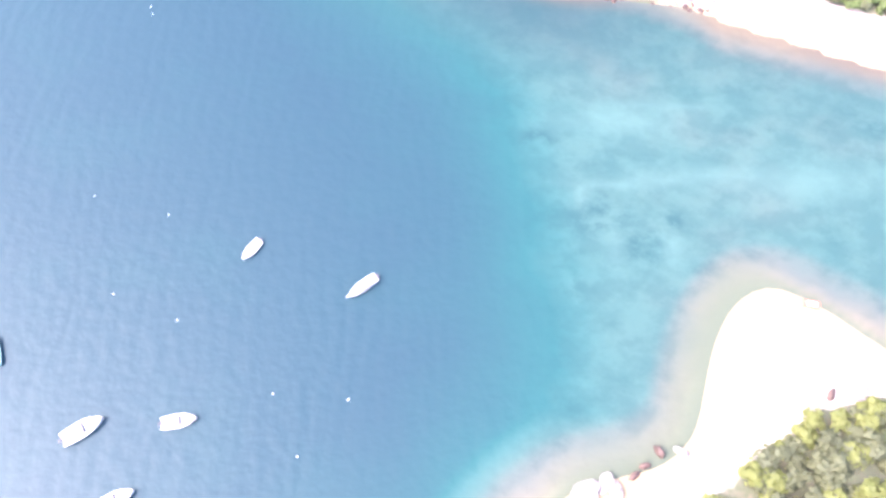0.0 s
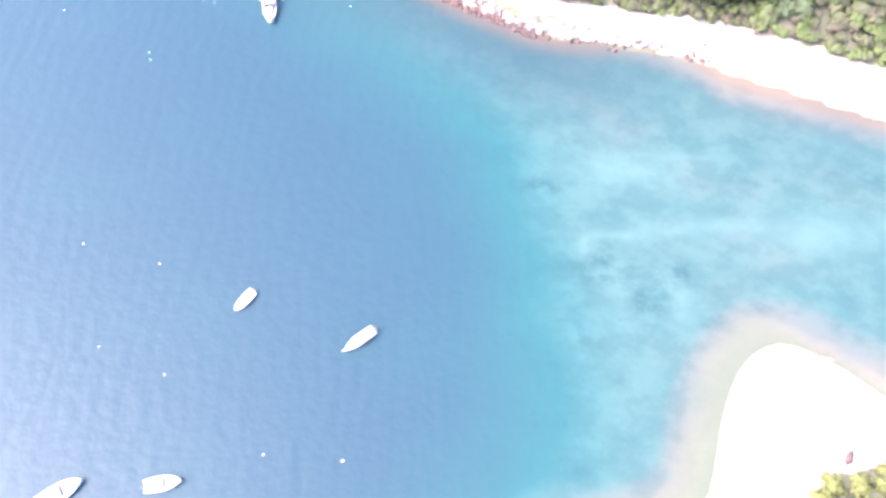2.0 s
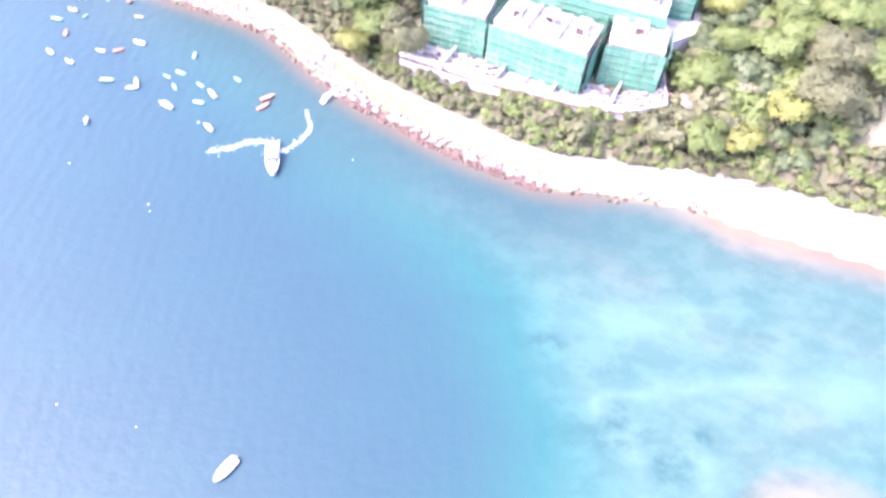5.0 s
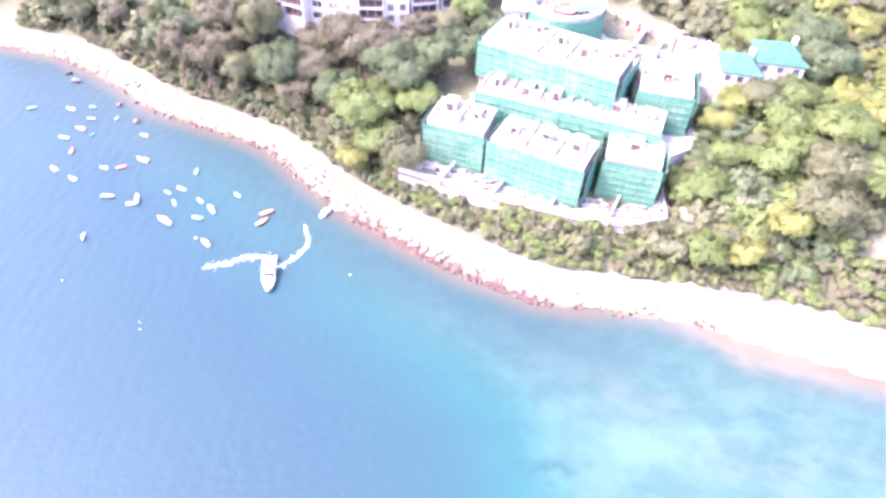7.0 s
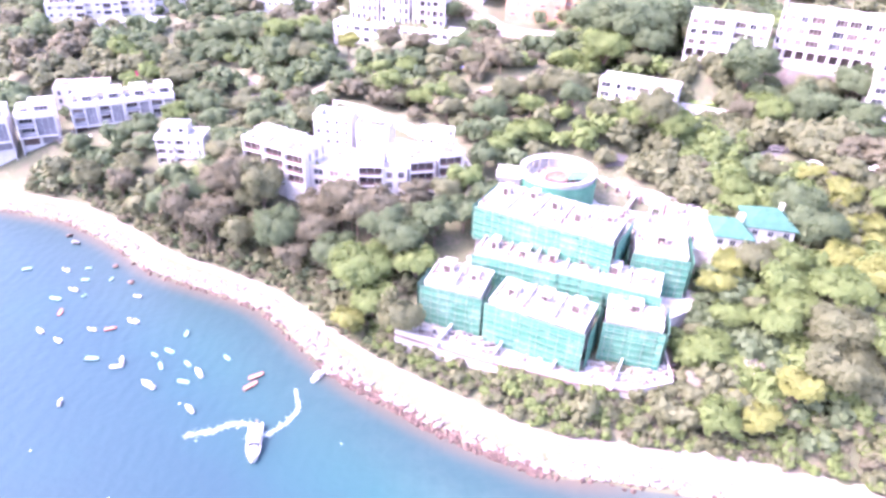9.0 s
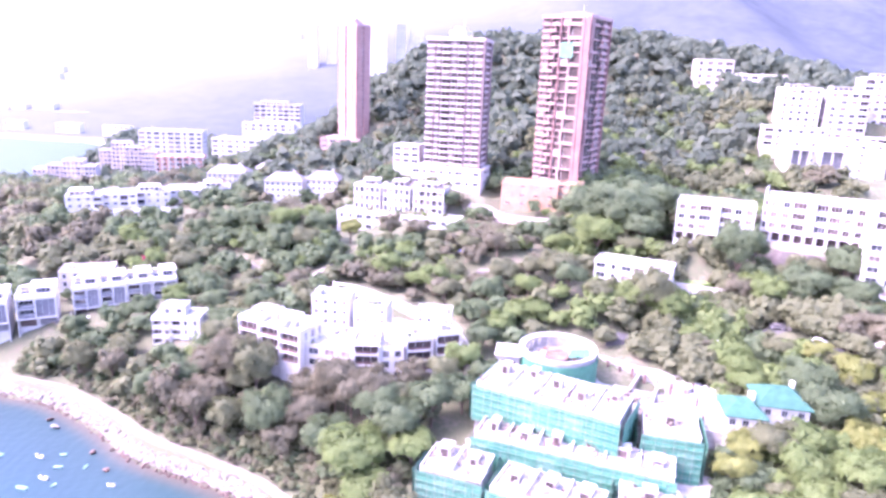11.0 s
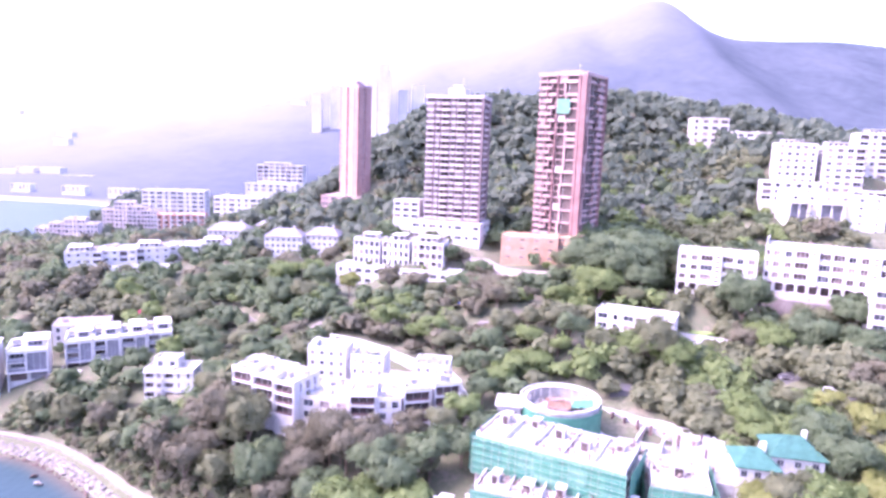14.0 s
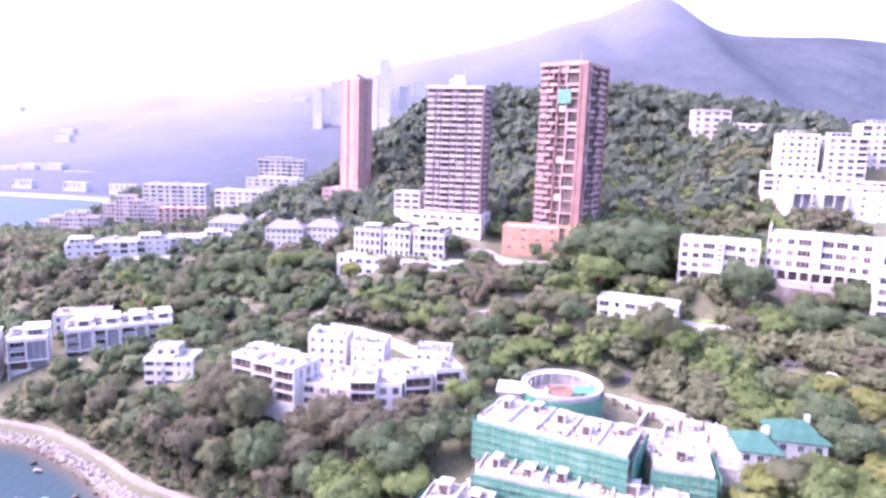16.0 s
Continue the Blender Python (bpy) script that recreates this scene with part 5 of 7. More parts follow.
def site_block(x, y, z, rot, w, d, h, label, seed, side_nets=True, rubble=18):
    rnd = random.Random(seed)
    ob = thing("unfinished_block", x, y, z, rot, label, "building site", "site blocks")
    floors = max(2, round(h / 3.3))
    fh = h / floors
    fr = [(-w / 2 + 0.3, w / 2 - 0.3, 0.6, d - 0.3, -5, h - 0.3)]
    for k in range(floors):
        part("floor_slab", boxes("floor_slab", [(-w / 2, w / 2, 0, d, (k + 1) * fh - 0.3, (k + 1) * fh)], M["concrete"]), ob)
    cols = max(2, int(w / 4))
    for k in range(cols + 1):
        c = -w / 2 + 0.25 + (w - 0.5) * k / cols
        part("column", boxes("column", [(c - 0.25, c + 0.25, 0.02, 0.5, -5, h - 0.3)], M["concrete"]), ob)
    part("wall", boxes("wall", fr, M["concrete"]), ob)
    rf, ri = [(-w / 2 + 0.3, w / 2 - 0.3, 0.3, d - 0.3, h + 0.002, h + 0.12)], [0]
    for q in ((-w / 2, w / 2, 0, 0.3, h, h + 0.9), (-w / 2, w / 2, d - 0.3, d, h, h + 0.9), (-w / 2, -w / 2 + 0.3, 0.3, d - 0.3, h, h + 0.9), (w / 2 - 0.3, w / 2, 0.3, d - 0.3, h, h + 0.9)):
        rf.append(q), ri.append(1)
    part("roof", boxes("roof", rf, [M["roofwhite"], M["concrete"]], ri), ob, "white-grey unfinished roof deck")
    for k in range(int(w * 0.42)):
        u, q, hh = rnd.uniform(-w / 2 + 0.3, w / 2 - 0.3), rnd.choice((0.5, 0.8, d * 0.3, d * 0.5, d - 1.2)), rnd.uniform(1.0, 2.6)
        part("starter_bar", boxes("starter_bar", [(u, u + 0.16, q, q + 0.16, h + 0.1, h + hh), (u + 0.4, u + 0.54, q, q + 0.14, h + 0.1, h + hh * 0.8), (u + 0.1, u + 0.22, q + 0.7, q + 0.84, h + 0.1, h + hh * 0.9)], M["brown"]), ob, "rusty upright bars")
    for k in range(int(w / 3)):
        u, ww, hh = rnd.uniform(-w / 2 + 0.4, w / 2 - 2), rnd.uniform(0.8, 2.2), rnd.uniform(1.0, 1.7)
        q = rnd.uniform(0.4, d - 1.5)
        part("wall_stub", boxes("wall_stub", [(u, u + ww, q, q + 0.2, h + 0.12, h + hh), (u, u + 0.2, q + 0.2, q + 1.4, h + 0.12, h + hh * 0.8)], M["concrete"]), ob)
    n = max(1, int(w / 7))
    for k in range(1, n):
        c = -w / 2 + w * k / n
        part("party_wall", boxes("party_wall", [(c - 0.15, c + 0.15, 0.3, d - 0.3, h + 0.12, h + rnd.uniform(1.0, 1.8))], M["white"]), ob)
    for k in range(n):
        c = -w / 2 + w * (k + 0.5) / n
        ww, dd = rnd.uniform(1.8, 2.8), rnd.uniform(2.5, 4)
        y0 = rnd.uniform(d * 0.35, max(d * 0.36, d - dd - 1))
        hh = rnd.uniform(1.6, 2.6)
        part("stair_head", boxes("stair_head", [(c - ww / 2, c + ww / 2, y0, y0 + dd, h + 0.12, h + hh), (c - ww / 2 - 0.2, c + ww / 2 + 0.2, y0 - 0.2, y0 + dd + 0.2, h + hh, h + hh + 0.15)], M["roofwhite"]), ob)
        # dark sheet on the hut front paints the shade inside the stair
        part("stair_well", boxes("stair_well", [(c - ww * 0.4, c + ww * 0.3, y0 - 0.06, y0 - 0.002, h + 0.14, h + hh * 0.85)], M["void"]), ob, "dark sheet painted as the shade of a stair opening")
        u = c + ww * 0.5 + 0.35
        # thin dark plate on the deck, its colour painting a shaft's shade
        part("roof_opening", boxes("roof_opening", [(u, u + 0.5, d * 0.22, d * 0.22 + 1.3, h + 0.121, h + 0.16)], M["asphalt"]), ob, "dark plate painted as the shade of an open shaft")
    for k in range(rubble):
        bx, by, q = rnd.uniform(-w / 2 + 1, w / 2 - 1), rnd.uniform(0.8, d - 1), rnd.uniform(0.25, 0.9)
        hh = rnd.uniform(0.15, 0.8)
        part("building_material", boxes("building_material", [(-q, q * 0.7, -q * 0.5, q * 0.5, 0, hh), (-q * 0.6, q * 0.9, -q * 0.3, q * 0.6, hh, hh * 1.3)], M["rubble"]), ob,
             "stack of timber and rubble", pose(bx, by, h + 0.12, 0, 0, rnd.uniform(-40, 40)))
    part("scaffold_net", net_mesh(w + 1.2, h + 0.4, seed), ob, "green scaffold netting in folds")
    if side_nets:
        for s in (-1, 1):
            part("scaffold_net", net_mesh(d + 1.2, h + 0.2, seed + 3 * s), ob, "green scaffold netting in folds", pose(s * (w / 2), d / 2, 0, 0, 0, 90 * s))
    poles = []
    for u in np.arange(-w / 2, w / 2 + 0.1, 2.2):
        u += rnd.uniform(-0.5, 0.5)
        poles.append((u - 0.05, u + 0.05, -1.5, -1.4, -0.5, h + rnd.uniform(0.4, 1.9)))
    for q in np.arange(1.5, h, 1.8):
        poles.append((-w / 2 - 0.6, w / 2 + 0.6, -1.56, -1.5, q, q + 0.09))
    for q in poles:
        part("bamboo_pole", boxes("bamboo_pole", [q], M["bamboo"]), ob)
    ca, sa = math.cos(radians(rot)), math.sin(radians(rot))
    for u in np.arange(-w / 2, w / 2 + 0.1, 4):
        for q in np.arange(-2, d + 0.1, 4):
            TAKEN.append((x + ca * u - sa * q, y + sa * u + ca * q, 5))
    return ob


site_block(-0.7, 145.0, 9.5, -18, 14.4, 11, 10.5, "unfinished concrete block wrapped in pale green netting", 1)
site_block(18.2, 136.0, 9.5, -25.5, 22.8, 11, 10.5, "long unfinished block wrapped in green netting", 2, rubble=20)
site_block(40.4, 134.6, 9.5, -14, 12.6, 10, 10.3, "unfinished block with fresh green netting", 3)
site_block(26.3, 151.0, 14, -19.5, 45.5, 9, 8.5, "long middle terrace of the site with rubble on its deck", 4, side_nets=False, rubble=36)
site_block(21.3, 161.3, 21.5, -27, 36.0, 15, 9.0, "upper unfinished block wrapped in green netting", 5, rubble=28)
site_block(50.0, 154.0, 16.5, -13, 12.6, 15, 10.5, "side block with bright green netting", 6)


def ring(name, r0, r1, z0, z1, mat, n=48, a0=0.0, a1=2 * math.pi):
    v, f = [], []
    for i in range(n + 1):
        c, s = math.cos(a0 + (a1 - a0) * i / n), math.sin(a0 + (a1 - a0) * i / n)
        v += [(r0 * c, r0 * s, z0), (r1 * c, r1 * s, z0), (r1 * c, r1 * s, z1), (r0 * c, r0 * s, z1)]
    for i in range(n):
        for k in range(4):
            f.append((4 * i + k, 4 * i + (k + 1) % 4, 4 * i + 4 + (k + 1) % 4, 4 * i + 4 + k))
    return mesh_of(name, v, f, mat)


rot_ob = thing("round_block", 29, 193, 21, 0, "round unfinished pavilion with an open court and green netting", "building site", "site blocks")
part("wall", ring("wall", 10.2, 10.8, -4, 10.2, M["concrete"]), rot_ob)
part("roof", ring("roof", 9.4, 11.0, 10.202, 10.5, M["roofwhite"]), rot_ob, "white ring roof deck")
part("parapet", ring("parapet", 10.7, 11.0, 10.5, 11.2, M["white"]), rot_ob)
part("court_floor", ring("court_floor", 0.1, 10.19, 6.6, 7.0, M["roofwhite"]), rot_ob, "dusty court floor strewn with rubble")
part("core", ring("core", 3.3, 3.6, 7.0, 8.6, M["brown"]), rot_ob)
rnd_r = random.Random(4)
for k in range(22):
    an = 2 * math.pi * k / 22
    part("scaffold_pole", boxes("scaffold_pole", [(-0.09, 0.09, -0.09, 0.09, 0, 2.6 + 0.5 * (k % 3))], M["terracotta"]), rot_ob, m=pose(3.0 * math.cos(an), 3.0 * math.sin(an), 7.0))
for k in range(5):
    part("floor_beam", boxes("floor_beam", [(-2.8, 2.8, -0.12, 0.12, 0, 0.2)], M["terracotta"]), rot_ob, m=pose(0, -2 + k, 8.4, 0, 0, 0))
for k in range(16):
    an = radians(20 + 20 * k)
    part("column", boxes("column", [(-0.25, 0.25, -0.2, 0.2, 0, 3.2)], M["concrete"]), rot_ob, m=pose(8.6 * math.cos(an), 8.6 * math.sin(an), 7.0, 0, 0, math.degrees(an)))
for k in range(26):
    an, q = rnd_r.uniform(0, 6.28), rnd_r.uniform(4.2, 8.2)
    part("building_material", boxes("building_material", [(-0.6, 0.6, -0.3, 0.3, 0, 0.5), (-0.4, 0.7, -0.2, 0.4, 0.5, 0.8)], M["rubble" if k % 3 else "terracotta"]), rot_ob, m=pose(q * math.cos(an), q * math.sin(an), 7.0, 0, 0, rnd_r.uniform(0, 180)))
part("scaffold_net", ring("scaffold_net", 11.3, 11.36, 0.5, 9.6, M["net"], a0=-3.3, a1=0.5), rot_ob, "green scaffold netting")
part("scaffold_net", mesh_of("scaffold_net", [(2.6, -2.5, 9.0), (8.8, -3.4, 9.8), (9.3, 1.5, 9.9), (4.2, 2.4, 9.3), (2.6, -2.5, 8.9), (8.8, -3.4, 9.7), (9.3, 1.5, 9.8), (4.2, 2.4, 9.2)],
                             [(0, 1, 2, 3), (7, 6, 5, 4), (0, 4, 5, 1), (1, 5, 6, 2), (2, 6, 7, 3), (3, 7, 4, 0)], M["net"]), rot_ob, "green net stretched over the court")
annex = thing("site_annex", 15.0, 193, 21, -8, "white unfinished annex with a flat roof slab", "building site", "site blocks")
part("wall", boxes("wall", [(-3.2, 3.4, -3.6, 4, -4, 9)], M["concrete"]), annex)
part("roof", boxes("roof", [(-3.7, 3.9, -4.2, 4.6, 9.002, 9.4)], M["roofwhite"]), annex)
# two dark sheets on the wall, painted as shaded openings
part("opening", boxes("opening", [(-2.2, -0.6, -3.65, -3.6, 5.4, 7.6), (0.6, 2.2, -3.65, -3.6, 5.4, 7.6)], M["void"]), annex)
TAKEN.append((29, 193, 15))

# retaining wall and front terrace of the site
FRONT = [(-14, 141), (6.6, 133), (30, 126), (42, 124.6), (49, 127)]
plan = FRONT + [(50.5, 140), (54, 152), (38, 158), (2, 166), (-10, 152)]
tagged(new("site_terrace", prism("site_terrace", plan, 1, 9.5, M["roofwhite"])), "pale concrete site terrace with a retaining wall", "terrace", kind="structure")
plan = [(4, 158), (50, 142), (62, 150), (66, 186), (46, 206), (10, 196), (2, 178)]
tagged(new("site_terrace", prism("site_terrace", plan, 2, 16.4, M["concrete"])), "upper concrete platform of the site", "terrace", kind="structure")
plan = [(40, 170), (60, 164), (66, 186), (48, 206), (14, 206), (6, 186)]
tagged(new("site_terrace", prism("site_terrace", plan, 6, 22.0, M["roofwhite"])), "white upper platform with low walls", "terrace", kind="structure")
for (ax, ay), (bx, by) in zip(FRONT, FRONT[1:] + [(50.5, 140)]):
    ln, an = math.hypot(bx - ax, by - ay), math.degrees(math.atan2(by - ay, bx - ax))
    w_ob = thing("site_wall", ax, ay, 9.5, an, "low concrete parapet wall along the site terrace", "wall", "site walls", "structure")
    part("parapet", boxes("parapet", [(0, ln, 0, 0.25, 0, 1.3)], M["concrete"]), w_ob)
    part("coping", boxes("coping", [(0, ln, -0.08, 0.33, 1.3, 1.42)], M["white"]), w_ob)
    part("gutter", boxes("gutter", [(0.3, ln - 0.3, 0.9, 1.5, 0, 0.05)], M["asphalt"]), w_ob, "dark drainage gutter")
    part("retaining_face", boxes("retaining_face", [(0, ln, -0.02, 0.0, -3.2, -0.25)], M["concrete"]), w_ob, "stained concrete retaining face")
    # brown strip painting the dark shadow line under the terrace edge
    part("ledge", boxes("ledge", [(0, ln, -0.3, -0.02, -0.55, -0.25)], M["brown"]), w_ob, "brown strip painted as the shadow gap below the terrace edge")
    for k in range(int(ln / 2.4)):
        part("fence_post", boxes("fence_post", [(0.6 + 2.4 * k, 0.68 + 2.4 * k, 0.08, 0.16, 1.42, 2.3)], M["brown"]), w_ob)
    part("fence_rail", boxes("fence_rail", [(0.2, ln - 0.2, 0.09, 0.15, 2.2, 2.27), (0.2, ln - 0.2, 0.09, 0.15, 1.8, 1.85)], M["brown"]), w_ob)
for i in range(4):
    c = (FRONT[0][0] + 12 + i * 13, 140 - i * 3.6)
    w_ob = thing("garden_wall", c[0], c[1], 9.5, 65, "white wall between two site gardens", "wall", "garden walls")
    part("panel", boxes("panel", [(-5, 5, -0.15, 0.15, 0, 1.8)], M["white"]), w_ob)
    part("coping", boxes("coping", [(-5.05, 5.05, -0.2, 0.2, 1.8, 1.9)], M["concrete"]), w_ob)
for i, (ax, ay, ln, an, z0) in enumerate([(40, 172, 22, -20, 22), (44, 186, 24, -24, 22), (48, 198, 18, -30, 22), (62, 166, 20, 78, 17), (66, 186, 18, 130, 20), (56, 178, 10, 70, 22)]):
    w_ob = thing("garden_wall", ax, ay, z0, an, "white concrete wall on the upper site platform", "wall", "upper site walls")
    part("panel", boxes("panel", [(0, ln, -0.15, 0.15, -2, 2.2)], M["white"]), w_ob)
    part("coping", boxes("coping", [(-0.05, ln + 0.05, -0.2, 0.2, 2.2, 2.32)], M["concrete"]), w_ob)
    for k in range(int(ln / 4)):
        part("buttress", boxes("buttress", [(1 + 4 * k, 1.5 + 4 * k, -0.6, -0.15, -2, 2.6)], M["concrete"]), w_ob)
plan = [(41, 207), (44, 210), (57, 199), (69, 188), (64, 184), (52, 194)]
tagged(new("yard_terrace", prism("yard_terrace", plan, 14, 25.0, M["roofwhite"])), "pale paved yard terrace above the building site", "terrace", kind="structure")
for k in range(8):
    u = k / 7
    post = thing("gate_post", 42.5 + 20 * u, 202.5 - 20.5 * u, 21.8, -45, "dark upright post in front of the yard wall", "post", "yard posts")
    part("shaft", boxes("shaft", [(-0.3, 0.3, -0.3, 0.3, 0, 4.6 - 0.4 * (k % 3))], M["brown"]), post)
    part("cap", boxes("cap", [(-0.38, 0.38, -0.38, 0.38, 4.6 - 0.4 * (k % 3), 4.75 - 0.4 * (k % 3))], M["concrete"]), post)
for i, (ax, ay, ln, an, z0, mt) in enumerate([(44, 176, 20, 62, 21.8, "rubble"), (50, 172, 16, 66, 21.8, "shotgrey"), (56, 176, 12, -24, 21.8, "concrete")]):
    w_ob = thing("yard_wall", ax, ay, z0, an, "brown and grey stained wall in the site yard", "wall", "yard walls")
    part("panel", boxes("panel", [(0, ln, -0.25, 0.25, -1, 3.2)], M["rubble" if mt == "rubble" else "concrete"]), w_ob)
    part("coping", boxes("coping", [(-0.05, ln + 0.05, -0.3, 0.3, 3.2, 3.35)], M["roofwhite"]), w_ob)
for x in np.arange(-12, 52, 4):
    for y in np.arange(126, 206, 4):
        if inside(np.array([x]), np.array([y]), np.array([(-14, 141), (6.6, 131), (42, 122), (50, 126), (68, 188), (46, 212), (10, 206), (-6, 160)]))[0]:
            TAKEN.append((x, y, 4))


for x in np.arange(46, 70, 4.5):
    for y in np.arange(163, 208, 4.5):
        if y < 204 - 0.8 * (x - 46) and y > 150 + 0.5 * (x - 46):
            TAKEN.append((x, y, 3.6))
plan = [(58, 166), (66, 164), (74, 176), (73, 190), (66, 196), (60, 186)]
tagged(new("yard_terrace", prism("yard_terrace", plan, 12, 23.4, M["roofwhite"])), "white paved side yard of the building site", "terrace", kind="structure")
for i, (ax, ay, ln, an, z0) in enumerate([(58, 168, 9, -12, 23.4), (60, 178, 13, -14, 23.4), (62, 187, 11, -20, 23.4), (66, 166, 12, 62, 23.4)]):
    w_ob = thing("garden_wall", ax, ay, z0, an, "stepped white wall in the side yard of the site", "wall", "upper site walls")
    part("panel", boxes("panel", [(0, ln, -0.15, 0.15, -1, 1.9)], M["white"]), w_ob)
    part("coping", boxes("coping", [(-0.05, ln + 0.05, -0.2, 0.2, 1.9, 2.0)], M["concrete"]), w_ob)
    for k in range(int(ln / 3)):
        part("pier", boxes("pier", [(0.8 + 3 * k, 1.3 + 3 * k, -0.3, 0.3, -1, 2.7)], M["brown" if k % 2 else "white"]), w_ob)


rb, items = random.Random(77), []
for i in range(240):
    u = rb.random()
    k = rb.randrange(len(FRONT) - 1)
    (ax, ay), (bx, by) = FRONT[k], FRONT[k + 1]
    q, s0, h0 = rb.uniform(1.6, 7.5), rb.uniform(0.1, 0.55), rb.uniform(0.1, 0.9)
    x, y = ax + (bx - ax) * u + q * 0.28, ay + (by - ay) * u + q * 0.96
    items.append((x - s0, x + s0 * rb.uniform(0.3, 2.5), y - s0, y + s0 * rb.uniform(0.3, 1.5), 9.502, 9.5 + h0))
for i in range(160):
    x, y, s0 = rb.uniform(42, 60), rb.uniform(168, 186), rb.uniform(0.15, 0.6)
    items.append((x - s0, x + s0 * 1.6, y - s0, y + s0, 22.002, 22 + rb.uniform(0.15, 1.3)))
tagged(new("site_rubble", boxes("site_rubble", items, [M["rubble"], M["concrete"], M["asphalt"]], [rb.choice((0, 0, 1, 2)) for q in items])), "scattered timber, blocks and rubble on the site terraces", "rubble", kind="stuff")


def hip_house(x, y, z, rot, w, d, h, label, tile="teal"):
    ob = thing("house", x, y, z, rot, label, "house")
    part("wall", boxes("wall", [(-w / 2, w / 2, 0, d, -9, h)], M["white"]), ob)
    o, rh = 0.7, d * 0.3
    v = [(-w / 2 - o, -o, h), (w / 2 + o, -o, h), (w / 2 + o, d + o, h), (-w / 2 - o, d + o, h), (-w / 2 + d * 0.35, d / 2, h + rh), (w / 2 - d * 0.35, d / 2, h + rh)]
    v += [(a0, b0, c0 - 0.25) for a0, b0, c0 in v[:4]]
    part("roof", mesh_of("roof", v, [(0, 1, 5, 4), (1, 2, 5), (2, 3, 4, 5), (3, 0, 4), (9, 8, 7, 6), (0, 6, 7, 1), (1, 7, 8, 2), (2, 8, 9, 3), (3, 9, 6, 0)], M[tile]), ob, tile.replace("greyroof", "grey") + " tiled hip roof")
    part("chimney", boxes("chimney", [(w * 0.2, w * 0.2 + 1, d * 0.55, d * 0.55 + 1, h + rh * 0.5, h + rh + 1)], M["white"]), ob)
    for q in range(max(1, int(h / 3.4))):
        for k in range(int(w / 3)):
            part("window", window_mesh(1.5, 1.6, "glass"), ob, m=pose(-w / 2 + w * (k + 0.5) / int(w / 3), -0.07, h - 2.5 - 3.4 * q))
    TAKEN.append((x, y + d / 2, w * 0.6))


hip_house(-100, 384, 34, 4, 21, 14, 12, "tall white house with a grey hipped roof", "greyroof")
hip_house(-79, 388, 35.5, -6, 19, 14, 11.5, "white house with a grey hipped roof among trees", "greyroof")
hip_house(-150, 436, 34, 4, 26, 16, 7, "low house with a long grey hipped roof", "greyroof")
hip_house(-124, 446, 36, -4, 22, 16, 8, "low house with a long grey hipped roof", "greyroof")
hip_house(70.5, 163, 24.5, -10, 9, 10, 4, "white house with a teal tiled hip roof")
hip_house(80.5, 165, 25.5, -10, 11.5, 11, 5, "white house with a teal tiled roof and chimneys")


TAKEN += [(-112 + 8 * k, 374, 5.5) for k in range(7)] + [(-60 + 6.5 * k, 315 - 1.5 * k, 4.5) for k in range(9)]


# ---------------------------------------------------------------- roads
def road(name, line, width, mat, label, lift=0.25):
    p = rounded(line)
    t = np.gradient(p, axis=0)
    t /= np.linalg.norm(t, axis=1)[:, None]
    nrm = np.stack([-t[:, 1], t[:, 0]], 1)
    zc = ground(p[:, 0], p[:, 1])
    k = np.ones(5) / 5
    zc = np.convolve(np.pad(zc, 2, "edge"), k, "valid") + lift
    v = []
    for q, m, z in zip(p, nrm, zc):
        for s, dz in ((-1.25, -3), (-1, 0), (1, 0), (1.25, -3)):
            v.append((*(q + m * s * width / 2), z + dz))
    f = [(4 * i + j, 4 * i + j + 1, 4 * i + j + 5, 4 * i + j + 4) for i in range(len(p) - 1) for j in range(3)]
    for q in p[::2]:
        TAKEN.append((q[0], q[1], width / 2 + 1.0))
    return tagged(new(name, mesh_of(name, v, f, mat)), label, "road", kind="structure")


SHORE_PATH = [(118, 92), (96, 100), (80, 105), (64, 110), (50, 112), (36, 114.2), (20, 116.4), (4, 124.6), (-10, 132.8), (-22, 140.6), (-34, 151), (-48, 163.8), (-66, 173.2), (-85, 182), (-102, 194.6), (-126, 209), (-150, 215.4)]
road("shore_path", SHORE_PATH, 2.2, M["path"], "pale shore path behind the boulders", 0.35)
BEACH = np.array([(-440, 800), (-475, 890), (-512, 945), (-600, 962), (-690, 972), (-900, 984), (-1300, 1004)], float)
road("beach", BEACH, 16, M["roofwhite"], "thin pale beach at the head of the far bay", 1.2)
road("road", [(48, 214), (60, 210), (76, 206), (90, 207), (104, 213), (125, 226), (160, 240)], 6, M["asphalt"], "grey asphalt road along the slope", 0.6)
road("road", [(90, 207), (100, 198), (115, 190), (150, 184)], 4.5, M["asphalt"], "grey asphalt side road with parked cars", 0.6)
road("road", [(-100, 232), (-88, 247), (-80, 262), (-84, 280), (-96, 300), (-120, 306)], 3.6, M["lane"], "dusty winding lane between trees", 0.6)
road("road", [(-84, 246), (-62, 262), (-50, 276), (-40, 292), (-42, 305)], 4, M["lane"], "grey concrete driveway", 0.6)
road("road", [(54, 312), (40, 313), (28, 317), (16, 325), (6, 338)], 11, M["path"], "wide pale driveway below the towers", 0.8)
TAKEN += [(18 + 6 * k, 306 - 1.5 * (k % 2), 5.5) for k in range(5)] + [(22 + 6 * k, 298, 4.0) for k in range(4)]
road("road", [(8, 262), (20, 258), (40, 262), (70, 250)], 3.4, M["lane"], "dusty track across the slope", 0.6)
road("road", [(98, 246), (120, 236), (146, 224)], 9, M["path"], "pale forecourt in front of the white blocks", 0.8)


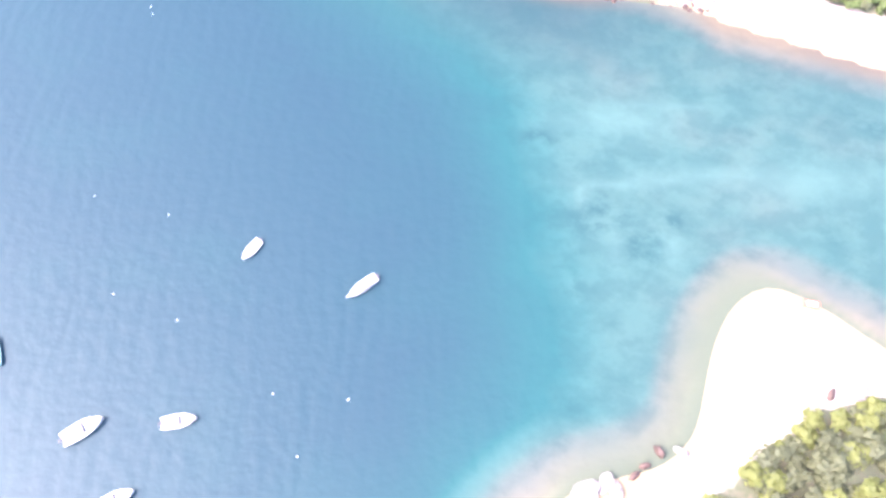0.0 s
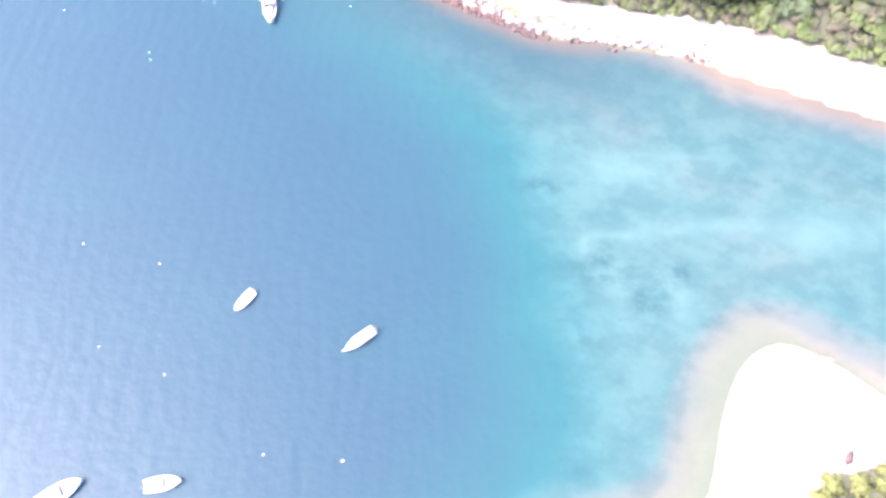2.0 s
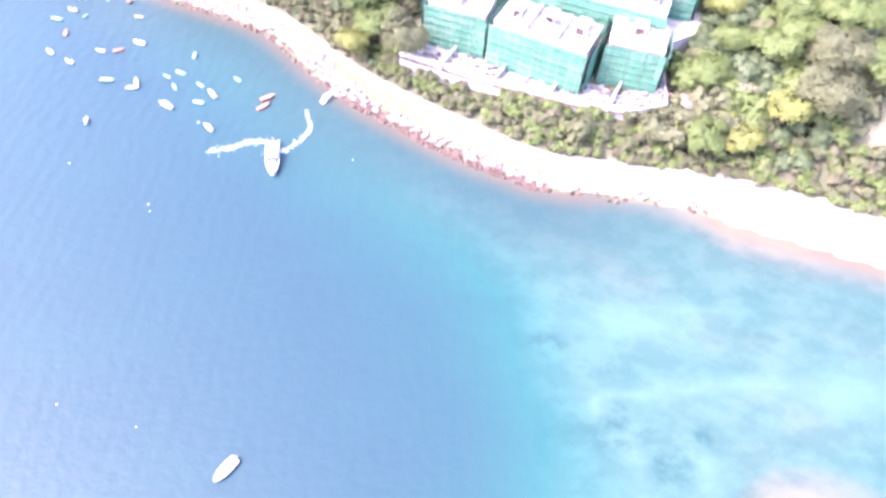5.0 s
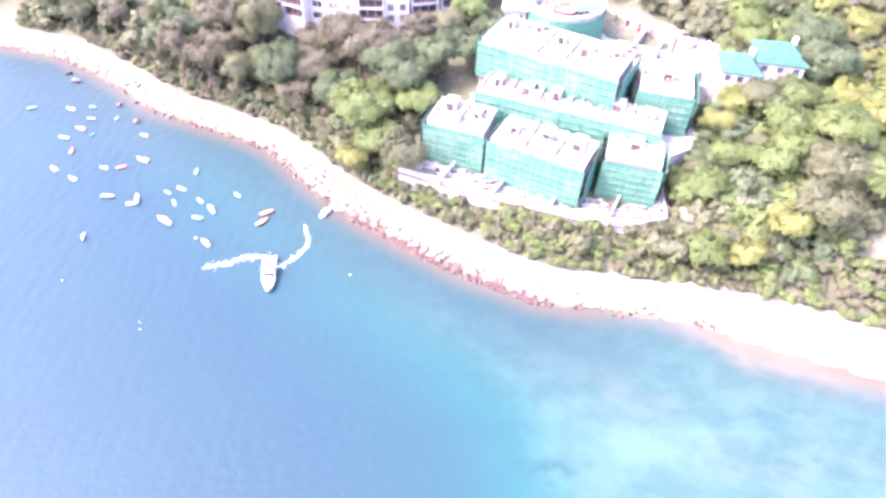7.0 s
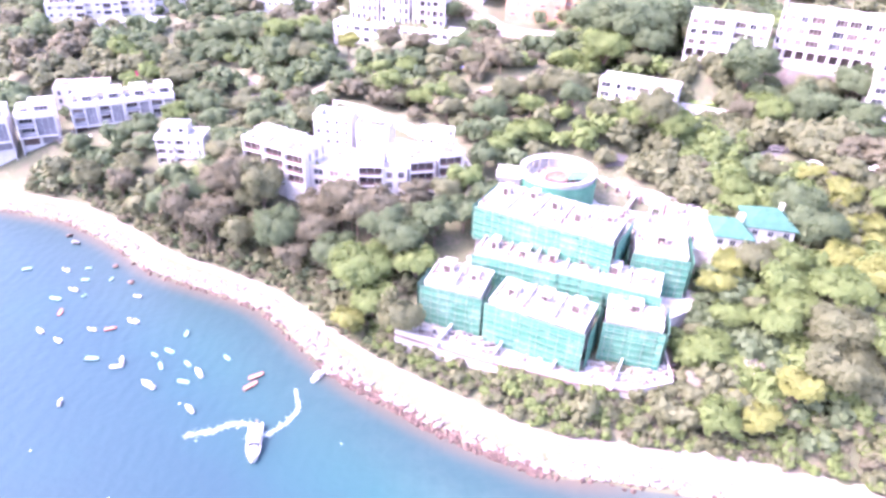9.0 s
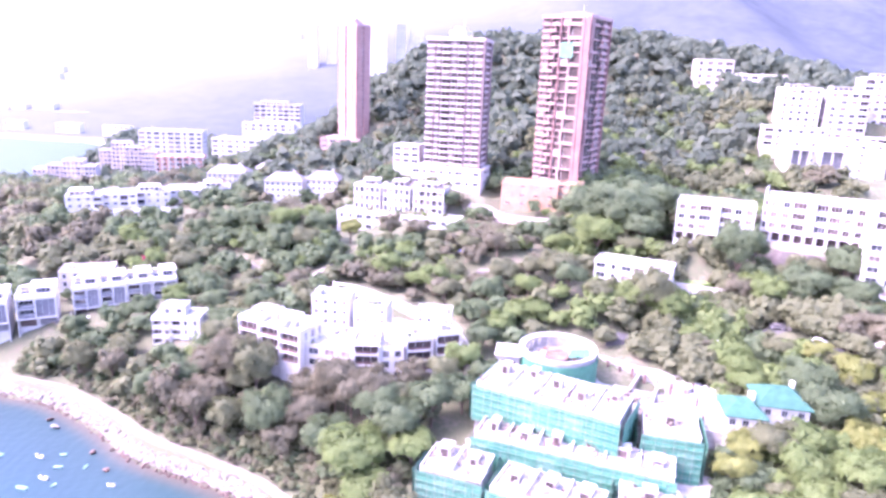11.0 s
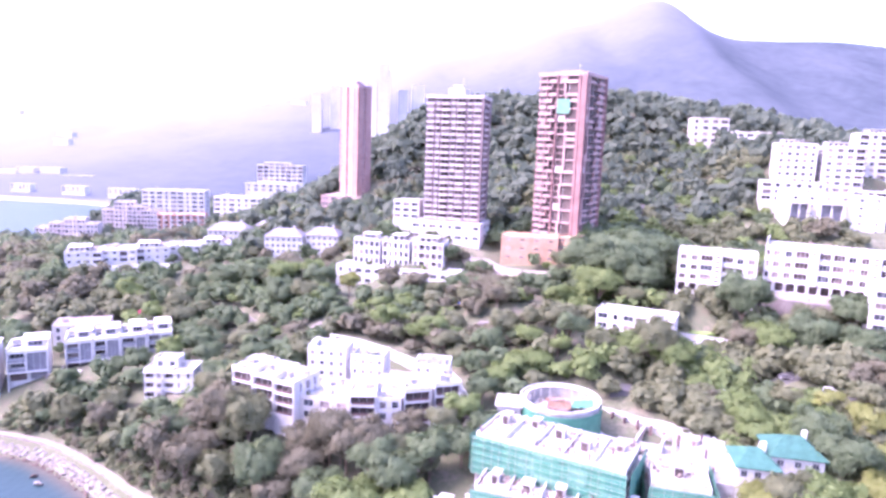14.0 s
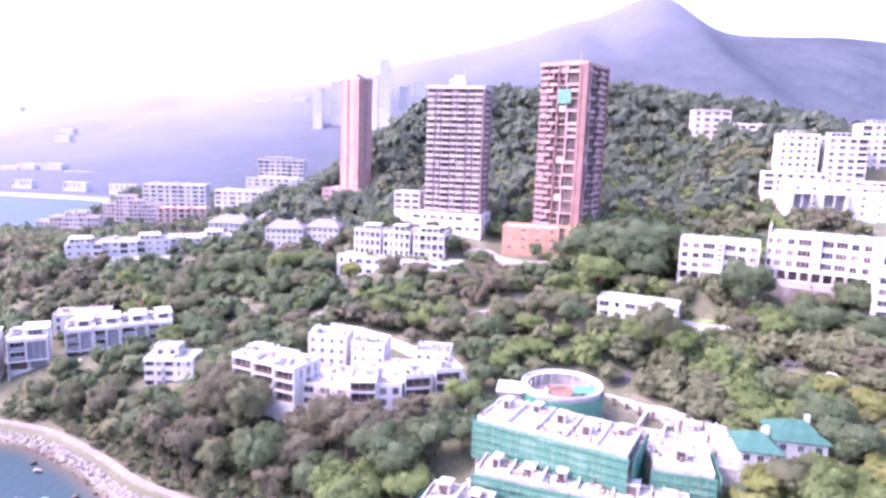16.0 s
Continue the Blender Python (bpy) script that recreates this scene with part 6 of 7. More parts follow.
# ---------------------------------------------------------------- trees
def leaf_cloud(lobes, count, size, seed, out_bias=0.6):
    """Leaf clumps: small bent quads over the surface of several lobes."""
    rs = np.random.RandomState(seed)
    lobes = np.array(lobes, float)
    area = lobes[:, 3] ** 2
    pick = rs.choice(len(lobes), count, p=area / area.sum())
    d = rs.normal(size=(count, 3))
    d /= np.linalg.norm(d, axis=1)[:, None]
    d[:, 2] = np.where(d[:, 2] < -0.35, -d[:, 2], d[:, 2])
    r = lobes[pick, 3] * (1 - 0.25 * rs.rand(count) ** 2 + 0.19 * rs.normal(size=count))
    c = lobes[pick, :3] + d * r[:, None] * [1, 1, 0.78]
    whole = c - (lobes[:, :3] * lobes[:, 3:]).sum(0) / lobes[:, 3].sum()
    whole /= np.linalg.norm(whole, axis=1)[:, None] + 1e-6
    nrm = d * out_bias + whole * 0.8 + rs.normal(size=(count, 3)) * 0.34 + [0, 0, 0.25]
    nrm /= np.linalg.norm(nrm, axis=1)[:, None]
    t = np.cross(nrm, rs.normal(size=(count, 3)))
    t /= np.linalg.norm(t, axis=1)[:, None]
    b = np.cross(nrm, t)
    s = size * (0.6 + 0.8 * rs.rand(count))[:, None]
    q = np.stack([c - t * s - b * s * 0.55, c + t * s * 0.9 - b * s * 0.6 + nrm * s * 0.15, c + t * s + b * s * 0.5, c - t * s * 0.8 + b * s * 0.65 - nrm * s * 0.15], 1)
    return q.reshape(-1, 3), np.arange(4 * count).reshape(-1, 4)


def core_mesh(lobes, k=0.72):
    """Dense inside of a crown."""
    v, f = [], []
    bm = bmesh.new()
    for x, y, z, r in lobes:
        bmesh.ops.create_icosphere(bm, subdivisions=1, radius=r * k, matrix=Matrix.Translation((x, y, z)) @ Matrix.Diagonal((1, 1, 0.78, 1)))
    v = [tuple(p.co) for p in bm.verts]
    bm.verts.index_update()
    f = [tuple(p.index for p in q.verts) for q in bm.faces]
    bm.free()
    return np.array(v), f


def crown_lobes(r, h, seed, n=9, spread_f=0.62):
    rnd = random.Random(seed)
    out = [(0, 0, h, r * 0.62)]
    for i in range(n):
        an, el = 2.4 * i + rnd.uniform(-0.4, 0.4), rnd.uniform(-0.35, 0.75)
        q = r * spread_f * math.cos(el * 0.9)
        q *= rnd.uniform(0.75, 1.15)
        out.append((q * math.cos(an), q * math.sin(an), h + r * (0.6 * math.sin(el) + rnd.uniform(-0.12, 0.16)), r * rnd.uniform(0.2, 0.42)))
    return out


def tube(path, radii, n=6):
    v, f = [], []
    for (x, y, z), r in zip(path, radii):
        v += [(x + r * math.cos(2 * math.pi * k / n), y + r * math.sin(2 * math.pi * k / n), z) for k in range(n)]
    for i in range(len(path) - 1):
        f += [(i * n + k, i * n + (k + 1) % n, (i + 1) * n + (k + 1) % n, (i + 1) * n + k) for k in range(n)]
    return v, f


def trunk_mesh(h, r, lobes, seed):
    rnd = random.Random(seed)
    v, f = tube([(0, 0, -1.5), (0.1, 0, h * 0.35), (rnd.uniform(-0.3, 0.3), 0.1, h * 0.75), (0, 0, h)], [r, r * 0.8, r * 0.6, r * 0.35])
    for x, y, z, q in lobes[1:6]:
        a0 = rnd.uniform(0.4, 0.65) * h
        w, g = tube([(0, 0, a0), (x * 0.5, y * 0.5, (a0 + z) / 2 + 0.3), (x, y, z)], [r * 0.5, r * 0.35, r * 0.12], 5)
        f += [tuple(i + len(v) for i in q2) for q2 in g]
        v += w
    return mesh_of("trunk", v, f, M["trunk"])


KINDS = {}
L_PALE = leaf_shade("pale_blossom", (0.14, 0.13, 0.1), (0.24, 0.22, 0.17), (0.36, 0.33, 0.27))
for kind, mats in (("dark", L_DARK), ("mid", L_MID), ("yellow", L_YELL), ("dry", L_DRY), ("olive", L_OLIVE), ("pale", L_PALE)):
    for s in range(2):
        hgt, rad = 5.2 + s * 0.8, 4.2
        sd = 17 * s + len(KINDS) * 5
        lobes = crown_lobes(rad, hgt, sd, n=17 if kind != "dry" else 11, spread_f=0.7)
        lv, lf = leaf_cloud(lobes, 2800 if kind != "dry" else 1700, 0.25, sd)
        cv, cf = core_mesh(lobes, 0.74 if kind != "dry" else 0.45)
        faces = [tuple(q) for q in lf] + [tuple(i + len(lv) for i in q) for q in cf]
        crown = mesh_of("crown", np.vstack([lv, cv]), faces, mats)
        KINDS[kind, s] = (crown, trunk_mesh(hgt - 0.6, 0.32, lobes, sd))
LABELS = {"pale": "tree covered in pale blossom on the slope", "dark": "dense dark green broadleaf tree on the hillside", "mid": "leafy green tree on the slope", "yellow": "bright yellow-green tree in new leaf", "dry": "brownish half-bare tree with thin leaves",
          "olive": "dusty olive-green tree among scrub"}
for kind, mats in (("dark", L_DARK), ("mid", L_MID), ("olive", L_OLIVE), ("dry", L_DRY), ("yellow", L_YELL)):
    sd = 200 + len(KINDS)
    lobes = crown_lobes(4.2, 5.4, sd, n=26, spread_f=0.74)
    lv, lf = leaf_cloud(lobes, 6400, 0.17, sd)
    cv, cf = core_mesh(lobes, 0.72)
    faces = [tuple(q) for q in lf] + [tuple(i + len(lv) for i in q) for q in cf]
    KINDS[kind, 2] = (mesh_of("crown", np.vstack([lv, cv]), faces, mats), trunk_mesh(4.8, 0.3, lobes, sd))
PLANTED = []
SHRUBS = []
for k, mats in enumerate((L_DARK, L_MID, L_OLIVE)):
    lobes = crown_lobes(1.0, 0.7, 70 + k, n=5)
    lv, lf = leaf_cloud(lobes, 90, 0.2, 70 + k)
    cv, cf = core_mesh(lobes, 0.6)
    SHRUBS.append(soup("roof_shrub", np.vstack([lv, cv]), lf, np.array(cf) + len(lv), mats))
for k, (ob, x, y, z, r) in enumerate(ROOF_PLANTS):
    part("roof_shrub", SHRUBS[k % 3], ob, "leafy green terrace plant", pose(x, y, z, 0, 0, 77 * k) @ Matrix.Diagonal((r, r, r, 1)))


def tree(kind, x, y, size, squash=1.0, sink=0.0):
    s = 2 if size >= 7.4 and (kind, 2) in KINDS else len(PLANTED) % 2
    ob = thing("tree", x, y, ground_at(x, y) - 0.2 - sink, (len(PLANTED) * 77) % 360, LABELS[kind], "tree", "trees on the slope")
    k = size / 5.0
    ob.scale = (k, k, k * squash)
    crown, trunk = KINDS[kind, s]
    part("trunk", trunk, ob)
    part("crown", crown, ob)
    PLANTED.append((x, y, size * 0.75))


def free(x, y, r, slack=0.75):
    return all((x - a0) ** 2 + (y - b0) ** 2 > (c0 + r * slack) ** 2 for a0, b0, c0 in TAKEN) and all((x - a0) ** 2 + (y - b0) ** 2 > ((c0 + r) * 0.62) ** 2 for a0, b0, c0 in PLANTED)


# single large trees
for kind, x, y, size in [("dark", 53, 284, 14), ("dark", 62, 278, 15), ("mid", 54, 268, 11), ("dark", 70, 268, 10), ("pale", 53.8, 127, 2.8), ("pale", 66.5, 129, 3.0), ("olive", 68, 223, 5.5), ("dark", 108, 228, 8), ("mid", 58, 222, 8.5), ("dark", 112, 222, 10),
                         ("dark", 122, 212, 8), ("mid", -24, 158, 9.5), ("mid", -20, 150, 7), ("dark", -32, 166, 8), ("yellow", -26, 146, 5.5), ("dark", -14, 166, 8), ("mid", -10, 158, 7),
                         ("yellow", 96, 158, 6), ("mid", 78, 148, 7), ("mid", 88, 142, 8), ("mid", 72, 136, 7), ("olive", 84, 132, 8), ("mid", 94, 128, 8), ("dark", 93, 168, 9), ("mid", 64, 142, 6),
                         ("yellow", 104, 172, 5), ("mid", 58, 133, 6), ("dark", -96, 320, 10), ("mid", -80, 312, 9), ("dark", -112, 326, 10), ("yellow", -48, 300, 6), ("dry", -30, 296, 7),
                         ("dry", -18, 292, 7), ("dark", -62, 304, 8), ("dark", -6, 330, 6), ("dry", -40, 178, 7.5), ("dry", -50, 180, 6), ("dry", -70, 190, 7), ("dark", -80, 196, 8), ("dry", -36, 187, 6.6), ("dry", -42, 188, 6.4), ("dry", -30, 182, 6),
                         ("dry", -57, 185, 5.5), ("olive", -62, 193, 6), ("dry", -73, 199, 8), ("dry", -12, 184, 6), ("olive", -3, 186, 6.5), ("mid", 2, 190, 7), ("dark", 8, 186, 6), ("dark", -20, 174, 8),
                         ("dark", 2, 176, 6.5), ("dark", -6, 172, 7), ("dark", 8, 210, 6), ("mid", 14, 216, 6), ("mid", 20, 222, 6), ("dark", 10, 232, 7), ("mid", 24, 234, 6), ("olive", 16, 244, 7)]:
    tree(kind, x, y, size)

for kind, x, y, size, tall in [("yellow", 68, 156.5, 5.6, 1.0), ("olive", 75, 157, 6.2, 1.0), ("mid", 83, 158, 6.6, 1.0), ("dark", 91, 176, 8, 1.3), ("olive", 62, 203, 4, 0.9), ("dry", 72, 200, 4.5, 0.9), ("mid", 82, 199, 5, 1.0), ("olive", 92, 196, 5, 1.0), ("yellow", 100, 190, 5, 1.0), ("olive", 108, 186, 5.5, 1.0), ("dry", 118, 197, 5, 1.0), ("olive", 110, 203, 5, 1.0), ("dark", 98, 242, 10.5, 1.25), ("dark", 103, 237, 7.5, 1.1), ("olive", 117, 233, 8, 1.1), ("dark", 127, 228, 8.5, 1.1), ("mid", 138, 223, 8, 1.0), ("dark", 76, 286, 15, 1.0), ("dark", 86, 288, 13, 1.0), ("dark", 70, 276, 12, 1.0), ("dark", 66, 292, 14, 1.05), ("olive", 90, 276, 8, 1.0), ("olive", 62, 220, 8.0, 1.5), ("mid", 68, 218, 7.5, 1.3), ("dry", -38, 179, 6.6, 1.15), ("dry", -33, 182, 7.4, 1.5), ("dry", -46, 181, 6.4, 1.1), ("dry", -28, 178, 7.0, 1.3),
                               ("olive", -58, 192, 8, 1.4), ("dry", -66, 196, 8, 1.5), ("olive", 112, 232, 7.6, 1.2), ("dry", 92, 226, 6, 1.2), ("mid", 100, 222, 7.5, 1.2), ("dry", -22, 178, 7.4, 1.3), ("dark", -50, 176, 8, 1.3), ("dark", -126, 226, 3.6, 1.0), ("olive", -115, 230, 3.6, 1.1), ("dark", -105, 235, 3.6, 1.0), ("dry", -99, 227, 3.6, 1.1), ("dark", -88, 240, 6.5, 1.0), ("olive", -78, 250, 7, 1.0), ("dark", -70, 238, 7, 1.0), ("olive", -64, 228, 6, 1.0), ("dark", -134, 231, 5, 1.0), ("dark", -80, 228, 6, 1.0)]:
    tree(kind, x, y, size, tall)

rs = random.Random(8)
tries = 0
while len(PLANTED) < 285 and tries < 9000:
    tries += 1
    x, y = rs.uniform(-150, 150), rs.uniform(118, 330)
    near = ground_at(x, y)
    size = rs.uniform(3.4, 7.2) * (1.0 if near > 8 else 0.55)
    if near > 4.2 and abs(x) < 0.72 * (y - 10) and free(x, y, size):
        patch = noise.noise((x / 38, y / 38, 3.1))
        kind = rs.choice(["dry", "dry", "olive"] if patch > 0.3 else ["mid", "yellow", "yellow", "olive"] if (x > 50 and y < 190) else ["dark", "dark", "mid", "olive", "olive", "mid"])
        tree(kind, x, y, size)

for i in range(900):
    x, y, size = rs.uniform(54, 150), rs.uniform(114, 202), rs.uniform(5.0, 8.6)
    if len(PLANTED) < 365 and ground_at(x, y) > 4 and abs(x) < 0.74 * (y - 10) and free(x, y, size, 0.55):
        tree(rs.choice(["yellow", "mid", "mid", "olive", "yellow"]), x, y, size)

shore_line = rounded(SHORE_PATH, steps=4)
for i in range(len(shore_line) - 1):
    (ax, ay), (bx, by) = shore_line[i], shore_line[i + 1]
    if -128 < ax < -16 and i % 2 == 0:
        ln = math.hypot(bx - ax, by - ay)
        d = rs.uniform(5, 8)
        x, y = ax + (by - ay) / ln * d, ay - (bx - ax) / ln * d
        size = rs.uniform(5.5, 7.2)
        if all((x - a0) ** 2 + (y - b0) ** 2 > (c0 + 1.5) ** 2 for a0, b0, c0 in PLANTED):
            tree(rs.choice(["olive", "dark", "dry", "olive"]), x, y, size, rs.uniform(1.2, 1.5))


def woods(name, label, spots, mat, leaves, size, seed):
    """Many crowns too far or too dense to count, in one piece."""
    protos = []
    for s in range(5):
        lb = crown_lobes(1.0, 0.75, seed + s, n=6)
        lv, lf = leaf_cloud(lb, leaves, size, seed + s)
        cv, cf = core_mesh(lb, 0.76)
        protos.append((np.vstack([lv, cv]), lf, np.array(cf) + len(lv)))
    v, qs, ts, base = [], [], [], 0
    for i, (x, y, z, r) in enumerate(spots):
        pv, pq, pt = protos[i % 5]
        an, tall = i * 2.4, 0.9 + 0.5 * ((i * 7) % 11) / 11
        c, s = math.cos(an), math.sin(an)
        v.append(np.stack([pv[:, 0] * c - pv[:, 1] * s, pv[:, 0] * s + pv[:, 1] * c, pv[:, 2] * tall], 1) * r + [x, y, z])
        qs.append(pq + base)
        ts.append(pt + base)
        base += len(pv)
    if v:
        tagged(new(name, soup(name, np.vstack(v), np.vstack(qs), np.vstack(ts), mat)), label, "woods", kind="stuff")


# undergrowth and further crowns between the trees
groups = {"dark": [], "olive": [], "dry": [], "mid": []}
taken = np.array(TAKEN)
for i in range(32000):
    x, y = (rs.uniform(-330, 190), rs.uniform(112, 500)) if i % 3 else (rs.uniform(45, 155), rs.uniform(118, 250))
    if abs(x) > 0.74 * (y - 5) + 6:
        continue
    r = rs.uniform(1.8, 4.4) if y < 200 else rs.uniform(2.6, 6.0)
    if ((taken[:, 0] - x) ** 2 + (taken[:, 1] - y) ** 2 < (0.8 * taken[:, 2] + 0.42 * r) ** 2).any():
        continue
    z = ground_at(x, y)
    if z < 4.0 or sum(map(len, groups.values())) > 4700:
        continue
    patch = noise.noise((x / 30, y / 30, 7.7))
    kind = "dry" if patch > (0.3 if x < 20 else 0.5) else "olive" if patch > 0.02 else "mid" if (patch > -0.2 and x > 20) else "dark"
    groups[kind].append((x, y, z - 0.3, r))
SITE = np.array([(-15, 143), (6, 133), (30, 125.5), (42, 124), (50, 126.5), (52, 140), (66, 186), (48, 208), (10, 206), (-8, 156)], float)
hem = rounded(SHORE_PATH, steps=10)
tan_h = np.gradient(hem, axis=0)
tan_h /= np.linalg.norm(tan_h, axis=1)[:, None]
for i in range(1500):
    k = rs.randrange(len(hem))
    d = rs.uniform(1.4, 13)
    x, y = hem[k][0] + tan_h[k][1] * d, hem[k][1] - tan_h[k][0] * d
    if inside(np.array([x]), np.array([y]), SITE)[0]:
        continue
    kind = rs.choice(["mid", "olive", "mid", "dry", "olive"] if x > -20 else ["olive", "dark", "dry", "olive"])
    groups[kind].append((x, y, ground_at(x, y) - 0.2, rs.uniform(1.0, 1.6 + 0.1 * d)))
for kind, mat in (("dark", L_DARK), ("olive", L_OLIVE), ("dry", L_DRY), ("mid", L_MID)):
    woods("undergrowth", "dense " + {"dark": "dark green", "olive": "olive", "dry": "brownish", "mid": "green"}[kind] + " scrub and small trees on the slope", groups[kind], mat, 120, 0.15, 40)
hill = []
for i in range(6000):
    x, y = rs.uniform(-150, 330), rs.uniform(385, 640)
    if ((taken[:, 0] - x) ** 2 + (taken[:, 1] - y) ** 2 < (taken[:, 2] + 2) ** 2).any() or len(hill) > 2300:
        continue
    hill.append((x, y, ground_at(x, y) - 0.5, rs.uniform(4, 7.5)))
woods("hill_forest", "dark green forest covering the hill behind the towers", hill, L_HILL, 55, 0.28, 60)
far_spots = []
for i in range(5000):
    x, y = rs.uniform(-470, -40), rs.uniform(420, 900)
    if abs(x) > 0.74 * y or len(far_spots) > 1300 or ((taken[:, 0] - x) ** 2 + (taken[:, 1] - y) ** 2 < (taken[:, 2] + 2) ** 2).any():
        continue
    z = float(ground(np.array([x]), np.array([y]))[0])
    if z > 2.5:
        far_spots.append((x, y, z - 1, rs.uniform(3.5, 6.5) * (1 + (y > 650) * 0.4)))
woods("far_woods", "hazy dark woods round the far bay", far_spots, L_HILL, 36, 0.32, 90)
spit_trees = []
for i in range(1600):
    x, y = rs.uniform(42, 112), rs.uniform(-40, 24)
    edge = float(np.interp(x, [38, 45, 52, 62, 67, 80, 110], [-6, 1, 5, 12, 17, 18.5, 13]))
    if y < edge - 0.6 and len(spit_trees) < 560:
        spit_trees.append((x, y, ground_at(x, y) - 0.4, rs.uniform(1.3, 2.9)))
woods("spit_scrub", "green and brown scrub behind the sand spit", spit_trees[::2], L_YELL, 170, 0.13, 80)
woods("spit_scrub", "olive brown scrub behind the sand spit", spit_trees[1::2], L_OLIVE, 170, 0.13, 84)


# ---------------------------------------------------------------- boats
def hull_mesh(ln, bm_, ht, mats, full=False):
    """A hull with a pointed or full bow, a raking transom and a sunk deck."""
    prof = [(-0.5, 0.41), (-0.3, 0.48), (0.0, 0.5), (0.15, 0.46), (0.25, 0.39), (0.34, 0.29), (0.42, 0.18), (0.5, 0.02)]
    if full:
        prof = [(-0.5, 0.45), (-0.3, 0.5), (0.0, 0.5), (0.2, 0.48), (0.32, 0.42), (0.41, 0.32), (0.47, 0.2), (0.5, 0.05)]
    v, f, idx = [], [], []
    for u, wd in prof:
        sheer = ht * (1 + 0.35 * max(0, u) ** 1.5 * 2)
        x, w = u * ln, wd * bm_
        v += [(x * 0.96, 0, -0.25), (x, -w * 0.8, 0.05), (x, -w, sheer), (x, -w * 0.82, sheer), (x, -w * 0.8, sheer - ht * 0.35), (x, w * 0.8, sheer - ht * 0.35), (x, w * 0.82, sheer), (x, w, sheer), (x, w * 0.8, 0.05)]
    for i in range(len(prof) - 1):
        for k in range(9):
            f.append((9 * i + k, 9 * i + (k + 1) % 9, 9 * i + 9 + (k + 1) % 9, 9 * i + 9 + k))
            idx.append(1 if k == 4 else 0)
    f.append(tuple(range(9)))
    idx.append(0)
    return mesh_of("hull", v, f, mats, idx)


def boat(x, y, rot, ln, style, label, group="moored boats"):
    ob = thing("boat", x, y, 0.02, rot, label, "boat", group)
    wd, ht = ln * {"white": 0.4, "mint": 0.36, "orange": 0.33, "cabin": 0.32, "cruiser": 0.3}[style], ln * 0.08 + 0.25
    hullm = {"white": "hull", "mint": "mint", "orange": "orange", "cabin": "hull", "cruiser": "hull"}[style]
    part("hull", hull_mesh(ln, wd, ht, [M[hullm], M["deck" if style != "mint" else "mint"]], style in ("cruiser", "mint")), ob)
    if style in ("cabin", "cruiser", "white"):
        part("foredeck", mesh_of("foredeck", [(ln * 0.05, -wd * 0.36, ht * 0.98), (ln * 0.47, -0.05, ht * 1.25), (ln * 0.47, 0.05, ht * 1.25), (ln * 0.05, wd * 0.36, ht * 0.98), (ln * 0.05, -wd * 0.3, ht * 1.25), (ln * 0.3, 0, ht * 1.4), (ln * 0.05, wd * 0.3, ht * 1.25)],
                                [(0, 1, 5, 4), (1, 2, 5), (2, 3, 6, 5), (4, 5, 6), (0, 4, 6, 3)], M["hull"]), ob)
        part("windscreen", boxes("windscreen", [(ln * 0.04, ln * 0.07, -wd * 0.3, wd * 0.3, ht * 1.2, ht * 1.9)], M["glass"]), ob)
        motor = part("outboard_motor", boxes("outboard_motor", [(-ln * 0.56, -ln * 0.5, -0.2, 0.2, ht * 0.3, ht * 1.2)], M["canvas"]), ob)
        part("cowl", boxes("cowl", [(-ln * 0.555, -ln * 0.49, -0.24, 0.24, ht * 1.2, ht * 1.45)], M["asphalt"]), motor, "dark motor cowl")
        part("bench", boxes("bench", [(-ln * 0.42, -ln * 0.33, -wd * 0.33, wd * 0.33, ht * 0.66, ht * 0.95)], M["hull"]), ob)
    if style in ("cabin", "cruiser"):
        cabin = part("cabin_top", boxes("cabin_top", [(-ln * 0.18, ln * 0.12, -wd * 0.33, wd * 0.33, ht * 0.8, ht * 2.0), (-ln * 0.28, ln * 0.14, -wd * 0.37, wd * 0.37, ht * 2.0, ht * 2.12)], M["hull"]), ob)
        for s0 in (-1, 1):
            part("side_window", boxes("side_window", [(-ln * 0.14, ln * 0.08, s0 * wd * 0.335 - 0.02, s0 * wd * 0.335 + 0.02, ht * 1.4, ht * 1.8)], M["glass"]), cabin)
        part("pulpit", boxes("pulpit", [(ln * 0.46, ln * 0.58, -0.12, 0.12, ht * 1.3, ht * 1.38)], M["frame"]), ob)
    if style == "cabin":
        part("cockpit", boxes("cockpit", [(-ln * 0.42, -ln * 0.29, -wd * 0.12, wd * 0.12, ht * 0.67, ht * 0.9), (-ln * 0.2, ln * 0.06, -wd * 0.07, wd * 0.07, ht * 2.121, ht * 2.2)], M["brown"]), ob, "dark cockpit well and hatch")
    if style == "cruiser":
        part("wheelhouse_glass", boxes("wheelhouse_glass", [(ln * 0.121, ln * 0.15, -wd * 0.31, wd * 0.31, ht * 1.1, ht * 1.9)], M["glass"]), ob)
        part("aft_deck", boxes("aft_deck", [(-ln * 0.46, -ln * 0.3, -wd * 0.36, wd * 0.36, ht * 0.66, ht * 0.72)], M["deck"]), ob, "brown planked aft deck")
        part("roof_rack", boxes("roof_rack", [(-ln * 0.2, -ln * 0.1, -wd * 0.2, wd * 0.15, ht * 2.121, ht * 2.4), (0, ln * 0.05, -wd * 0.1, wd * 0.2, ht * 2.121, ht * 2.3)], M["canvas"]), ob)
    if style == "orange":
        for k in (-0.25, 0.0, 0.22):
            part("thwart", boxes("thwart", [(ln * k - 0.15, ln * k + 0.15, -wd * 0.38, wd * 0.38, ht * 0.75, ht * 0.83)], M["deck"]), ob)
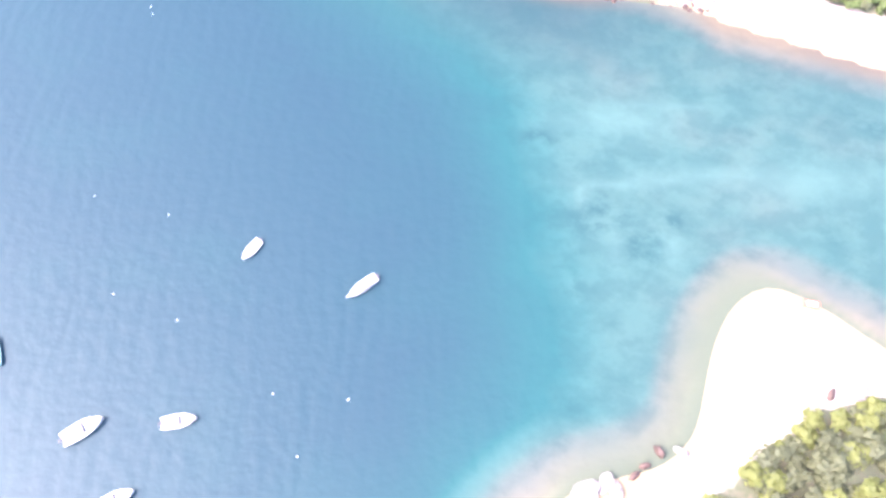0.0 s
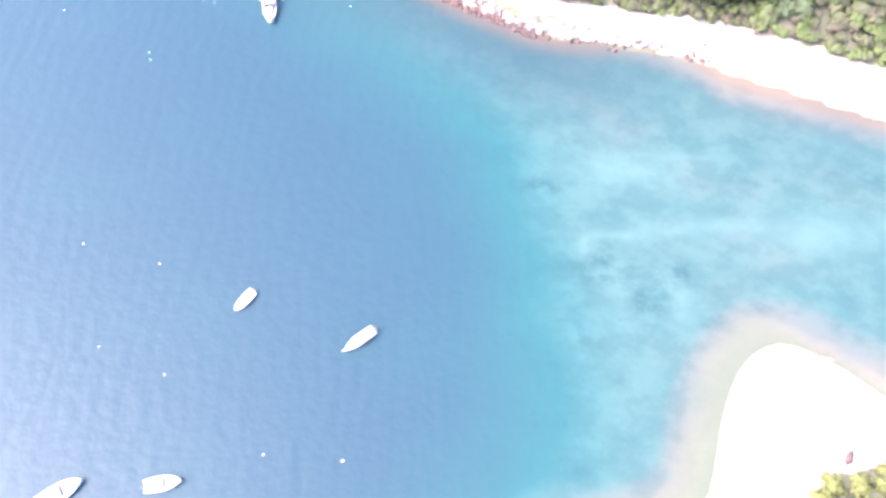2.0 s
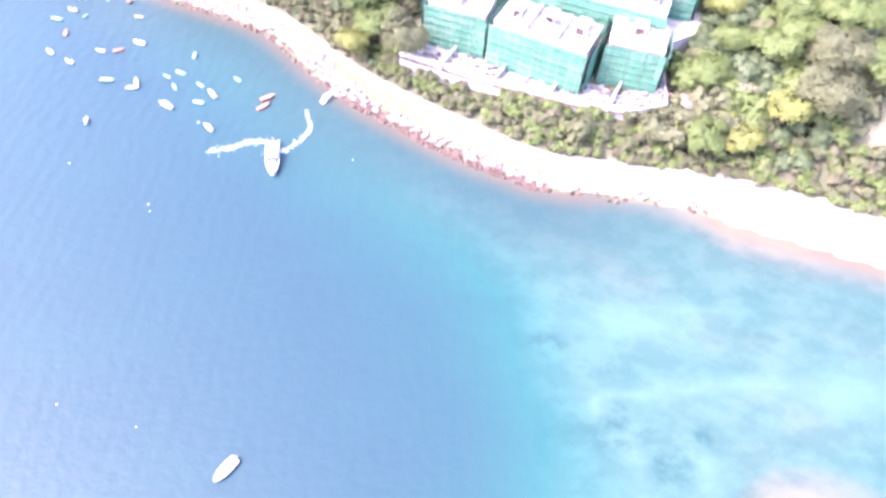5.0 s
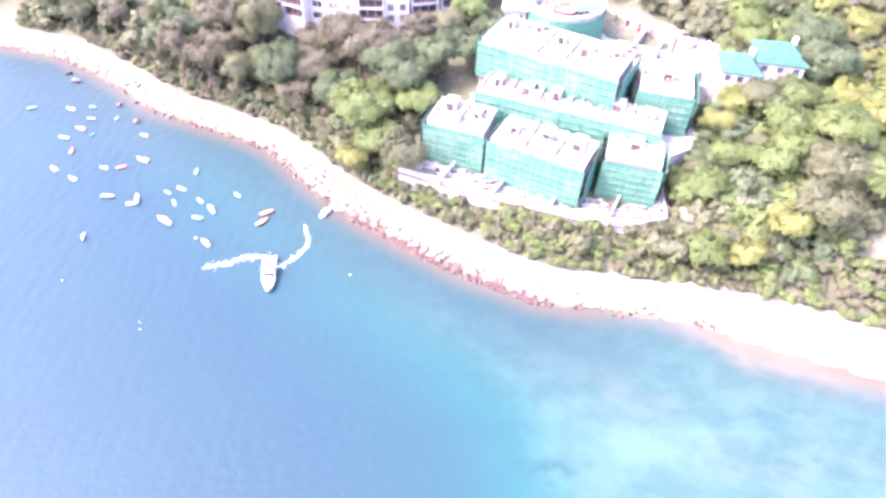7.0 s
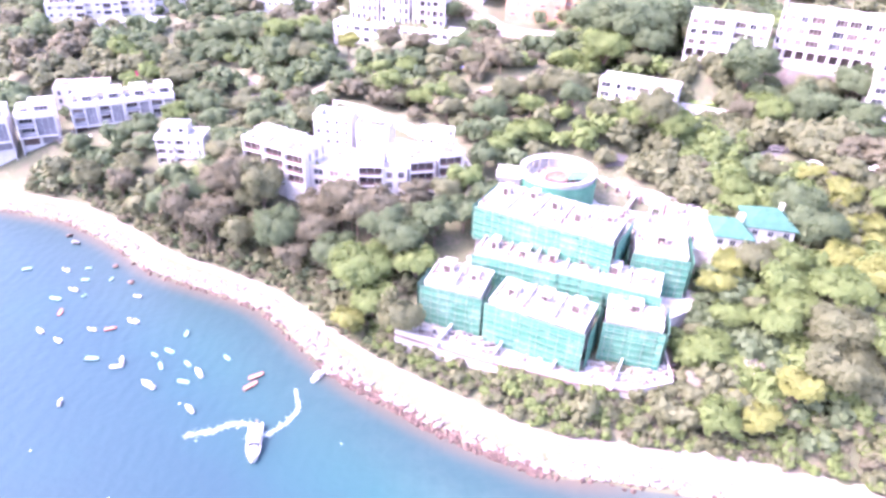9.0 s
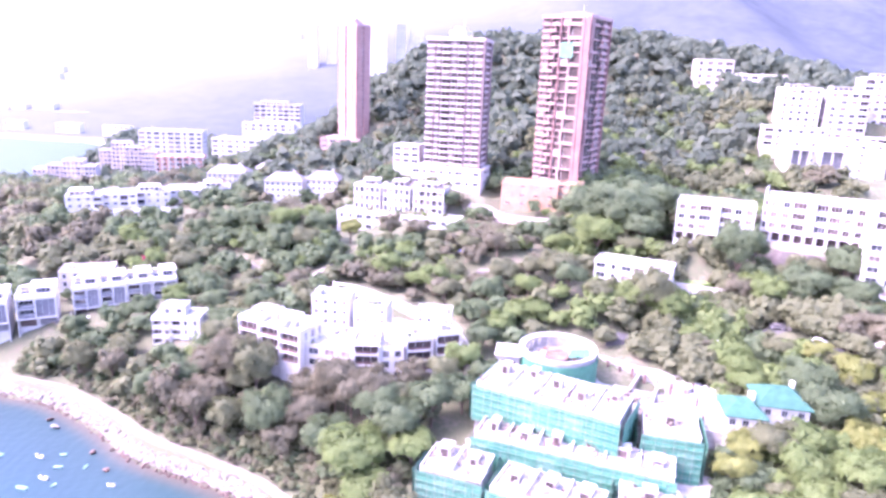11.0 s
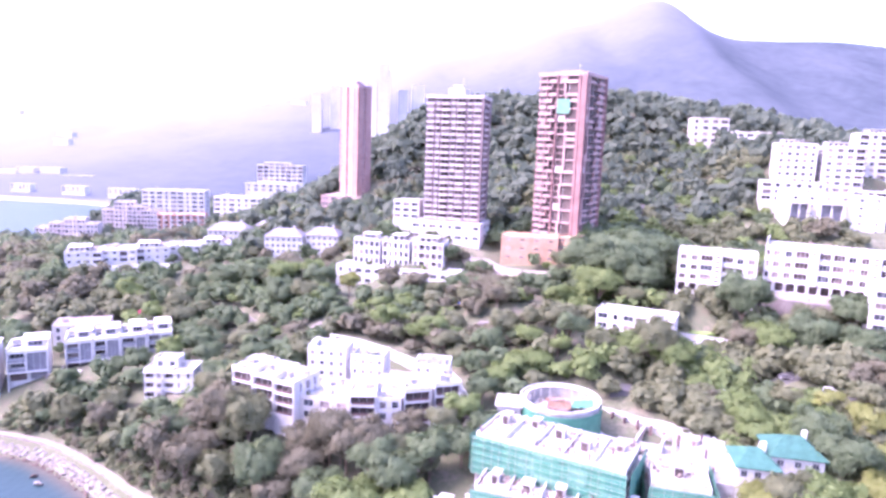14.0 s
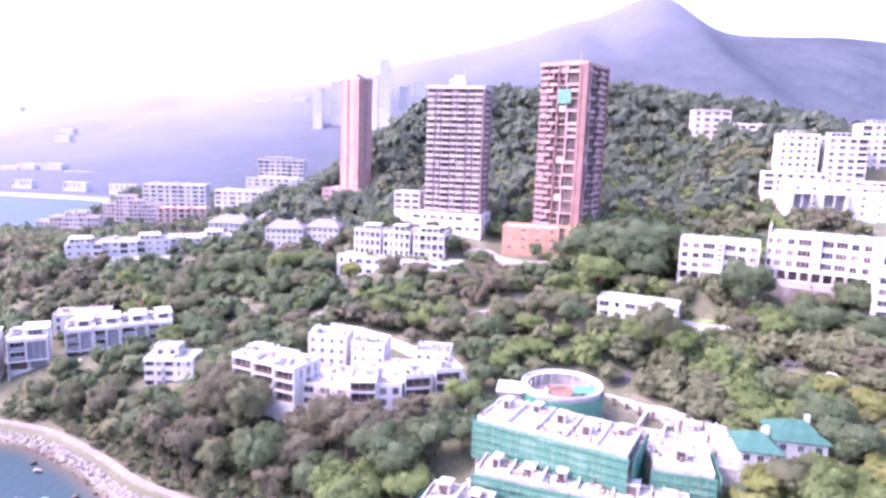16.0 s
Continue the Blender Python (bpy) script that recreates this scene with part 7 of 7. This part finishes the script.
    if style == "mint":
        part("cover", boxes("cover", [(-ln * 0.35, ln * 0.1, -wd * 0.34, wd * 0.34, ht * 0.66, ht * 1.02)], M["mint"]), ob)
    return ob


def heading(ax, ay, bx, by):
    return math.degrees(math.atan2(by - ay, bx - ax))


boat(-35.4, 42.0, heading(-33.9, 44.2, -37.2, 39.4), 4.9, "white", "small white motor boat with an open stern", "boats off the spit")
boat(-14.0, 35.6, heading(-11.0, 38.1, -17.1, 33.0), 6.4, "cabin", "white sailing-style motor boat with a long pulpit", "boats off the spit")
boat(-43.4, 10.3, heading(-46.4, 9.6, -40.8, 10.8), 6.0, "white", "white speedboat with a broad stern", "boats off the spit")
boat(-59.2, 8.4, heading(-62.1, 6.5, -56.5, 10.3), 7.2, "white", "white speedboat lying at a mooring", "boats off the spit")
boat(-51.6, -2.6, 30, 6.5, "white", "white motor boat at a mooring", "boats off the spit")
boat(-77.4, 21.0, 110, 5.5, "mint", "pale covered boat at a mooring", "boats off the spit")


def buoy(x, y, r=0.28):
    ob = thing("mooring_buoy", x, y, 0.05, 0, "small round white mooring buoy", "buoy", "mooring buoys")
    bm = bmesh.new()
    bmesh.ops.create_icosphere(bm, subdivisions=2, radius=r)
    me = bpy.data.meshes.new("float")
    bm.to_mesh(me)
    bm.free()
    me.materials.append(M["hull"])
    part("float", me, ob)
    part("pickup_ring", boxes("pickup_ring", [(-0.04, 0.04, -0.04, 0.04, r * 0.9, r * 1.5)], M["frame"]), ob)


for x, y in [(-67.0, 51.9), (-52.2, 48.6), (-28.2, 15.5), (-15.0, 15.0), (-22.8, 5.2), (-59.3, 32.4), (-47.0, 28.0), (-64.1, 95.8), (-22.9, 114.2), (-85.8, 108.2), (-64.9, 97.7), (-60.9, 123.6)]:
    buoy(x, y, 0.27 if (int(x) % 3 == 0) else 0.17)

FLEET = [(-124, 174, 20, 4.5, "mint"), (-113, 174.6, 160, 5, "white"), (-107, 176, 10, 3.5, "mint"), (-105, 170, 0, 4.2, "mint"), (-98, 171, 80, 3, "mint"), (-106, 165, 165, 5, "white"),
         (-101.6, 162.4, 60, 2.6, "mint"), (-108.6, 160.3, 170, 5.5, "mint"), (-87.4, 163.4, 170, 4, "white"), (-104, 154.6, 100, 5, "orange"), (-92.5, 148, 165, 4.5, "white"), (-88, 148.6, 25, 5, "orange"),
         (-83.8, 152.2, 160, 6.2, "white"), (-68.2, 148.3, 95, 4, "mint"), (-105, 146.4, 140, 5, "white"), (-98.7, 143, 150, 5, "white"), (-87, 136.7, 0, 6, "mint"), (-79.5, 136.4, 110, 5.5, "cabin"),
         (-80, 134.4, 10, 5, "white"), (-72.9, 139.4, 150, 3.6, "mint"), (-69.9, 141, 155, 5, "mint"), (-69.9, 135.5, 120, 4.2, "mint"), (-63.8, 136.7, 140, 4.2, "mint"), (-60, 133.6, 130, 6, "cabin"),
         (-62.6, 130.4, 170, 5, "mint"), (-70, 128.7, 150, 7, "cruiser"), (-55.2, 139.7, 140, 4, "mint"), (-46.2, 133.6, 35, 6.4, "orange"), (-46.6, 130.3, 48, 6.4, "orange"), (-86.8, 121.8, 100, 4, "cabin"),
         (-58, 121.8, 140, 5.5, "cabin")]
NAMES = {"white": "small white open motor boat", "mint": "pale green covered dinghy", "orange": "orange and white wooden sampan", "cabin": "white cabin boat with a dark windscreen", "cruiser": "larger white cabin cruiser"}
for x, y, r, ln, style in FLEET:
    boat(x, y, r, ln * 0.57, style, NAMES[style])
boat(-41.0, 112.9, -80, 10.4, "cruiser", "white cabin cruiser turning slowly with a foam wake", "boats under way")
boat(-31.6, 134.6, 60, 4.5, "cabin", "small white boat beside the boulders")


def wake(line, w0, w1, label):
    """Foam on the water: broken patches along a bent line."""
    rnd = random.Random(3)
    p = rounded(line, steps=8)
    v, f = [], []
    n = len(p)
    for i, (x, y) in enumerate(p):
        wd = w0 + (w1 - w0) * i / n
        for k in range(12):
            an, q = rnd.uniform(0, 6.28), wd * abs(rnd.gauss(0, 0.5))
            cx, cy, r = x + q * math.cos(an), y + q * math.sin(an), rnd.uniform(0.05, 0.2)
            b0, m = len(v), 6
            v.append((cx, cy, 0.06))
            v += [(cx + r * rnd.uniform(0.6, 1.3) * math.cos(2 * math.pi * j / m), cy + r * rnd.uniform(0.6, 1.3) * math.sin(2 * math.pi * j / m), 0.03) for j in range(m)]
            f += [(b0, b0 + 1 + j, b0 + 1 + (j + 1) % m) for j in range(m)]
    tagged(new("wake_foam", mesh_of("wake_foam", v, f, M["foam"])), label, "foam", kind="stuff")


wake([(-41.5, 117.5), (-44, 118.3), (-48.3, 118.0), (-51.5, 115.6), (-55.9, 114.4)], 1.0, 1.5, "white foam wake curling on the water")
wake([(-43.0, 115.0), (-41, 115.5), (-38.8, 116.1), (-35.6, 120.0), (-34.3, 123.9), (-36.1, 129.8)], 1.3, 0.7, "thin white foam trail on the water")

raft = thing("raft", 70.4, 35.7, 0.3, -10, "small red and white beached kayak raft", "raft")
part("deck_board", boxes("deck_board", [(-1.6, 1.6, -0.7, 0.7, -0.2, 0.25)], M["orange"]), raft)
part("seat", boxes("seat", [(-0.9, 0.9, -0.4, 0.4, 0.25, 0.45)], M["hull"]), raft)


# ---------------------------------------------------------------- boulders of the shore
def rock_mesh(seed, mat, fine=1):
    rnd = random.Random(seed)
    bm = bmesh.new()
    bmesh.ops.create_icosphere(bm, subdivisions=fine, radius=1)
    for p in bm.verts:
        p.co *= rnd.uniform(0.72, 1.18) if fine == 1 else 1.0 + 0.5 * noise.noise(p.co * 1.1 + Vector((seed, 0, 0))) + rnd.uniform(-0.06, 0.06)
        p.co.z *= 0.7 if fine == 1 else 0.5
    me = bpy.data.meshes.new("rock")
    bm.to_mesh(me)
    bm.free()
    me.materials.append(mat)
    return me


rr = random.Random(21)
PALE, RED = [rock_mesh(s, M["rock"]) for s in range(5)], [rock_mesh(s + 9, M["redrock"]) for s in range(4)]
bank = thing("boulder_bank", 0, 0, 0, 0, "bank of pale granite boulders along the shore, reddish at the waterline", "boulders", kind="structure")
line = rounded([(66, 101), (55, 105), (38, 107), (21, 109), (13, 112), (0, 118), (-13, 126), (-25, 134), (-38, 146), (-52, 160), (-69, 168), (-88, 176), (-105, 189), (-128, 203), (-150, 209)], steps=12)
tang = np.gradient(line, axis=0)
tang /= np.linalg.norm(tang, axis=1)[:, None]
inland = np.stack([tang[:, 1], -tang[:, 0]], 1)
heap_v, heap_f, heap_m, count = [], [], [], 0
for i in range(3100):
    k = rr.randrange(len(line))
    lx = line[k][0]
    red = rr.random() < (0.7 if 22 > lx > -30 else 0.1 if lx > 22 else 0.22)
    d = rr.uniform(-1.4, 1.4) if red else rr.uniform(0.4, 3.5)
    if red is False and 22 > lx > -24 and d > 2.6 or lx > 60:
        continue
    q = line[k] + inland[k] * d + tang[k] * rr.uniform(-2, 2)
    s = rr.uniform(0.3, 0.75) if red else rr.uniform(0.35, 1.0)
    z = max(0.0, d * 0.5) + s * 0.15
    src = rr.choice(RED if red else PALE)
    m = pose(q[0], q[1], z, rr.uniform(-30, 30), rr.uniform(-30, 30), rr.uniform(0, 360)) @ Matrix.Diagonal((s * rr.uniform(0.8, 1.3), s, s, 1))
    if count < 270 and 14 < line[k][0] < 60 and not red:
        part("rock", src, bank, m=m)
        count += 1
    else:
        b0 = len(heap_v)
        heap_v += [tuple(m @ p.co) for p in src.vertices]
        heap_f += [tuple(b0 + j for j in p.vertices) for p in src.polygons]
        heap_m += [1 if red else 0] * len(src.polygons)
for i in range(120):
    u = rr.random()
    src, s = rr.choice(PALE), rr.uniform(0.3, 0.9)
    m = pose(-35 + 6.5 * u + rr.uniform(-2, 2), 147 - 9.5 * u + rr.uniform(-2, 2), 2.4 - 2.1 * u, rr.uniform(-30, 30), rr.uniform(-30, 30), rr.uniform(0, 360)) @ Matrix.Diagonal((s * 1.2, s, s, 1))
    b0 = len(heap_v)
    heap_v += [tuple(m @ p.co) for p in src.vertices]
    heap_f += [tuple(b0 + j for j in p.vertices) for p in src.polygons]
    heap_m += [0] * len(src.polygons)
ob = part("rock_heap", mesh_of("rock_heap", heap_v, heap_f, [M["rock"], M["redrock"]], heap_m), bank)
tagged(ob, kind="stuff")
BIG = [rock_mesh(s + 30, M["rock" if s < 4 else "redrock"], 3) for s in range(8)]
for k, (x, y, s) in enumerate([(73, 21, 1.6), (75.5, 19.5, 2.0), (78, 22.5, 1.8), (81, 25, 2.2), (26, 1.0, 2.4), (29.5, 2.6, 1.8), (39, 8, 1.2), (23.5, -1.0, 1.8), (34.5, 4.0, 1.2), (31, 0.5, 2.2), (43, 8, 1.4), (36.5, 5.6, 1.0), (70, 18.5, 1.3), (83, 21, 2.2),
                               (-118, 190, 1.4), (-122, 194, 1.0), (-100, 178, 1.0), (-92, 170, 1.0)]):
    ob = tagged(new("boulder", BIG[k % 4 + (0 if s > 1.3 else 4)]), "large weathered boulder at the water's edge", "boulder", "single boulders")
    ob.matrix_basis = pose(x, y, max(0.1, ground_at(x, y)) + s * 0.2, 10 * k, 0, 50 * k) @ Matrix.Diagonal((s, s * 0.8, s * 0.8, 1))


# ---------------------------------------------------------------- vehicles
def vehicle(x, y, rot, ln, wd, ht, mat, label, cat, z):
    ob = thing(cat, x, y, z, rot, label, cat, "vehicles on the road")
    part("body", boxes("body", [(-ln / 2, ln / 2, -wd / 2, wd / 2, 0.35, ht * 0.6), (-ln * (0.5 if cat == "bus" else 0.3), ln * (0.49 if cat == "bus" else 0.22), -wd * 0.46, wd * 0.46, ht * 0.85, ht)], M[mat]), ob)
    part("glazing", boxes("glazing", [(-ln * (0.48 if cat == "bus" else 0.29), ln * (0.48 if cat == "bus" else 0.21), -wd * 0.45, wd * 0.45, ht * 0.6, ht * 0.85)], M["glass"]), ob)
    for sx in (-0.32, 0.32):
        for sy in (-0.46, 0.46):
            v, f = tube([(0, 0, -0.1), (0, 0, 0.1)], [0.34, 0.34], 10)
            wheel = part("wheel", mesh_of("wheel", v, f + [tuple(range(10))[::-1], tuple(range(10, 20))], M["asphalt"]), ob, m=pose(sx * ln, sy * wd, 0.34, 90))
            part("hubcap", boxes("hubcap", [(-0.16, 0.16, -0.16, 0.16, -0.13, 0.13)], M["frame"]), wheel)


def on_road(x, y):
    return ground_at(x, y) + 0.75


vehicle(78, 206.3, -4, 8.5, 2.4, 2.9, "hull", "white minibus with dark windows on the road", "bus", on_road(78, 206.3))
vehicle(62, 209.3, -14, 4.4, 1.8, 1.5, "hull", "white parked car on the asphalt road", "car", on_road(62, 209.3))
for i, (x, y) in enumerate([(104, 196.5), (111, 193), (118, 189.5), (99, 210.5), (124, 231)]):
    vehicle(x, y, -22, 4.4, 1.8, 1.5, "hull" if i % 2 == 0 else "asphalt", "white parked car on the asphalt road" if i % 2 == 0 else "dark parked car on the asphalt road", "car", on_road(x, y))
for i in range(5):
    x, y = -144 + 8.2 * i, 237.5 + 4.2 * i
    vehicle(x, y, 117, 4.4, 1.8, 1.5, "hull" if i % 2 else "asphalt", "white car on the forecourt of a row house" if i % 2 else "dark car on the forecourt of a row house", "car", 13.45)
tarp = thing("tarpaulin", 4, 277, ground_at(4, 277) + 0.6, -8, "long bright blue tarpaulin strip on the slope", "tarpaulin")
part("sheet", boxes("sheet", [(-5, 5, -0.8, 0.8, 0, 0.7)], M["bluecar"]), tarp)


# ---------------------------------------------------------------- slope works and gardens
M["shotcrete"] = shade("sprayed_concrete", (0.1, 0.09, 0.09), (0.19, 0.17, 0.165), 5, 0.95, bump=0.6)
cut_ob = thing("cut_slope", 100, 392, 54, -6, "dark grey sprayed-concrete cut slope behind the trees", "slope", kind="structure")
cv, cf = [], []
for j in range(9):
    for i in range(25):
        u, q = -24 + 2 * i, j / 8
        cv.append((u, 11 * q + 1.2 * noise.noise((u * 0.2, q * 4, 2.0)), -6 + 22 * q * (1 + 0.15 * noise.noise((u * 0.12, 0.3, 5.0)))))
        if i and j:
            a0 = j * 25 + i
            cf.append((a0 - 26, a0 - 25, a0, a0 - 1))
cv += [(u * 0.95, 17, -6) for u in (-24, 24)] + [(u * 0.95, 17, 14) for u in (-24, 24)]
cf += [(200, 224, 228, 227)]
part("face", mesh_of("face", cv, cf, M["shotcrete"]), cut_ob)
for k in range(3):
    u = -16 + 13 * k
    part("drain_channel", mesh_of("drain_channel", [(u, -1.5, -6), (u + 0.5, -1.5, -6), (u + 0.5, 9.2, 15), (u, 9.2, 15), (u, 0, -6), (u + 0.5, 0, -6), (u + 0.5, 11, 15), (u, 11, 15)],
                                 [(0, 1, 2, 3), (1, 5, 6, 2), (4, 0, 3, 7), (3, 2, 6, 7)], M["concrete"]), cut_ob)
gt = thing("garden_terrace", -14, 178, ground_at(-14, 178) + 0.5, 12, "small paved garden terrace with a round pool", "terrace", kind="structure")
part("paving", boxes("paving", [(-7, 7, -4, 4, -4, 0.3)], M["path"]), gt)
part("pool", ring("pool", 0.05, 2.0, 0.3, 0.36, M["netpale"], n=20), gt, "pale green pool water")
part("pool_rim", ring("pool_rim", 2.0, 2.4, 0.3, 0.6, M["white"], n=20), gt)
for k in range(4):
    b_ob = thing("sun_lounger", -18.5 + 2.6 * k, 175 + 0.9 * k, ground_at(-14, 178) + 0.8, 40 * k, "white slatted sun lounger on the terrace", "lounger", "loungers")
    part("bed", boxes("bed", [(-0.9, 0.5, -0.35, 0.35, 0.3, 0.4)], M["hull"]), b_ob)
    part("backrest", mesh_of("backrest", [(0.5, -0.35, 0.3), (1.0, -0.35, 0.75), (1.0, 0.35, 0.75), (0.5, 0.35, 0.3), (0.5, -0.35, 0.4), (1.0, -0.35, 0.85), (1.0, 0.35, 0.85), (0.5, 0.35, 0.4)],
                             [(0, 3, 2, 1), (4, 5, 6, 7), (0, 1, 5, 4), (1, 2, 6, 5), (2, 3, 7, 6), (3, 0, 4, 7)], M["hull"]), b_ob)
    for sx in (-0.8, 0.4):
        part("leg", boxes("leg", [(sx - 0.05, sx + 0.05, -0.3, -0.2, 0, 0.3), (sx - 0.05, sx + 0.05, 0.2, 0.3, 0, 0.3)], M["frame"]), b_ob)
woods("bougainvillea", "magenta bougainvillea in bloom among the trees", [(-139 + 1.5 * k, 292 + 0.6 * (k % 3), ground_at(-137, 292) + 1.0, 1.8) for k in range(5)], M["magenta"], 160, 0.2, 120)
